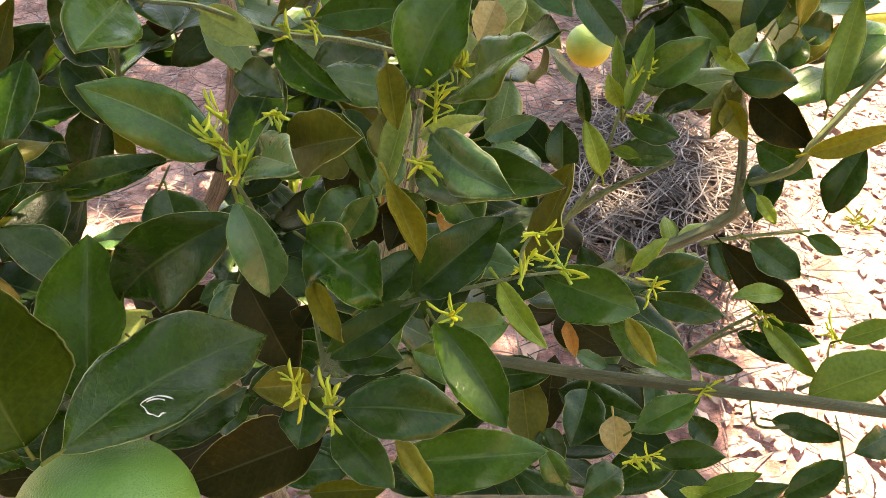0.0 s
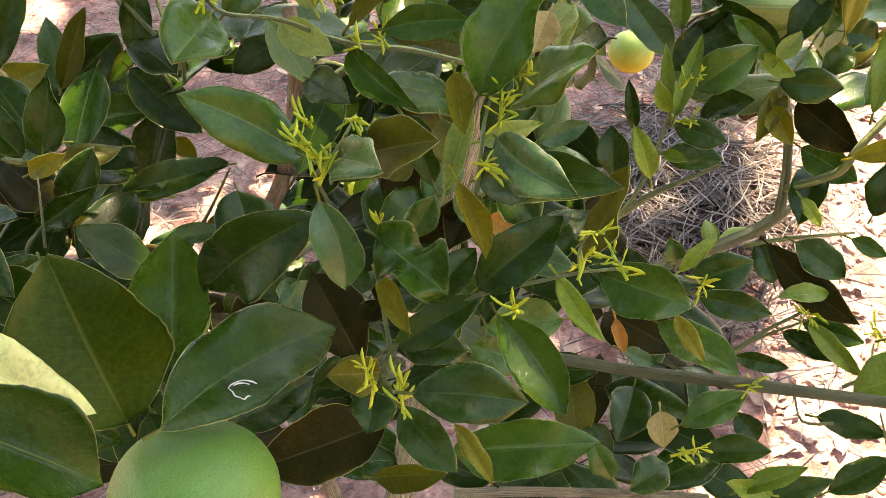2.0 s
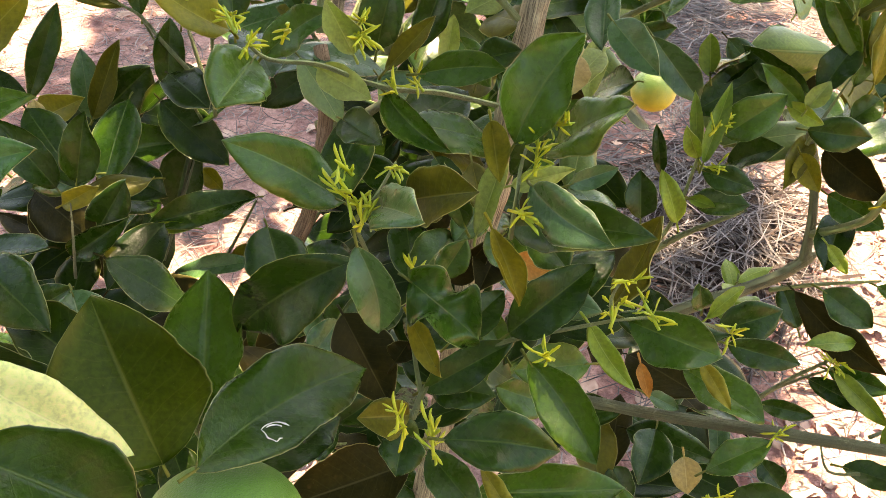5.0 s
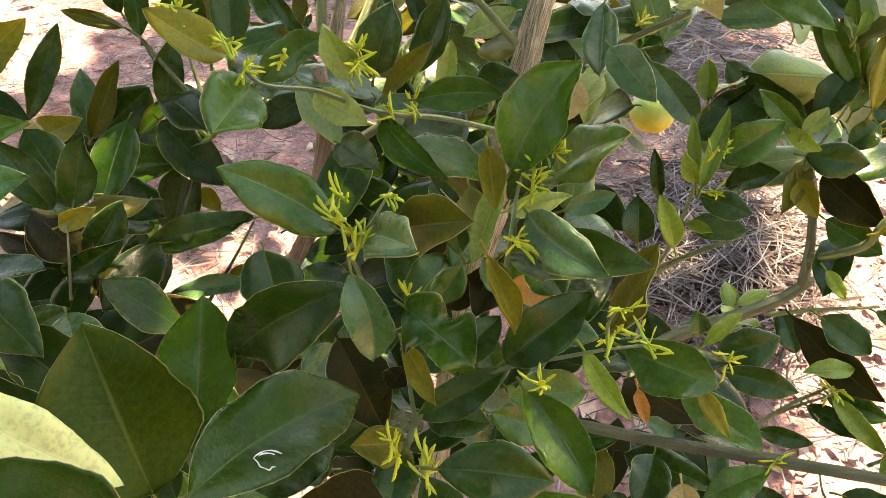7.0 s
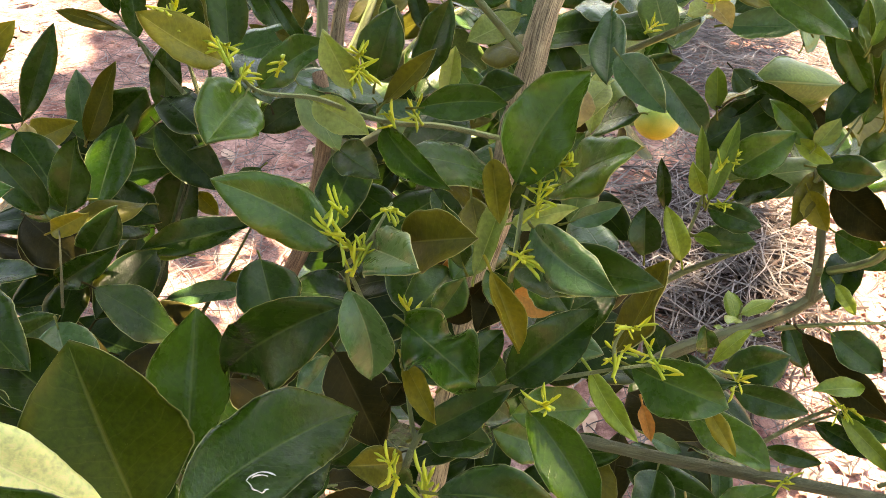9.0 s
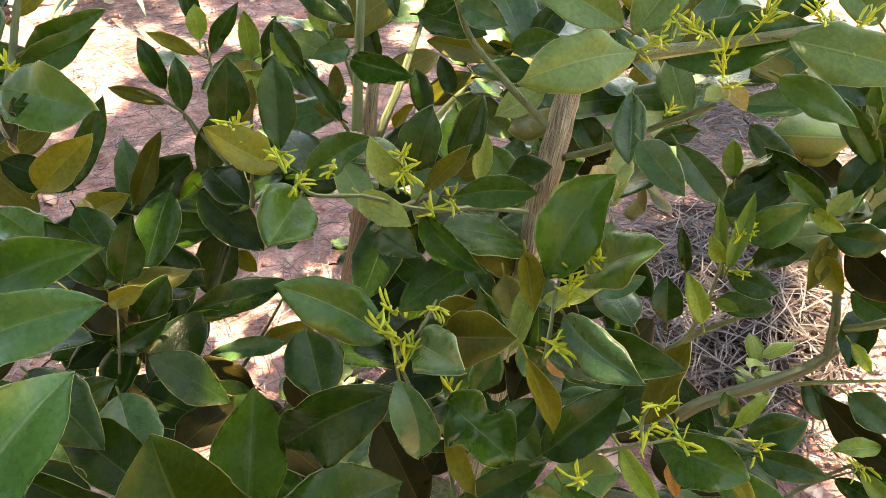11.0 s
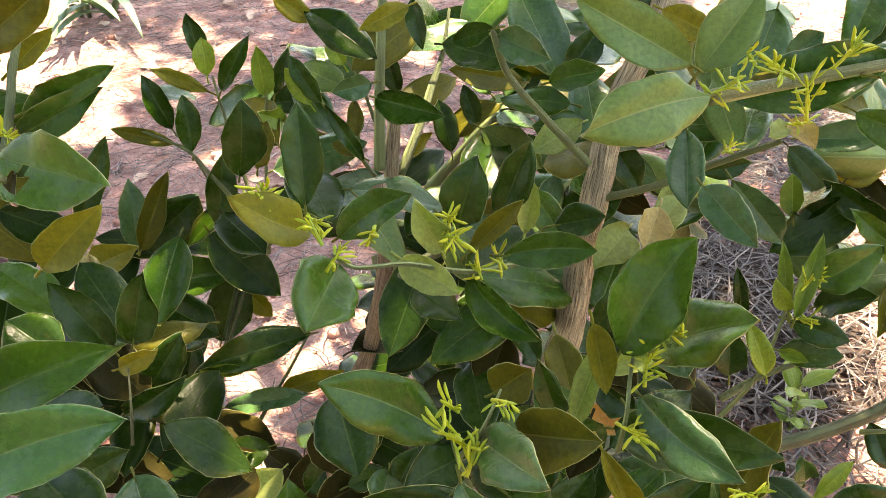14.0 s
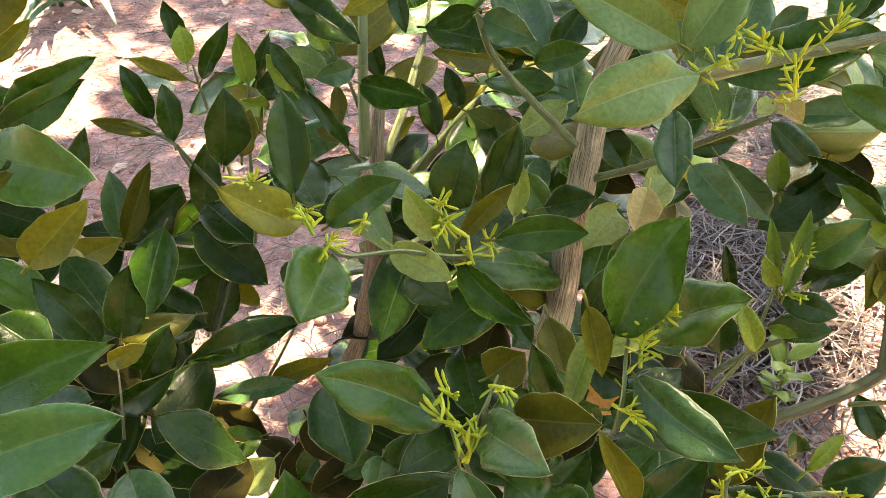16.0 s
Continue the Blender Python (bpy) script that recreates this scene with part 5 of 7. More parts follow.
# crowded shoot at the edge of the crown
leaf("grey", (0.243, 0.650, 0.531), (0.234, 0.665, 0.586), 0.030, -20, 20, 0.03, 0.00, 0.0012)
leaf("mid", (0.239, 0.660, 0.524), (0.203, 0.690, 0.579), 0.021, -40, 28, 0.03, 0.00, 0.0012)
leaf("olive", (0.237, 0.640, 0.556), (0.254, 0.625, 0.575), 0.022, 40, 24, 0.03, 0.00, 0.0012)
leaf("yellow", (0.257, 0.630, 0.515), (0.256, 0.640, 0.559), 0.026, 25, 28, 0.03, 0.00, 0.0012)
leaf("grey", (0.230, 0.625, 0.562), (0.222, 0.630, 0.576), 0.010, -20, 40, 0.03, 0.00, 0.0012)
leaf("fresh", (0.230, 0.622, 0.566), (0.235, 0.630, 0.581), 0.011, 30, 40, 0.03, 0.00, 0.0012)
leaf("mid", (0.250, 0.645, 0.505), (0.249, 0.655, 0.546), 0.024, 20, 24, 0.03, 0.00, 0.0012)
leaf("dark", (0.272, 0.650, 0.496), (0.253, 0.640, 0.481), 0.022, -40, 24, 0.03, 0.00, 0.0012)

# ---- inner leaves, deep in the crown; dark kinds carry its shade in their colour ----
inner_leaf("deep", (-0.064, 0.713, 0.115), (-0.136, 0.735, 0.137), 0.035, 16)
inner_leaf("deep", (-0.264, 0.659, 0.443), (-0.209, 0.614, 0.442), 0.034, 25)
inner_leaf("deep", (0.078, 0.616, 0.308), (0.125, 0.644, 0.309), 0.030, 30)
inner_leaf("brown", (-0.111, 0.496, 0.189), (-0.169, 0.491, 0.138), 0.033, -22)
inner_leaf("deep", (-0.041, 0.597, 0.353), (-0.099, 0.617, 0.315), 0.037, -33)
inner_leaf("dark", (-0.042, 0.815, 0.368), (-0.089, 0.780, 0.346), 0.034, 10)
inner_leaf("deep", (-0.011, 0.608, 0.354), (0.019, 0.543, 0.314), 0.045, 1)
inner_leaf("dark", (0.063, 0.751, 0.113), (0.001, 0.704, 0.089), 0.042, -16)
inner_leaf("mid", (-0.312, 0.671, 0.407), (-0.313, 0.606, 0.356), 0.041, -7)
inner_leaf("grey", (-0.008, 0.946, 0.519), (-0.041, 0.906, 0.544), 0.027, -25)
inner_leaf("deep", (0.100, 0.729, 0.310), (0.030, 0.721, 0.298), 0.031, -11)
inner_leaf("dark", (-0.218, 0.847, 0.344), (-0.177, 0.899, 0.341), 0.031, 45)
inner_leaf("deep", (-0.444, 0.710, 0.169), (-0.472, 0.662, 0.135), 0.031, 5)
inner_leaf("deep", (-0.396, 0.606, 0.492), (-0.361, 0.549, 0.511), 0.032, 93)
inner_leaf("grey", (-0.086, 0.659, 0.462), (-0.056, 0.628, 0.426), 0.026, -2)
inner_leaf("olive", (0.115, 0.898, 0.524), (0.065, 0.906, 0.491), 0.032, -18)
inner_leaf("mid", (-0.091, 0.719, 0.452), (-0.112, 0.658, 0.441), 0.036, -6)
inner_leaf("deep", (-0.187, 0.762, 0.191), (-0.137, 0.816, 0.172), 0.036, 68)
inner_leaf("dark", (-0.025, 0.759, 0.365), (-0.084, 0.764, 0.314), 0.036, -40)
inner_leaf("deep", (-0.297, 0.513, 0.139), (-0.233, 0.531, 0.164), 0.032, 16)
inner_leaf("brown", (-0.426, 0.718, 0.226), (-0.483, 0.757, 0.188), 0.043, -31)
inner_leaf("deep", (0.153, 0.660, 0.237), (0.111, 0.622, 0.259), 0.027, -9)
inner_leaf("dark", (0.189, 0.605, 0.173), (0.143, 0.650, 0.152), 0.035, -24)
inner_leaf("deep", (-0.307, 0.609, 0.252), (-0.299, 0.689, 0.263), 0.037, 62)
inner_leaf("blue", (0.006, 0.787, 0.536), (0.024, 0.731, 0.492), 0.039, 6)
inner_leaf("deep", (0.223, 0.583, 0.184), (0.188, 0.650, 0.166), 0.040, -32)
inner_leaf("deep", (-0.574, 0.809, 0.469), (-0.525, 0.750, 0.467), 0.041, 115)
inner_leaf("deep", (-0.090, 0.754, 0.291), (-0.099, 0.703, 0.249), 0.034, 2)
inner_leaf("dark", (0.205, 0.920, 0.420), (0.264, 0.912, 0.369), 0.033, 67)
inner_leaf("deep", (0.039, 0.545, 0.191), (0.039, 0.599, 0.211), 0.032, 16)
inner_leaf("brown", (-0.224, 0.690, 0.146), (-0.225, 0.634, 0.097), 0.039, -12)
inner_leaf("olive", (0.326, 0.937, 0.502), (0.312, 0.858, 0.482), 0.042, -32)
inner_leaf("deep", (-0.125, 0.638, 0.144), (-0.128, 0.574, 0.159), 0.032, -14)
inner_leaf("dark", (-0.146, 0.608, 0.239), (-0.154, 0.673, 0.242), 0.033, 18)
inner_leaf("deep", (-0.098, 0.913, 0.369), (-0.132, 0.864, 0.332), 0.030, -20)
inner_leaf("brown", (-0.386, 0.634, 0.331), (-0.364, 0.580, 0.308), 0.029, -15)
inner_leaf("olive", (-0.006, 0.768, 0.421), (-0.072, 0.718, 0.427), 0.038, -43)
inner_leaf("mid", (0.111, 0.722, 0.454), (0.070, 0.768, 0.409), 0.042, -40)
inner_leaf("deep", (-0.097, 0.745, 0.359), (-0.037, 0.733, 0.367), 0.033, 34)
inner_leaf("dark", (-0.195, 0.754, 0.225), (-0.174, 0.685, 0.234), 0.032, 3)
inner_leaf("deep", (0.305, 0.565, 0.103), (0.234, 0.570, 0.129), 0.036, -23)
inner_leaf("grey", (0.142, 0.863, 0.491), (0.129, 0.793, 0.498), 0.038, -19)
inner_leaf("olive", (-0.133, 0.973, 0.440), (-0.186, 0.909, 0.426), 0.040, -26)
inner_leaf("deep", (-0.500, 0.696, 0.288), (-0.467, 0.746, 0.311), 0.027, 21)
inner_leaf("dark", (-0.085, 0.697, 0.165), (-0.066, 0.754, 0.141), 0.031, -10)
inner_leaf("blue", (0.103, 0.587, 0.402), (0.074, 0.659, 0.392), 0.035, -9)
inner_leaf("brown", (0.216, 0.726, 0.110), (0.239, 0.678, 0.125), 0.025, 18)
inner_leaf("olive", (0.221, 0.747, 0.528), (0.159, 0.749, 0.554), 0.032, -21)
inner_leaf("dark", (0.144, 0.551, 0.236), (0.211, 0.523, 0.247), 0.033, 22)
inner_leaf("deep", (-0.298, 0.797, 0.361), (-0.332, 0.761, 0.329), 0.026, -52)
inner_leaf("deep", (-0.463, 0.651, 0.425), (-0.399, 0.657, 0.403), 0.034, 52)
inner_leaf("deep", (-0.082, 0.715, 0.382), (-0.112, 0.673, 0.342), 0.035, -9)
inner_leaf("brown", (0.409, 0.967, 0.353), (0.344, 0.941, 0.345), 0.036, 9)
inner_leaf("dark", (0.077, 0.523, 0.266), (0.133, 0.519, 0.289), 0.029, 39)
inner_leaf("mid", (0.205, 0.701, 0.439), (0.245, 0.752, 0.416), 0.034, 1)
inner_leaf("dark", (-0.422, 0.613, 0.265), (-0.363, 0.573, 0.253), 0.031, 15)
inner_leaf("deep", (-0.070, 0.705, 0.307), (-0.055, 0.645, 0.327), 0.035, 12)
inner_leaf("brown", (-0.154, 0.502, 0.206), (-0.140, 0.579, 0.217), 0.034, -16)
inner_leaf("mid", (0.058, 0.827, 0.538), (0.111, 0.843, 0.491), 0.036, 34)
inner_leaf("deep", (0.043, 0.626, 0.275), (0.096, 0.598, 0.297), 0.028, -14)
inner_leaf("dark", (0.255, 0.731, 0.432), (0.224, 0.679, 0.444), 0.034, -27)
inner_leaf("deep", (0.273, 0.877, 0.323), (0.281, 0.925, 0.288), 0.026, -13)
inner_leaf("olive", (-0.128, 0.776, 0.571), (-0.169, 0.724, 0.544), 0.035, -54)
inner_leaf("mid", (0.138, 0.761, 0.531), (0.122, 0.690, 0.524), 0.032, 17)
inner_leaf("deep", (0.113, 0.540, 0.098), (0.057, 0.562, 0.066), 0.034, -19)
inner_leaf("dark", (0.182, 0.714, 0.485), (0.160, 0.652, 0.501), 0.036, 31)
inner_leaf("grey", (0.061, 0.891, 0.410), (0.120, 0.875, 0.366), 0.033, 59)
inner_leaf("deep", (-0.426, 0.714, 0.294), (-0.423, 0.767, 0.312), 0.024, 31)
inner_leaf("mid", (0.066, 0.735, 0.516), (0.138, 0.733, 0.525), 0.032, 32)
inner_leaf("dark", (-0.099, 0.730, 0.569), (-0.039, 0.710, 0.567), 0.031, 48)
inner_leaf("blue", (0.210, 0.696, 0.434), (0.202, 0.641, 0.444), 0.032, -5)
inner_leaf("grey", (0.201, 0.663, 0.440), (0.164, 0.734, 0.455), 0.039, -28)
inner_leaf("deep", (-0.170, 0.702, 0.329), (-0.132, 0.753, 0.289), 0.036, 22)
inner_leaf("dark", (0.001, 0.822, 0.285), (-0.014, 0.877, 0.261), 0.031, -4)
inner_leaf("dark", (-0.236, 0.835, 0.466), (-0.293, 0.838, 0.454), 0.032, -42)
inner_leaf("dark", (0.209, 0.737, 0.136), (0.194, 0.674, 0.125), 0.035, 22)
inner_leaf("deep", (-0.419, 0.553, 0.349), (-0.446, 0.624, 0.378), 0.037, 10)
inner_leaf("brown", (-0.010, 0.877, 0.273), (-0.021, 0.817, 0.294), 0.030, 18)
inner_leaf("olive", (0.428, 0.889, 0.422), (0.376, 0.919, 0.392), 0.032, -44)
inner_leaf("dark", (-0.301, 0.702, 0.392), (-0.239, 0.694, 0.337), 0.044, 55)
inner_leaf("dark", (0.175, 0.662, 0.169), (0.161, 0.725, 0.179), 0.030, -19)
inner_leaf("blue", (-0.055, 0.797, 0.595), (-0.012, 0.751, 0.544), 0.043, 22)
inner_leaf("brown", (0.126, 0.805, 0.206), (0.162, 0.742, 0.222), 0.038, 27)
inner_leaf("deep", (-0.167, 0.893, 0.310), (-0.191, 0.829, 0.324), 0.035, -37)
inner_leaf("dark", (-0.075, 0.551, 0.187), (-0.128, 0.537, 0.175), 0.026, -8)
inner_leaf("deep", (-0.171, 0.672, 0.204), (-0.098, 0.664, 0.178), 0.041, 47)
inner_leaf("dark", (-0.177, 0.510, 0.272), (-0.131, 0.490, 0.244), 0.029, 17)
inner_leaf("deep", (-0.291, 0.815, 0.349), (-0.229, 0.838, 0.340), 0.031, 56)
inner_leaf("brown", (-0.264, 0.520, 0.290), (-0.330, 0.489, 0.321), 0.041, -19)
inner_leaf("deep", (-0.025, 0.568, 0.345), (-0.100, 0.571, 0.309), 0.046, -23)
inner_leaf("dark", (-0.078, 0.877, 0.313), (-0.024, 0.837, 0.311), 0.031, 29)
inner_leaf("deep", (-0.117, 0.699, 0.348), (-0.169, 0.759, 0.347), 0.034, -9)
inner_leaf("dark", (0.209, 0.694, 0.492), (0.151, 0.662, 0.462), 0.036, -38)
inner_leaf("deep", (0.180, 0.620, 0.280), (0.245, 0.597, 0.249), 0.038, 8)
inner_leaf("brown", (-0.276, 0.515, 0.075), (-0.332, 0.477, 0.103), 0.041, -18)
inner_leaf("olive", (-0.008, 0.842, 0.453), (-0.074, 0.888, 0.479), 0.046, 34)
inner_leaf("dark", (-0.023, 0.484, 0.287), (-0.024, 0.535, 0.259), 0.027, 7)
inner_leaf("deep", (-0.361, 0.569, 0.533), (-0.391, 0.613, 0.549), 0.030, 3)
inner_leaf("mid", (-0.281, 0.558, 0.405), (-0.336, 0.553, 0.388), 0.025, -41)
inner_leaf("brown", (-0.202, 0.441, 0.341), (-0.191, 0.513, 0.324), 0.035, 17)
inner_leaf("olive", (-0.204, 0.648, 0.516), (-0.250, 0.695, 0.523), 0.036, -30)
inner_leaf("dark", (-0.180, 0.836, 0.264), (-0.200, 0.772, 0.297), 0.035, -2)
inner_leaf("deep", (0.019, 0.785, 0.265), (0.029, 0.723, 0.220), 0.042, -2)
inner_leaf("dark", (-0.159, 0.736, 0.428), (-0.215, 0.724, 0.386), 0.036, -58)
inner_leaf("deep", (-0.270, 0.475, 0.340), (-0.289, 0.542, 0.353), 0.030, 8)
inner_leaf("brown", (-0.358, 0.594, 0.292), (-0.425, 0.611, 0.312), 0.035, 7)
inner_leaf("deep", (-0.087, 0.709, 0.229), (-0.012, 0.692, 0.205), 0.043, 4)
inner_leaf("deep", (-0.367, 0.729, 0.360), (-0.323, 0.768, 0.332), 0.031, 43)
inner_leaf("dark", (0.264, 0.918, 0.385), (0.251, 0.862, 0.336), 0.039, 53)
inner_leaf("deep", (-0.086, 0.707, 0.188), (-0.045, 0.658, 0.166), 0.029, 8)
inner_leaf("brown", (-0.082, 0.489, 0.223), (-0.054, 0.526, 0.192), 0.027, 6)
inner_leaf("deep", (0.056, 0.607, 0.298), (0.043, 0.543, 0.295), 0.032, -10)
inner_leaf("dark", (-0.019, 0.733, 0.366), (0.042, 0.696, 0.384), 0.039, 20)
inner_leaf("deep", (0.176, 0.532, 0.227), (0.237, 0.514, 0.220), 0.035, 30)
inner_leaf("dark", (-0.111, 0.885, 0.335), (-0.046, 0.898, 0.315), 0.038, 37)
inner_leaf("deep", (-0.089, 0.747, 0.313), (-0.033, 0.782, 0.299), 0.037, 36)
inner_leaf("grey", (-0.148, 0.655, 0.473), (-0.108, 0.629, 0.434), 0.030, 9)
inner_leaf("olive", (-0.256, 0.597, 0.381), (-0.300, 0.556, 0.384), 0.027, -16)
inner_leaf("dark", (-0.149, 0.716, 0.289), (-0.121, 0.763, 0.254), 0.028, 18)
inner_leaf("dark", (0.015, 0.774, 0.269), (-0.017, 0.700, 0.293), 0.036, -38)
inner_leaf("grey", (0.120, 0.700, 0.522), (0.102, 0.754, 0.550), 0.029, -34)
inner_leaf("olive", (0.269, 0.725, 0.494), (0.258, 0.661, 0.483), 0.036, -11)
inner_leaf("dark", (-0.299, 0.510, 0.368), (-0.371, 0.508, 0.347), 0.032, -15)
inner_leaf("deep", (-0.252, 0.512, 0.091), (-0.238, 0.456, 0.103), 0.028, -18)
inner_leaf("dark", (0.006, 0.742, 0.492), (0.079, 0.723, 0.523), 0.036, 37)
inner_leaf("mid", (-0.409, 0.829, 0.458), (-0.388, 0.877, 0.436), 0.025, 28)
inner_leaf("grey", (0.077, 0.701, 0.418), (0.072, 0.649, 0.387), 0.032, -7)
inner_leaf("deep", (-0.091, 0.641, 0.174), (-0.070, 0.688, 0.128), 0.033, 14)
inner_leaf("mid", (-0.006, 0.828, 0.408), (-0.044, 0.876, 0.429), 0.032, -8)
inner_leaf("mid", (-0.069, 0.718, 0.442), (-0.061, 0.794, 0.473), 0.046, 22)
inner_leaf("deep", (0.085, 0.970, 0.299), (0.053, 0.896, 0.317), 0.044, -20)
inner_leaf("grey", (-0.075, 0.778, 0.479), (-0.021, 0.786, 0.442), 0.034, 57)
inner_leaf("deep", (-0.158, 0.737, 0.396), (-0.092, 0.748, 0.361), 0.035, 38)
inner_leaf("dark", (0.001, 0.659, 0.369), (0.051, 0.676, 0.347), 0.027, 44)
inner_leaf("mid", (0.212, 0.755, 0.572), (0.214, 0.827, 0.565), 0.038, -9)
inner_leaf("dark", (-0.152, 0.649, 0.306), (-0.094, 0.657, 0.325), 0.030, 32)
inner_leaf("deep", (-0.080, 0.646, 0.377), (-0.121, 0.616, 0.337), 0.034, -21)
inner_leaf("grey", (0.041, 0.725, 0.480), (-0.011, 0.760, 0.438), 0.038, -10)
inner_leaf("deep", (-0.123, 0.823, 0.305), (-0.066, 0.805, 0.279), 0.036, 33)
inner_leaf("mid", (0.001, 0.717, 0.536), (-0.054, 0.730, 0.530), 0.026, -34)
inner_leaf("mid", (0.028, 0.776, 0.563), (0.005, 0.716, 0.567), 0.032, -30)
inner_leaf("dark", (-0.066, 0.539, 0.194), (-0.026, 0.593, 0.162), 0.034, 22)
inner_leaf("blue", (0.057, 0.748, 0.530), (0.072, 0.693, 0.537), 0.031, 6)
inner_leaf("dark", (-0.486, 0.668, 0.426), (-0.514, 0.726, 0.441), 0.034, 30)
inner_leaf("deep", (0.065, 0.724, 0.136), (0.050, 0.800, 0.121), 0.040, -18)
inner_leaf("mid", (-0.008, 0.885, 0.430), (0.030, 0.835, 0.416), 0.034, -3)
inner_leaf("mid", (0.365, 0.836, 0.443), (0.370, 0.765, 0.428), 0.039, 41)
inner_leaf("dark", (-0.111, 0.643, 0.338), (-0.067, 0.620, 0.314), 0.026, 0)
inner_leaf("blue", (-0.010, 0.644, 0.434), (0.039, 0.678, 0.437), 0.032, 11)
inner_leaf("grey", (0.185, 0.645, 0.451), (0.247, 0.658, 0.464), 0.034, 28)
inner_leaf("olive", (0.022, 0.658, 0.518), (-0.013, 0.717, 0.498), 0.039, -28)
inner_leaf("dark", (-0.060, 0.660, 0.099), (-0.117, 0.660, 0.122), 0.032, -29)
inner_leaf("deep", (-0.120, 0.828, 0.328), (-0.177, 0.785, 0.287), 0.045, -26)
inner_leaf("dark", (0.117, 0.505, 0.190), (0.178, 0.488, 0.162), 0.031, 20)
inner_leaf("deep", (-0.201, 0.457, 0.234), (-0.156, 0.406, 0.201), 0.036, -1)
inner_leaf("dark", (-0.329, 0.565, 0.450), (-0.277, 0.534, 0.410), 0.038, 19)
inner_leaf("deep", (0.077, 0.577, 0.304), (0.141, 0.612, 0.327), 0.039, 46)
inner_leaf("dark", (-0.345, 0.720, 0.289), (-0.324, 0.679, 0.257), 0.024, -9)
inner_leaf("dark", (0.009, 0.523, 0.259), (0.040, 0.577, 0.218), 0.033, 44)
inner_leaf("deep", (-0.330, 0.509, 0.332), (-0.291, 0.571, 0.348), 0.033, 43)
inner_leaf("grey", (-0.192, 0.771, 0.508), (-0.242, 0.801, 0.512), 0.029, -40)
inner_leaf("deep", (0.085, 0.768, 0.291), (0.115, 0.726, 0.259), 0.026, 29)
inner_leaf("dark", (-0.361, 0.448, 0.361), (-0.306, 0.460, 0.347), 0.027, 59)
inner_leaf("deep", (0.005, 0.761, 0.320), (-0.049, 0.772, 0.271), 0.037, -43)
inner_leaf("dark", (0.240, 0.555, 0.243), (0.198, 0.606, 0.217), 0.036, 26)
inner_leaf("blue", (0.066, 0.749, 0.405), (-0.011, 0.756, 0.378), 0.046, -40)
inner_leaf("dark", (-0.240, 0.773, 0.401), (-0.265, 0.817, 0.369), 0.029, 13)
inner_leaf("deep", (-0.003, 0.590, 0.192), (-0.058, 0.621, 0.204), 0.029, -10)
inner_leaf("dark", (-0.122, 0.696, 0.094), (-0.047, 0.716, 0.079), 0.044, 11)
inner_leaf("mid", (0.024, 0.718, 0.469), (0.008, 0.668, 0.491), 0.028, -49)
inner_leaf("dark", (0.039, 0.714, 0.362), (0.001, 0.735, 0.328), 0.025, -55)
inner_leaf("blue", (-0.087, 0.698, 0.397), (-0.054, 0.764, 0.398), 0.037, 8)
inner_leaf("brown", (0.134, 0.762, 0.274), (0.099, 0.706, 0.255), 0.034, -22)
inner_leaf("deep", (-0.251, 0.498, 0.345), (-0.242, 0.575, 0.354), 0.041, 20)
inner_leaf("dark", (0.021, 0.537, 0.316), (-0.046, 0.576, 0.291), 0.043, -21)
inner_leaf("mid", (-0.105, 0.639, 0.401), (-0.049, 0.610, 0.392), 0.027, 22)
inner_leaf("dark", (-0.079, 0.507, 0.339), (-0.043, 0.565, 0.318), 0.036, 31)
inner_leaf("deep", (0.052, 0.573, 0.131), (0.101, 0.611, 0.152), 0.031, 21)
inner_leaf("grey", (0.015, 0.959, 0.384), (0.090, 0.936, 0.417), 0.046, 40)
inner_leaf("mid", (0.005, 0.677, 0.453), (0.043, 0.751, 0.465), 0.043, 21)
inner_leaf("mid", (-0.087, 0.979, 0.492), (-0.167, 1.006, 0.496), 0.036, -61)
inner_leaf("dark", (-0.099, 0.590, 0.071), (-0.024, 0.570, 0.089), 0.040, 10)
inner_leaf("blue", (-0.141, 0.795, 0.536), (-0.092, 0.830, 0.551), 0.030, 20)
inner_leaf("olive", (-0.041, 0.584, 0.463), (0.010, 0.611, 0.419), 0.038, 26)
inner_leaf("mid", (-0.187, 0.837, 0.513), (-0.234, 0.792, 0.501), 0.031, -20)
inner_leaf("deep", (-0.481, 0.686, 0.279), (-0.436, 0.660, 0.296), 0.030, 25)
inner_leaf("dark", (-0.394, 0.561, 0.281), (-0.354, 0.635, 0.291), 0.036, 23)
inner_leaf("blue", (0.312, 0.804, 0.462), (0.347, 0.752, 0.489), 0.029, 54)
inner_leaf("brown", (-0.033, 0.765, 0.293), (-0.092, 0.776, 0.257), 0.036, -23)
inner_leaf("olive", (-0.047, 0.860, 0.504), (-0.046, 0.916, 0.458), 0.040, -3)
inner_leaf("deep", (0.083, 0.751, 0.359), (0.121, 0.696, 0.350), 0.034, 52)
inner_leaf("dark", (-0.053, 0.595, 0.449), (-0.017, 0.668, 0.457), 0.044, 17)
inner_leaf("deep", (-0.532, 0.738, 0.342), (-0.497, 0.695, 0.312), 0.030, -8)
inner_leaf("grey", (0.140, 0.953, 0.540), (0.203, 1.002, 0.520), 0.043, 28)
inner_leaf("olive", (-0.064, 0.815, 0.486), (-0.115, 0.795, 0.459), 0.029, -40)
inner_leaf("mid", (0.189, 0.780, 0.525), (0.155, 0.846, 0.500), 0.042, -32)
inner_leaf("mid", (0.368, 0.838, 0.390), (0.306, 0.790, 0.378), 0.040, -13)
inner_leaf("dark", (-0.255, 0.830, 0.363), (-0.302, 0.790, 0.355), 0.032, -29)
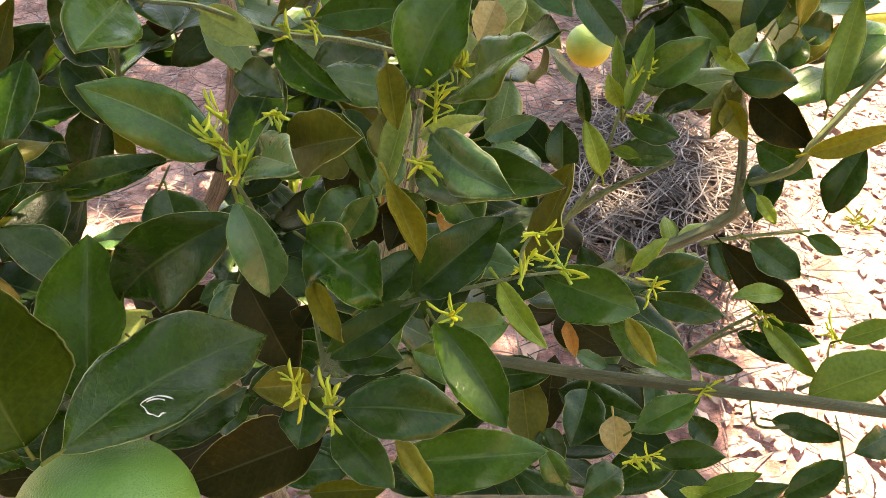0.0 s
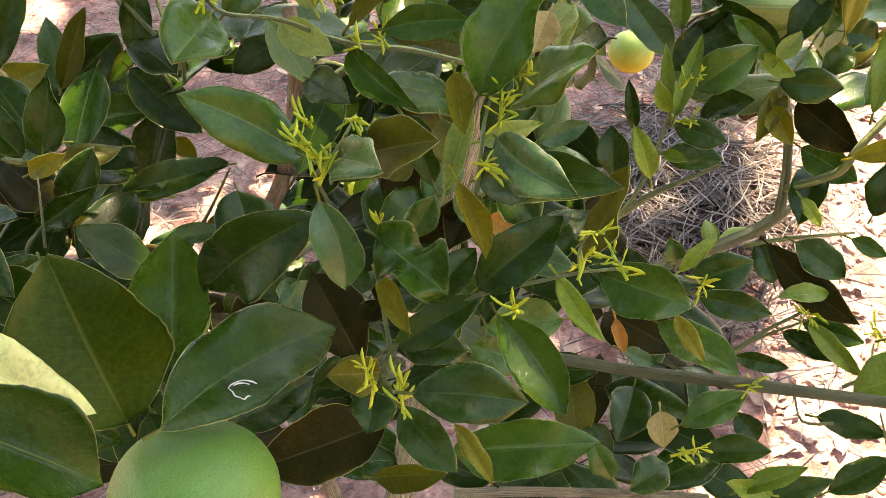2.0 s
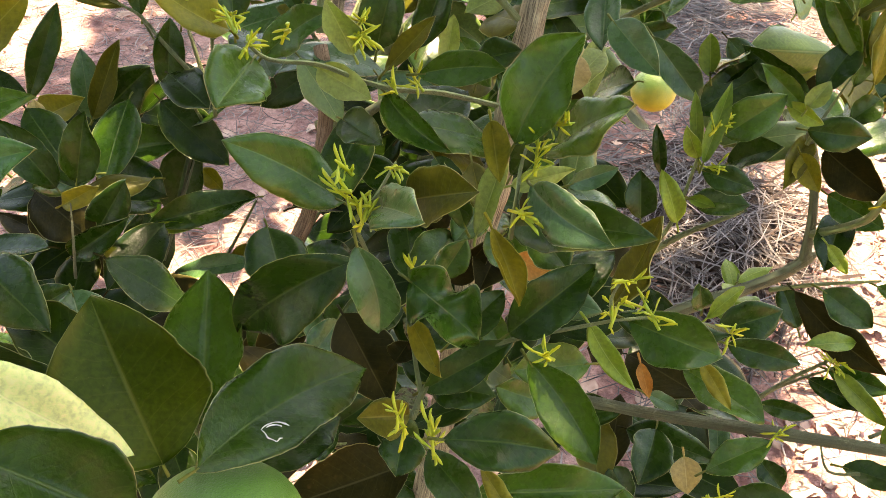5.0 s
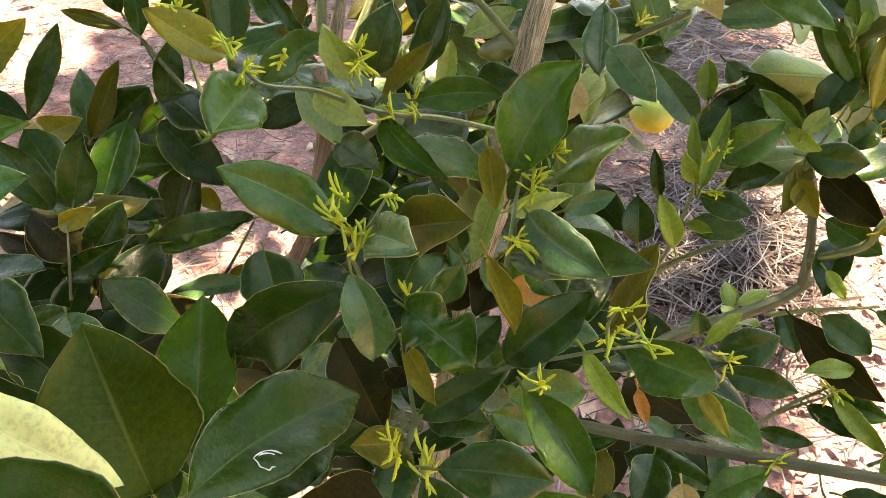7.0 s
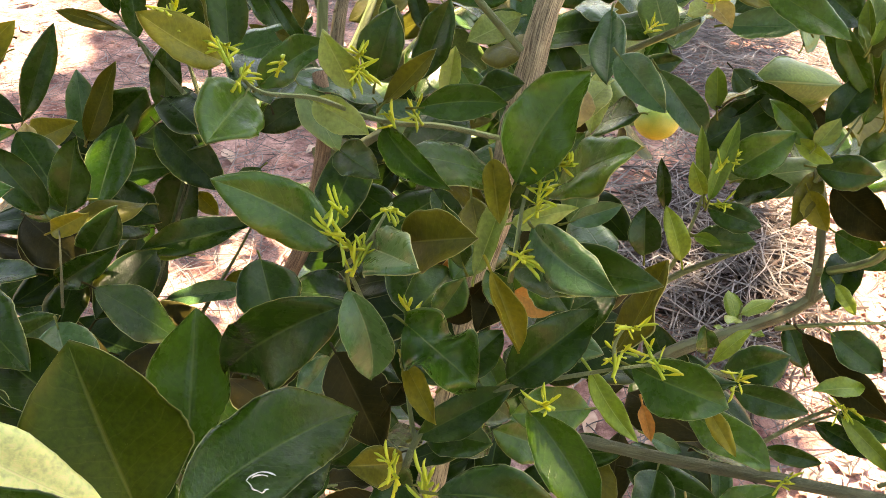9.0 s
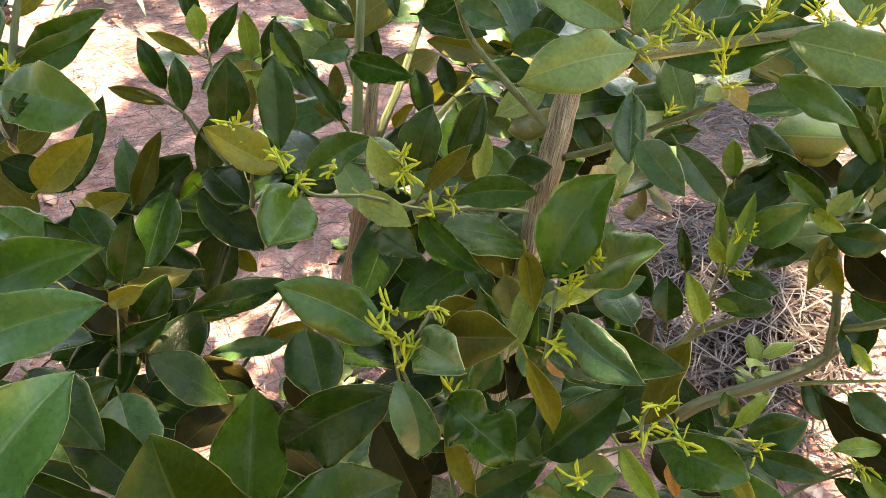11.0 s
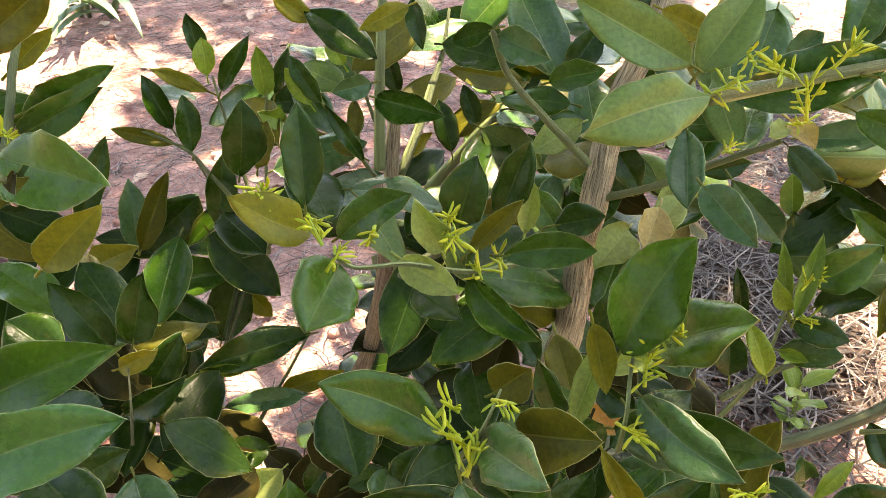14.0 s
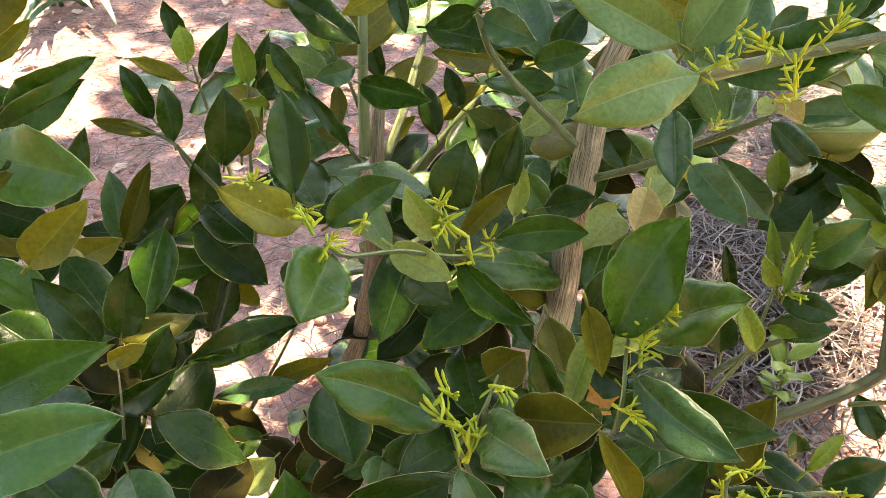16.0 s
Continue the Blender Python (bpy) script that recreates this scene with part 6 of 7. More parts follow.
inner_leaf("deep", (-0.135, 0.627, 0.261), (-0.072, 0.659, 0.296), 0.042, -3)
inner_leaf("grey", (-0.057, 0.970, 0.427), (-0.098, 0.920, 0.416), 0.034, -12)
inner_leaf("deep", (-0.169, 0.863, 0.365), (-0.136, 0.930, 0.374), 0.036, 31)
inner_leaf("mid", (-0.064, 0.903, 0.574), (-0.108, 0.854, 0.528), 0.041, -36)
inner_leaf("dark", (-0.540, 0.752, 0.509), (-0.522, 0.799, 0.532), 0.027, 18)
inner_leaf("deep", (-0.248, 0.476, 0.233), (-0.196, 0.463, 0.251), 0.028, 55)
inner_leaf("grey", (0.161, 0.965, 0.500), (0.129, 0.919, 0.466), 0.030, 2)
inner_leaf("deep", (0.067, 0.837, 0.285), (0.030, 0.904, 0.271), 0.037, -35)
inner_leaf("mid", (-0.027, 0.969, 0.514), (0.022, 0.934, 0.519), 0.033, 32)
inner_leaf("deep", (-0.174, 0.497, 0.145), (-0.133, 0.466, 0.122), 0.031, 1)
inner_leaf("dark", (0.106, 0.756, 0.150), (0.042, 0.764, 0.167), 0.032, -24)
inner_leaf("deep", (0.028, 0.568, 0.197), (-0.017, 0.581, 0.160), 0.032, -23)
inner_leaf("brown", (0.084, 0.880, 0.352), (0.026, 0.894, 0.375), 0.032, -67)
inner_leaf("olive", (0.370, 0.876, 0.407), (0.307, 0.890, 0.364), 0.034, -53)
inner_leaf("dark", (-0.070, 0.479, 0.175), (-0.012, 0.507, 0.158), 0.034, 21)
inner_leaf("deep", (0.019, 0.560, 0.201), (-0.036, 0.512, 0.199), 0.031, -13)
inner_leaf("dark", (-0.208, 0.534, 0.167), (-0.219, 0.484, 0.139), 0.030, 22)
inner_leaf("deep", (0.064, 0.460, 0.213), (0.013, 0.490, 0.188), 0.033, -2)
inner_leaf("brown", (-0.169, 0.740, 0.307), (-0.131, 0.686, 0.303), 0.032, 35)
inner_leaf("deep", (0.219, 0.819, 0.128), (0.250, 0.774, 0.128), 0.024, 25)
inner_leaf("dark", (-0.301, 0.663, 0.306), (-0.317, 0.613, 0.331), 0.025, -34)
inner_leaf("mid", (0.279, 1.008, 0.460), (0.340, 1.015, 0.407), 0.034, 45)
inner_leaf("dark", (-0.094, 0.647, 0.435), (-0.110, 0.588, 0.380), 0.043, -4)
inner_leaf("mid", (-0.253, 0.817, 0.493), (-0.210, 0.788, 0.451), 0.031, 10)
inner_leaf("grey", (0.106, 0.852, 0.556), (0.109, 0.801, 0.517), 0.030, 32)
inner_leaf("olive", (-0.503, 0.657, 0.428), (-0.436, 0.650, 0.377), 0.043, 30)
inner_leaf("dark", (-0.239, 0.489, 0.385), (-0.187, 0.499, 0.338), 0.037, 16)
inner_leaf("mid", (0.298, 0.814, 0.487), (0.292, 0.747, 0.455), 0.041, 18)
inner_leaf("dark", (-0.159, 0.626, 0.467), (-0.206, 0.690, 0.476), 0.044, 5)
inner_leaf("blue", (-0.235, 0.703, 0.461), (-0.159, 0.720, 0.487), 0.041, 35)
inner_leaf("brown", (0.142, 0.566, 0.164), (0.144, 0.633, 0.191), 0.031, -12)
inner_leaf("deep", (0.208, 0.536, 0.194), (0.146, 0.555, 0.163), 0.031, -10)
inner_leaf("mid", (0.035, 0.755, 0.489), (-0.027, 0.727, 0.511), 0.040, -56)
inner_leaf("mid", (0.089, 0.864, 0.515), (0.016, 0.824, 0.502), 0.038, -62)
inner_leaf("deep", (-0.276, 0.731, 0.413), (-0.335, 0.708, 0.367), 0.043, -5)
inner_leaf("mid", (-0.282, 0.812, 0.480), (-0.344, 0.810, 0.441), 0.036, -37)
inner_leaf("brown", (0.314, 0.921, 0.359), (0.273, 0.979, 0.367), 0.038, -34)
inner_leaf("deep", (-0.183, 0.440, 0.203), (-0.158, 0.490, 0.165), 0.035, 34)
inner_leaf("dark", (0.189, 0.640, 0.234), (0.154, 0.701, 0.264), 0.038, -43)
inner_leaf("mid", (0.307, 0.758, 0.436), (0.277, 0.807, 0.389), 0.034, -44)
inner_leaf("dark", (0.140, 0.571, 0.109), (0.071, 0.541, 0.074), 0.041, -36)
inner_leaf("deep", (0.114, 0.745, 0.168), (0.071, 0.738, 0.130), 0.032, -38)
inner_leaf("grey", (0.074, 0.743, 0.495), (0.115, 0.812, 0.470), 0.042, 48)
inner_leaf("deep", (0.052, 0.670, 0.324), (0.114, 0.669, 0.306), 0.030, 15)
inner_leaf("dark", (0.187, 0.503, 0.180), (0.250, 0.539, 0.200), 0.039, 5)
inner_leaf("mid", (0.271, 0.822, 0.409), (0.292, 0.770, 0.417), 0.031, 34)
inner_leaf("dark", (0.057, 0.574, 0.335), (0.115, 0.632, 0.349), 0.043, 15)
inner_leaf("blue", (-0.034, 0.670, 0.440), (-0.091, 0.658, 0.460), 0.033, -35)
inner_leaf("dark", (-0.287, 0.885, 0.496), (-0.236, 0.864, 0.494), 0.026, -2)
inner_leaf("deep", (-0.369, 0.642, 0.319), (-0.448, 0.625, 0.307), 0.039, -18)
inner_leaf("dark", (-0.052, 0.608, 0.369), (-0.030, 0.547, 0.355), 0.035, 8)
inner_leaf("mid", (0.146, 0.813, 0.586), (0.123, 0.753, 0.533), 0.045, -25)
inner_leaf("blue", (-0.054, 0.808, 0.398), (0.022, 0.800, 0.415), 0.040, 40)
inner_leaf("brown", (-0.277, 0.678, 0.148), (-0.216, 0.671, 0.103), 0.041, 9)
inner_leaf("olive", (0.106, 0.731, 0.413), (0.097, 0.805, 0.385), 0.035, -69)
inner_leaf("mid", (-0.044, 0.580, 0.470), (0.023, 0.617, 0.441), 0.045, 17)
inner_leaf("deep", (0.024, 0.523, 0.265), (-0.024, 0.512, 0.240), 0.024, -18)
inner_leaf("dark", (-0.416, 0.715, 0.200), (-0.401, 0.780, 0.212), 0.028, 27)
inner_leaf("deep", (0.085, 0.742, 0.362), (0.040, 0.714, 0.320), 0.037, -26)
inner_leaf("brown", (-0.144, 0.603, 0.367), (-0.110, 0.663, 0.335), 0.035, 3)
inner_leaf("olive", (0.012, 0.753, 0.493), (-0.030, 0.809, 0.516), 0.036, -7)
inner_leaf("dark", (-0.309, 0.492, 0.172), (-0.246, 0.474, 0.141), 0.034, 6)
inner_leaf("mid", (0.038, 0.638, 0.406), (0.053, 0.702, 0.435), 0.038, -1)
inner_leaf("dark", (-0.048, 0.740, 0.517), (-0.006, 0.803, 0.481), 0.041, 18)
inner_leaf("blue", (-0.156, 0.748, 0.442), (-0.188, 0.677, 0.440), 0.036, -8)
inner_leaf("brown", (-0.159, 0.508, 0.300), (-0.100, 0.474, 0.303), 0.035, -12)
inner_leaf("olive", (-0.477, 0.754, 0.414), (-0.518, 0.705, 0.388), 0.037, -39)
inner_leaf("dark", (-0.126, 0.556, 0.352), (-0.072, 0.603, 0.316), 0.041, 12)
inner_leaf("deep", (-0.209, 0.460, 0.215), (-0.175, 0.508, 0.223), 0.032, 41)
inner_leaf("dark", (-0.056, 0.835, 0.348), (-0.027, 0.904, 0.317), 0.045, 26)
inner_leaf("blue", (-0.061, 0.777, 0.486), (-0.030, 0.840, 0.456), 0.040, 20)
inner_leaf("grey", (0.239, 0.819, 0.488), (0.253, 0.897, 0.506), 0.042, 49)
inner_leaf("deep", (-0.359, 0.598, 0.126), (-0.300, 0.643, 0.149), 0.035, 40)
inner_leaf("mid", (0.129, 0.840, 0.483), (0.104, 0.793, 0.457), 0.031, -23)
inner_leaf("deep", (0.188, 0.530, 0.145), (0.153, 0.577, 0.123), 0.033, -6)
inner_leaf("dark", (-0.204, 0.488, 0.194), (-0.247, 0.430, 0.222), 0.036, -0)
inner_leaf("blue", (-0.003, 0.899, 0.515), (-0.064, 0.882, 0.465), 0.035, -44)
inner_leaf("brown", (0.152, 0.746, 0.135), (0.118, 0.786, 0.095), 0.036, -54)
inner_leaf("deep", (-0.389, 0.787, 0.308), (-0.451, 0.743, 0.338), 0.038, -27)
inner_leaf("mid", (0.384, 0.790, 0.448), (0.329, 0.750, 0.408), 0.041, -14)
inner_leaf("dark", (-0.223, 0.719, 0.408), (-0.282, 0.704, 0.365), 0.032, -17)
inner_leaf("dark", (-0.156, 0.706, 0.114), (-0.212, 0.661, 0.096), 0.039, -26)
inner_leaf("deep", (-0.034, 0.546, 0.210), (-0.102, 0.512, 0.193), 0.035, -28)
inner_leaf("dark", (-0.400, 0.666, 0.475), (-0.475, 0.640, 0.488), 0.043, -46)
inner_leaf("olive", (-0.095, 0.644, 0.425), (-0.146, 0.673, 0.408), 0.033, -19)
inner_leaf("dark", (-0.011, 0.570, 0.277), (0.050, 0.590, 0.227), 0.043, 27)
inner_leaf("mid", (-0.172, 0.926, 0.539), (-0.151, 0.985, 0.487), 0.039, 63)
inner_leaf("dark", (0.015, 0.743, 0.375), (-0.043, 0.776, 0.405), 0.041, -26)
inner_leaf("mid", (-0.491, 0.729, 0.548), (-0.478, 0.678, 0.506), 0.031, -32)
inner_leaf("dark", (-0.522, 0.781, 0.454), (-0.570, 0.837, 0.445), 0.032, 15)
inner_leaf("deep", (-0.238, 0.701, 0.131), (-0.247, 0.772, 0.107), 0.035, -19)
inner_leaf("mid", (-0.023, 0.643, 0.407), (-0.079, 0.589, 0.380), 0.044, -19)
inner_leaf("dark", (0.044, 0.761, 0.617), (0.065, 0.723, 0.583), 0.027, 26)
inner_leaf("blue", (-0.158, 0.667, 0.473), (-0.086, 0.687, 0.456), 0.042, 8)
inner_leaf("brown", (-0.339, 0.560, 0.378), (-0.268, 0.521, 0.370), 0.041, 23)
inner_leaf("olive", (0.118, 0.867, 0.585), (0.128, 0.809, 0.540), 0.034, 20)
inner_leaf("mid", (-0.060, 0.911, 0.505), (-0.064, 0.846, 0.481), 0.037, -10)
inner_leaf("deep", (-0.214, 0.470, 0.233), (-0.190, 0.400, 0.220), 0.039, -33)
inner_leaf("deep", (-0.457, 0.593, 0.419), (-0.414, 0.598, 0.382), 0.025, 13)
inner_leaf("blue", (0.225, 0.780, 0.576), (0.168, 0.761, 0.530), 0.041, -34)
inner_leaf("dark", (-0.396, 0.535, 0.556), (-0.353, 0.602, 0.558), 0.043, 24)
inner_leaf("olive", (0.109, 0.959, 0.478), (0.078, 0.928, 0.439), 0.027, -56)
inner_leaf("deep", (-0.338, 0.875, 0.454), (-0.263, 0.843, 0.458), 0.035, 21)
inner_leaf("deep", (0.104, 0.878, 0.363), (0.149, 0.918, 0.310), 0.039, 23)
inner_leaf("dark", (0.017, 0.580, 0.350), (0.074, 0.602, 0.309), 0.035, 18)
inner_leaf("blue", (0.071, 0.719, 0.480), (-0.007, 0.730, 0.490), 0.042, -63)
inner_leaf("brown", (0.184, 0.515, 0.320), (0.134, 0.575, 0.295), 0.045, -27)
inner_leaf("deep", (-0.169, 0.507, 0.101), (-0.210, 0.471, 0.105), 0.026, -17)
inner_leaf("dark", (0.240, 0.672, 0.152), (0.248, 0.631, 0.116), 0.026, -1)
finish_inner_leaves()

# ---- flower buds ----
flower_spray((-0.018, 0.356, 0.559), 0.0079, 12, 3977, (0.26, -0.78, 0.57))
flower_spray((-0.021, 0.363, 0.569), 0.0060, 7, 2961, (0.27, -0.80, 0.54))
flower_spray((-0.002, 0.371, 0.567), 0.0061, 8, 1865, (0.21, -0.82, 0.54))
flower_spray((-0.010, 0.353, 0.553), 0.0070, 8, 2971, (0.24, -0.77, 0.59))
flower_spray((0.054, 0.421, 0.553), 0.0105, 14, 2868, (0.04, -0.85, 0.52))
flower_spray((0.063, 0.426, 0.567), 0.0088, 9, 3160, (0.02, -0.87, 0.49))
flower_spray((0.049, 0.399, 0.534), 0.0093, 11, 4157, (0.06, -0.81, 0.58))
flower_spray((0.001, 0.401, 0.489), 0.0062, 7, 1732, (0.17, -0.75, 0.64))
flower_spray((0.071, 0.371, 0.474), 0.0064, 8, 3174, (0.00, -0.71, 0.70))
flower_spray((0.101, 0.389, 0.490), 0.0069, 6, 4213, (-0.07, -0.75, 0.66))
flower_spray((0.104, 0.407, 0.497), 0.0076, 6, 4054, (-0.08, -0.77, 0.63))
flower_spray((0.117, 0.393, 0.492), 0.0096, 9, 5401, (-0.11, -0.75, 0.65))
flower_spray((0.170, 0.446, 0.441), 0.0068, 7, 2926, (-0.20, -0.74, 0.65))
flower_spray((0.010, 0.336, 0.450), 0.0068, 10, 2782, (0.15, -0.63, 0.77))
flower_spray((0.027, 0.325, 0.456), 0.0091, 14, 4318, (0.12, -0.62, 0.78))
flower_spray((-0.081, 0.414, 0.593), 0.0066, 10, 2724, (0.38, -0.83, 0.41))
flower_spray((-0.090, 0.419, 0.602), 0.0061, 7, 747, (0.40, -0.83, 0.39))
flower_spray((-0.072, 0.439, 0.590), 0.0059, 6, 1527, (0.34, -0.85, 0.40))
flower_spray((-0.037, 0.445, 0.590), 0.0070, 10, 2573, (0.27, -0.88, 0.40))
flower_spray((-0.029, 0.479, 0.549), 0.0054, 7, 1917, (0.22, -0.86, 0.45))
flower_spray((-0.020, 0.500, 0.541), 0.0051, 6, 1907, (0.19, -0.87, 0.45))
flower_spray((0.161, 0.589, 0.492), 0.0095, 12, 5253, (-0.15, -0.87, 0.46))
flower_spray((0.165, 0.587, 0.463), 0.0075, 8, 2821, (-0.16, -0.85, 0.50))
flower_spray((0.258, 0.516, 0.371), 0.0095, 9, 4325, (-0.31, -0.71, 0.64))
flower_spray((0.223, 0.470, 0.343), 0.0050, 6, 2914, (-0.26, -0.66, 0.71))
flower_spray((-0.115, 0.427, 0.612), 0.0073, 12, 3887, (0.36, -0.78, 0.51))
flower_spray((-0.096, 0.433, 0.598), 0.0065, 11, 4071, (0.30, -0.79, 0.54))
flower_spray((-0.040, 0.458, 0.592), 0.0067, 10, 5330, (0.15, -0.83, 0.54))
flower_spray((0.076, 0.511, 0.644), 0.0102, 14, 5185, (-0.14, -0.91, 0.38))
flower_spray((0.101, 0.525, 0.648), 0.0104, 14, 6514, (-0.20, -0.91, 0.36))
flower_spray((0.134, 0.550, 0.649), 0.0091, 12, 3787, (-0.26, -0.91, 0.33))
flower_spray((0.114, 0.520, 0.638), 0.0104, 12, 6436, (-0.23, -0.90, 0.38))
flower_spray((0.100, 0.609, 0.566), 0.0054, 6, 2809, (-0.15, -0.89, 0.44))
flower_spray((0.132, 0.596, 0.591), 0.0063, 8, 3943, (-0.22, -0.89, 0.40))
flower_spray((-0.221, 0.412, 0.638), 0.0052, 8, 1694, (0.60, -0.69, 0.41))
flower_spray((0.186, 0.431, 0.317), 0.0103, 12, 3754, (-0.17, -0.61, 0.77))
flower_spray((0.229, 0.484, 0.328), 0.0058, 6, 2898, (-0.24, -0.67, 0.71))
flower_spray((0.302, 0.510, 0.366), 0.0071, 9, 2974, (-0.35, -0.69, 0.63))
flower_spray((0.337, 0.617, 0.380), 0.0137, 12, 3930, (-0.36, -0.77, 0.53))
flower_spray((0.101, 0.412, 0.477), 0.0070, 4, 1706, (-0.02, -0.77, 0.64))
flower_spray((0.159, 0.530, 0.660), 0.0113, 12, 3801, (-0.21, -0.93, 0.30))
flower_spray((0.177, 0.532, 0.657), 0.0102, 10, 3946, (-0.25, -0.92, 0.30))
flower_spray((0.087, 0.525, 0.653), 0.0078, 8, 5177, (-0.16, -0.92, 0.35))

# ---- fruit ----
fruit("orange", GREEN_PEEL, (-0.059, 0.281, 0.415), 0.0383, (-0.25, 0.45, 0.85), "unripe green orange with pitted peel")
fruit("orange", TURNING_PEEL, (0.158, 1.079, 0.279), 0.0285, (-0.1, 0.2, 0.95), "orange turning from green to yellow")
scar_line([(-0.0454, 0.3052, 0.4656), (-0.0452, 0.3074, 0.4652), (-0.0442, 0.3100, 0.4642), (-0.0427, 0.3127, 0.4629), (-0.0408, 0.3146, 0.4613), (-0.0386, 0.3156, 0.4597), (-0.0363, 0.3158, 0.4581), (-0.0341, 0.3155, 0.4566), (-0.0322, 0.3156, 0.4553)])
scar_line([(-0.0451, 0.3052, 0.4654), (-0.0435, 0.3048, 0.4644), (-0.0419, 0.3035, 0.4634), (-0.0402, 0.3041, 0.4621), (-0.0383, 0.3045, 0.4608), (-0.0378, 0.3068, 0.4602), (-0.0362, 0.3079, 0.4590), (-0.0344, 0.3078, 0.4577), (-0.0330, 0.3085, 0.4567)])
scar_line([(-0.0442, 0.3078, 0.4645), (-0.0437, 0.3094, 0.4639), (-0.0426, 0.3110, 0.4630), (-0.0411, 0.3125, 0.4618), (-0.0394, 0.3133, 0.4605)])


# ---- unseen tall tree, added so its crown shades the leaves and the soil ----
shade_caster = tagged(new("shade_caster"), "unseen tall broad-leaved tree added to shade the citrus tree", "tree")

# openings put in the added crown so sun spots reach soil and leaves
GAPS = [(-0.36, 0.90, 0.075), (-0.35, 1.03, 0.07), (-0.32, 0.76, 0.07), (-0.50, 0.90, 0.045), (-0.14, 0.66, 0.06), (-0.31, 0.64, 0.045),
        (-0.57, 0.79, 0.05), (-0.45, 0.86, 0.04), (-0.17, 0.86, 0.045), (-0.80, 1.02, 0.075), (-0.22, 1.09, 0.028), (-0.26, 1.16, 0.02),
        (-0.62, 1.9, 0.05), (-0.45, 2.15, 0.06), (-0.10, 2.2, 0.06), (0.05, 0.62, 0.02), (0.22, 1.06, 0.02)]
gap_rng = random.Random(77)
GAPS += [(gap_rng.uniform(-0.8, 0.3), gap_rng.uniform(0.5, 1.7), gap_rng.uniform(0.008, 0.018)) for k in range(22)]
GAPS += [(gap_rng.uniform(-0.62, -0.05), gap_rng.uniform(0.36, 0.85), gap_rng.uniform(0.004, 0.011)) for k in range(26)]


def crown_place(rng):
    z = rng.uniform(3.7, 4.3)
    fx, fy = rng.uniform(-1.75, 0.95), rng.uniform(-1.35, 3.1)   # where its shadow falls
    edge = 0.015 * math.sin(fy * 17) + 0.01 * math.sin(fy * 41)
    rim = noise.noise(Vector((fx * 3, fy * 3, 8))) * 0.25
    near = ((fx + 0.4) / 1.25) ** 2 + ((fy + 0.4) / 0.85) ** 2 < 1 + rim and fy < 0.06 + edge
    far = ((fx + 0.55) / 1.05) ** 2 + ((fy - 2.45) / 0.55) ** 2 < 1 + rim and fy > 1.95 + edge
    middle = -0.99 + edge * 2 < fx < 0.355 + edge + 0.13 * min(1, max(0, (fy - 1.35) / 0.2)) and -0.2 < fy < 2.5
    if not (near or far or middle):
        return None
    if fy > 1.75 and noise.noise(Vector((fx * 5, fy * 5, 3))) > 0.30:
        return None
    for gx, gy, gr in GAPS:
        if (fx - gx) ** 2 + (fy - gy) ** 2 < (gr + 0.022) ** 2:
            return None
    return Vector((fx, fy, 0)) + sun_dir * (z / sun_dir.z)


def back_crown_place(rng):
    """Added crown side behind the path, cutting sky light: broad, higher, with open spots."""
    fx, fy = rng.uniform(-4.2, 0.9), rng.uniform(-3.8, 0.1)
    if ((fx + 1.7) / 2.3) ** 2 + ((fy + 0.1) / 3.4) ** 2 > 1 + 0.4 * noise.noise(Vector((fx, fy, 2))):
        return None
    if noise.noise(Vector((fx * 1.6, fy * 1.6, 5))) > 0.4:
        return None
    z = rng.uniform(3.6, 4.8) + 0.3 * fy
    return Vector((fx, fy, 0)) + sun_dir * (z / sun_dir.z)


def crown_leaves(count, seed, place, size):
    rng = random.Random(seed)
    verts, faces, fm, uvs = [], [], [], []
    for k in range(count):
        p = place(rng)
        if p is None:
            continue
        a = rng.uniform(0, 2 * math.pi)
        d = Vector((math.cos(a), math.sin(a), rng.uniform(-0.6, 0.4))).normalized() * rng.uniform(*size)
        v, f, m, u = leaf_geometry(p - d / 2, p + d / 2, d.length * 0.6, rng.uniform(-40, 40), 12, 0.04, 0, 0.001, k, 0, 4, 3)
        n = len(verts)
        verts += v
        uvs += u
        faces += [tuple(i + n for i in q) for q in f]
        fm += m
    ob = mesh_object("crown", verts, faces, [SKIN["dark"], UNDER], shade_caster, fm, uvs)
    return tagged(ob, "dense dark green leaves", kind="stuff")


crown_leaves(31000, 5, crown_place, (0.055, 0.075))
crown_leaves(12000, 6, back_crown_place, (0.08, 0.12))
v, f, u = tube([(-0.5, 4.9, -0.05), (-0.5, 4.8, 1.2), (-0.45, 4.3, 2.6), (-0.4, 3.6, 3.5), (-0.35, 3.0, 4.1)], [0.10, 0.085, 0.07, 0.045, 0.02], 12, 0.1)
mesh_object("trunk", v, f, [BARK], shade_caster, None, u)
for ex, ey in ((-0.9, 3.6), (0.2, 3.4), (-0.7, 2.6), (0.1, 2.5)):
    v, f, u = tube([(-0.45, 4.3, 2.6), ((ex - 0.45) / 2, (ey + 4.3) / 2, 3.4), (ex, ey, 4.0)], [0.045, 0.03, 0.012], 8, 0.1)
    mesh_object("limb", v, f, [BARK], shade_caster, None, u)


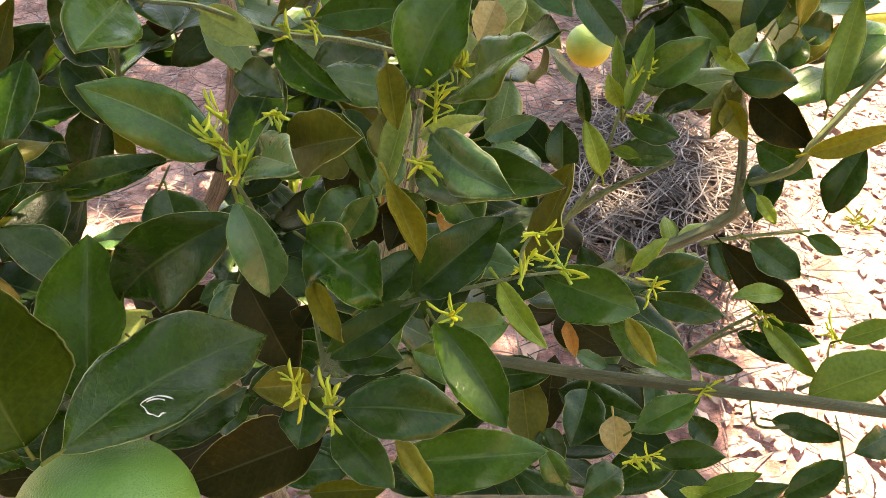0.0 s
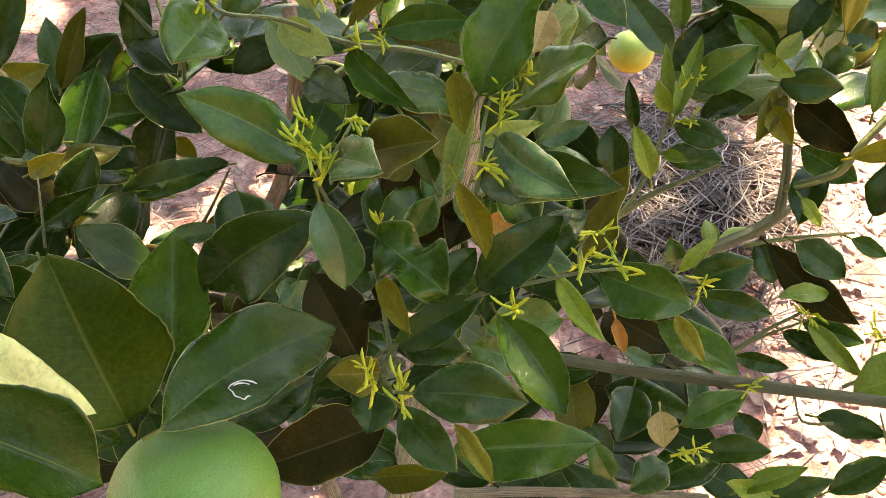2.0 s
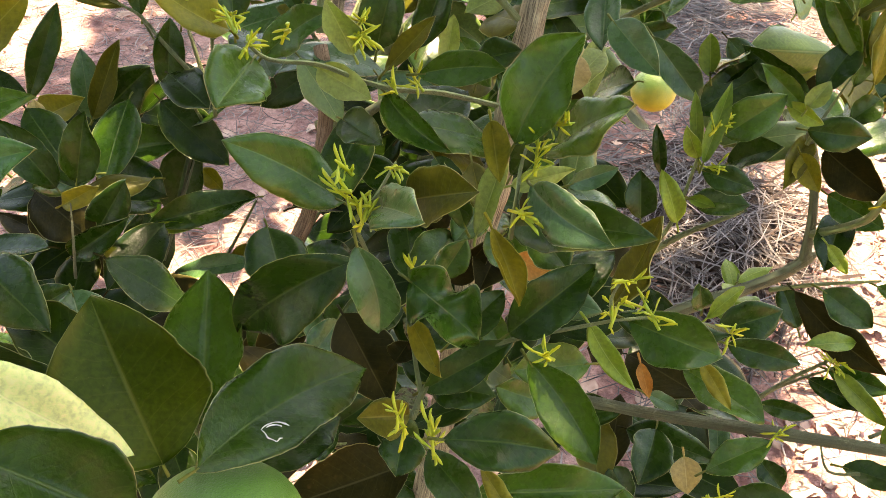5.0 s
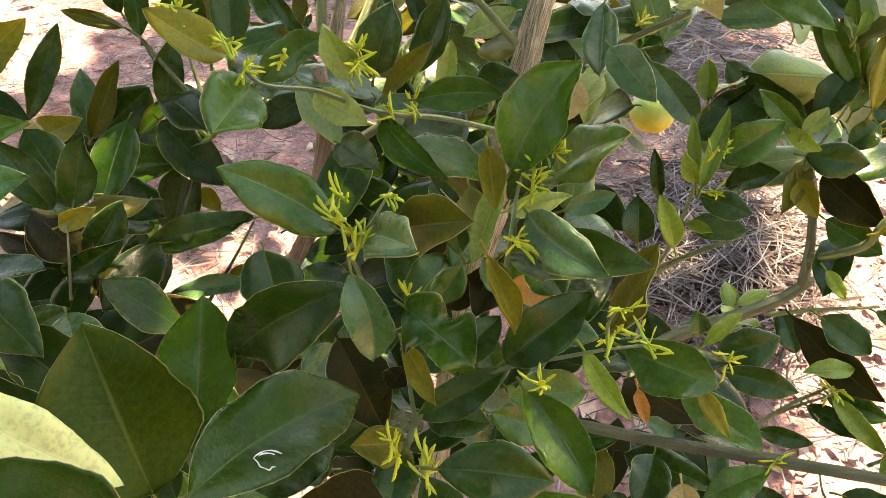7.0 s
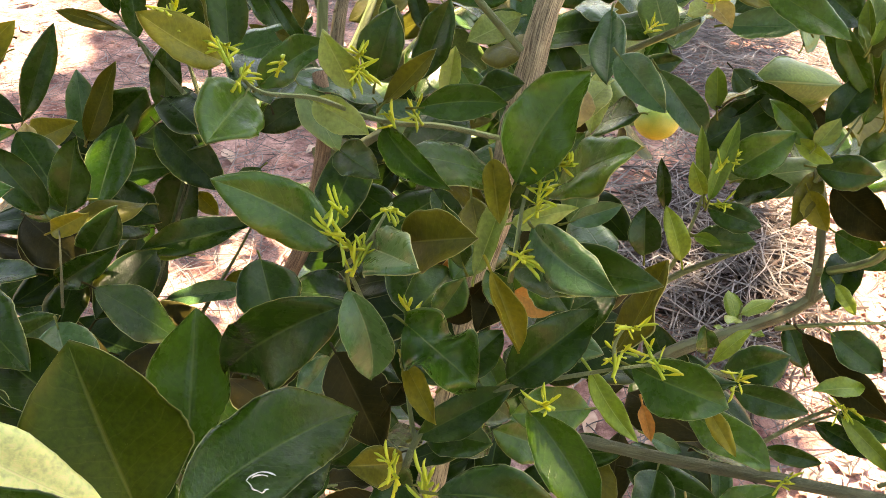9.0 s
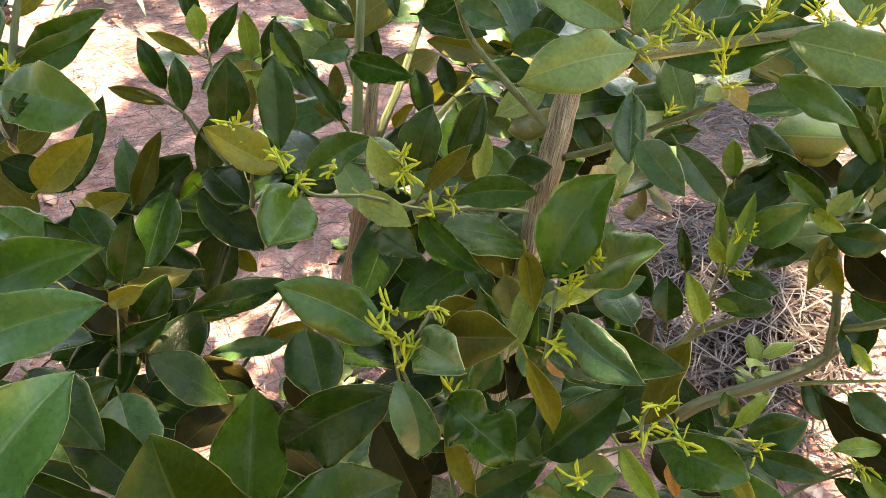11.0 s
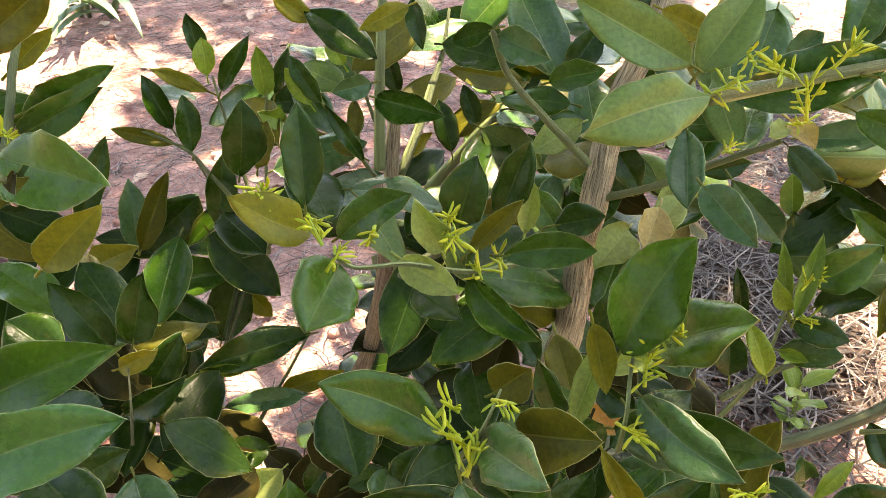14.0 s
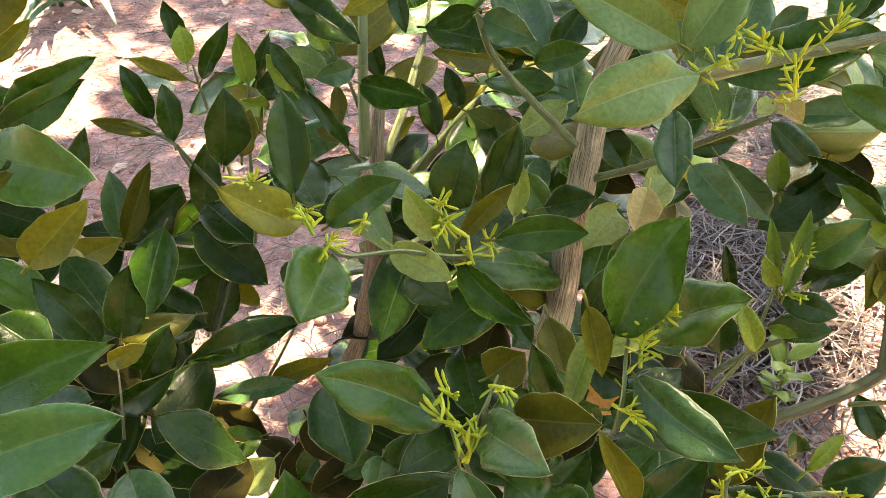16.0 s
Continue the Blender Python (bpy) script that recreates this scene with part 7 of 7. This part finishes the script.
# ---- unseen row of trees, added behind the path to block low sky light ----
def sky_block_tree(x, y, seed, height, spread):
    rng = random.Random(seed)
    t = tagged(new("sky_block_tree"), "unseen rounded citrus tree added to block low sky", "tree", "orchard row")
    t.location = (x, y, ground_height(x, y))
    v, f, u = tube([(0, 0, -0.05), (0.03, 0.02, 0.5), (0, 0.05, 1.1), (0.05, 0, height * 0.7)], [0.075, 0.06, 0.045, 0.015], 10, 0.12)
    mesh_object("trunk", v, f, [BARK], t, None, u)
    for k in range(6):
        a = k * 1.05 + rng.uniform(-0.3, 0.3)
        out = Vector((math.cos(a), math.sin(a), 0)) * spread * rng.uniform(0.5, 0.75)
        v, f, u = tube([(0.01, 0.03, 0.6 + 0.1 * k), tuple(out * 0.45 + Vector((0, 0, 1.0 + 0.12 * k))), tuple(out + Vector((0, 0, 1.3 + 0.2 * k)))], [0.03, 0.02, 0.008], 7, 0.12)
        mesh_object("limb", v, f, [BARK], t, None, u)
    verts, faces, fm, uvs = [], [], [], []
    for k in range(2600):
        d = Vector((rng.gauss(0, 1), rng.gauss(0, 1), rng.gauss(0, 1))).normalized()
        r = rng.uniform(0.55, 1.0) ** 0.5 * (1 + 0.35 * noise.noise(d * 2.2 + Vector((seed, 0, 0))))
        p = Vector((d.x * spread * r, d.y * spread * r, height * 0.57 + d.z * height * 0.43 * r))
        if p.z < 0.25:
            continue
        e = Vector((rng.gauss(0, 1), rng.gauss(0, 1), rng.uniform(-1, 0.4))).normalized() * rng.uniform(0.10, 0.15)
        lv, lf, lm, lu = leaf_geometry(p - e / 2, p + e / 2, e.length * 0.55, rng.uniform(-50, 50), 15, 0.04, 0, 0.001, k, 0, 4, 3)
        n = len(verts)
        verts += lv
        uvs += lu
        faces += [tuple(i + n for i in q) for q in lf]
        fm += lm
    crown = mesh_object("crown", verts, faces, [SKIN["dark"], UNDER], t, fm, uvs)
    tagged(crown, "dense dark green leaves", kind="stuff")
    return t


sky_block_tree(-3.0, -1.9, 31, 2.9, 1.35)
sky_block_tree(-0.7, -2.9, 32, 3.2, 1.45)
sky_block_tree(1.9, -2.8, 33, 2.8, 1.30)


# ---- unseen upper leaves added to the citrus tree, to shade and dapple below ----
def added_upper_leaves():
    rng = random.Random(21)
    places = []
    for k in range(480):
        places.append(Vector((rng.uniform(-0.70, -0.38), rng.uniform(0.50, 1.0), rng.uniform(0.68, 0.98))))
    for k in range(360):   # along the sun's way to the soil
        z = rng.uniform(0.88, 1.35)
        places.append(Vector((rng.uniform(-0.80, 0.22), rng.uniform(0.40, 1.25), 0)) + sun_dir * (z / sun_dir.z))
    for p in places:
        a = rng.uniform(0, 2 * math.pi)
        d = Vector((math.cos(a), math.sin(a), rng.uniform(-0.6, 0.4))).normalized()
        length = rng.uniform(0.055, 0.08)
        inner_leaf("dark", p, p + d * length, length * 0.5, rng.uniform(-40, 40))


added_upper_leaves()
finish_inner_leaves()


# ---- litter on the ground ----
def strands(name, material, count, seed, place, length, width, lift, label):
    rng = random.Random(seed)
    verts, faces = [], []
    for k in range(count):
        x, y = place(rng)
        a = rng.uniform(0, math.pi)
        half = rng.uniform(*length) / 2
        w = rng.uniform(*width) / 2
        tilt = rng.uniform(-0.22, 0.22)
        bend = rng.uniform(-0.25, 0.25)
        z0 = ground_height(x, y) + rng.uniform(0.001, lift) + abs(tilt) * half * 0.6
        n = len(verts)
        for s in (-1, -0.33, 0.33, 1):
            b = a + bend * s
            cx, cy, cz = x + math.cos(b) * half * s, y + math.sin(b) * half * s, z0 + tilt * half * s
            ww = w * (1 - 0.5 * abs(s))
            verts += [(cx - math.sin(b) * ww, cy + math.cos(b) * ww, cz), (cx + math.sin(b) * ww, cy - math.cos(b) * ww, cz), (cx, cy, cz + ww * 1.2)]
        for i in range(3):
            q = n + i * 3
            faces += [(q, q + 1, q + 4, q + 3), (q + 1, q + 2, q + 5, q + 4), (q + 2, q, q + 3, q + 5)]
    ob = mesh_object(name, verts, faces, [material], None, None, None, False)
    return tagged(ob, label, "straw", kind="stuff")


def straw_heap(rng):
    return rng.gauss(0.27, 0.085), rng.gauss(1.16, 0.17)


def straw_wide(rng):
    return rng.uniform(-1.7, 1.2), rng.uniform(0.5, 3.4)


strands("straw", STRAW, 1500, 3, straw_heap, (0.04, 0.15), (0.0008, 0.0034), 0.05, "tangled grey dry grass straw on red soil")
# dark layer under the heap paints the shade between strands
strands("straw", GAP_STRAW, 900, 7, lambda r: (r.gauss(0.30, 0.06), r.gauss(1.17, 0.11)), (0.03, 0.12), (0.003, 0.008), 0.035, "dark strands imitating shaded gaps under dry straw")
strands("straw", STRAW, 9500, 4, straw_wide, (0.012, 0.085), (0.001, 0.0032), 0.008, "scattered dry grass straw on red soil")


strands("straw", STRAW, 2200, 14, lambda r: (r.gauss(0.36, 0.16), r.gauss(1.95, 0.26)), (0.04, 0.16), (0.001, 0.0036), 0.03, "tangled grey dry grass straw on red soil")
strands("straw", STRAW, 3800, 15, lambda r: (r.uniform(-1.25, 0.0), r.uniform(0.75, 2.5)), (0.03, 0.12), (0.0007, 0.0020), 0.014, "thin dry grass straw on red soil")


def dead_leaves(name, count, seed, place, size):
    rng = random.Random(seed)
    verts, faces, fm, uvs = [], [], [], []
    for k in range(count):
        x, y = place(rng)
        a = rng.uniform(0, 2 * math.pi)
        length = rng.uniform(*size)
        p = Vector((x, y, ground_height(x, y) + rng.uniform(0.001, 0.005)))
        d = Vector((math.cos(a), math.sin(a), rng.uniform(-0.05, 0.25)))
        v, f, m, u = leaf_geometry(p, p + d * length, length * 0.5, rng.uniform(-25, 25), rng.uniform(5, 35), 0.05, 0, 0.002, k + 900, 0, 6, 5)
        n = len(verts)
        verts += v
        uvs += u
        faces += [tuple(i + n for i in q) for q in f]
        fm += m
    ob = mesh_object(name, verts, faces, [LITTER, LITTER], None, fm, uvs)
    return tagged(ob, "dry curled fallen leaves on red soil", "leaf litter", kind="stuff")


dead_leaves("leaf_litter", 1500, 8, lambda r: (r.uniform(0.33, 1.0), r.uniform(0.5, 1.9)), (0.010, 0.034))
dead_leaves("leaf_litter", 260, 9, lambda r: (r.uniform(-1.6, 0.3), r.uniform(0.6, 3.0)), (0.02, 0.055))


def soil_clods():
    rng = random.Random(12)
    verts, faces = [], []
    ico = bmesh.new()
    bmesh.ops.create_icosphere(ico, subdivisions=1, radius=1)
    base = [v.co.copy() for v in ico.verts]
    tris = [tuple(v.index for v in f.verts) for f in ico.faces]
    ico.free()
    for k in range(2600):
        x, y = rng.uniform(-1.6, 1.0), rng.uniform(0.5, 3.0)
        r = rng.uniform(0.0015, 0.006) * (2.2 if rng.random() < 0.05 else 1)
        c = Vector((x, y, ground_height(x, y) + r * 0.25))
        n = len(verts)
        verts += [c + Vector((b.x, b.y, b.z * 0.7)) * r * (1 + 0.35 * noise.noise(b * 2 + c * 50)) for b in base]
        faces += [tuple(i + n for i in t) for t in tris]
    ob = mesh_object("soil_clods", verts, faces, [CLOD])
    return tagged(ob, "crumbly red soil clods", "soil", kind="stuff")


soil_clods()


# ---- grass tuft and weed ----
def blade(base, direction, length, width, droop, name, parent):
    verts, faces = [], []
    b, d = Vector(base), Vector(direction).normalized()
    side = d.cross(Vector((0, 0, 1))).normalized()
    n = 9
    for i in range(n):
        s = i / (n - 1)
        c = b + d * length * s + Vector((0, 0, -droop * length * s * s))
        w = width / 2 * math.sin(math.pi * min(1, 0.18 + 0.82 * s)) ** 0.7
        verts += [c - side * w, c + Vector((0, 0, -w * 0.4)), c + side * w]
    for i in range(n - 1):
        q = i * 3
        faces += [(q, q + 1, q + 4, q + 3), (q + 1, q + 2, q + 5, q + 4)]
    ob = mesh_object(name, verts, faces, [GRASS], parent)
    ob.modifiers.new("thickness", "SOLIDIFY").thickness = 0.0006
    return ob


def grass_tuft(x, y, seed, count, length):
    rng = random.Random(seed)
    t = tagged(new("grass_tuft"), "tuft of broad bluish-green grass blades on dry soil", "grass", "grass tufts")
    t.location = (x, y, ground_height(x, y))
    for k in range(count):
        a = rng.uniform(0, 2 * math.pi)
        d = (math.cos(a), math.sin(a), rng.uniform(0.5, 1.6))
        blade((rng.uniform(-0.02, 0.02), rng.uniform(-0.02, 0.02), -0.005), d, rng.uniform(*length), rng.uniform(0.016, 0.028), rng.uniform(0.3, 0.8), "blade", t)
    return t


def arching_tuft(x, y, seed, count):
    """Long broad blades that arch over towards the open soil."""
    rng = random.Random(seed)
    t = tagged(new("grass_tuft"), "tall bluish-green grass with broad arching blades", "grass", "grass tufts")
    t.location = (x, y, ground_height(x, y))
    for k in range(count):
        a = math.atan2(-0.8, 0.45) + rng.uniform(-0.55, 0.55)
        d = (math.cos(a) * 0.85, math.sin(a) * 0.85, rng.uniform(0.5, 0.9))
        blade((rng.uniform(-0.09, 0.09), rng.uniform(-0.05, 0.05), -0.005), d, rng.uniform(0.38, 0.56), rng.uniform(0.018, 0.032), rng.uniform(0.38, 0.56), "blade", t)
    return t


arching_tuft(-1.38, 2.22, 1, 9)
grass_tuft(-1.62, 2.05, 3, 12, (0.16, 0.28))


def weed(x, y, seed):
    rng = random.Random(seed)
    t = tagged(new("weed"), "small light green broad-leaved weed on the soil", "plant")
    t.location = (x, y, ground_height(x, y))
    v, f, u = tube([(0, 0, -0.01), (0.004, 0, 0.05), (0, 0.006, 0.11)], [0.002, 0.0018, 0.001], 6)
    mesh_object("stalk", v, f, [GREEN_BARK], t, None, u)
    for k in range(9):
        a = k * 2.4
        z = 0.03 + 0.009 * k
        d = Vector((math.cos(a), math.sin(a), 0.5)).normalized()
        length = rng.uniform(0.03, 0.05)
        vv, ff, mm, uu = leaf_geometry((0, 0, z), Vector((0, 0, z)) + d * length, length * 0.5, 0, 12, 0.05, 0, 0.001, k + 50, 0.004, 8, 5)
        mesh_object("leaf", vv, ff, [SKIN["fresh"], UNDER], t, mm, uu)
    return t


weed(0.29, 0.93, 4)
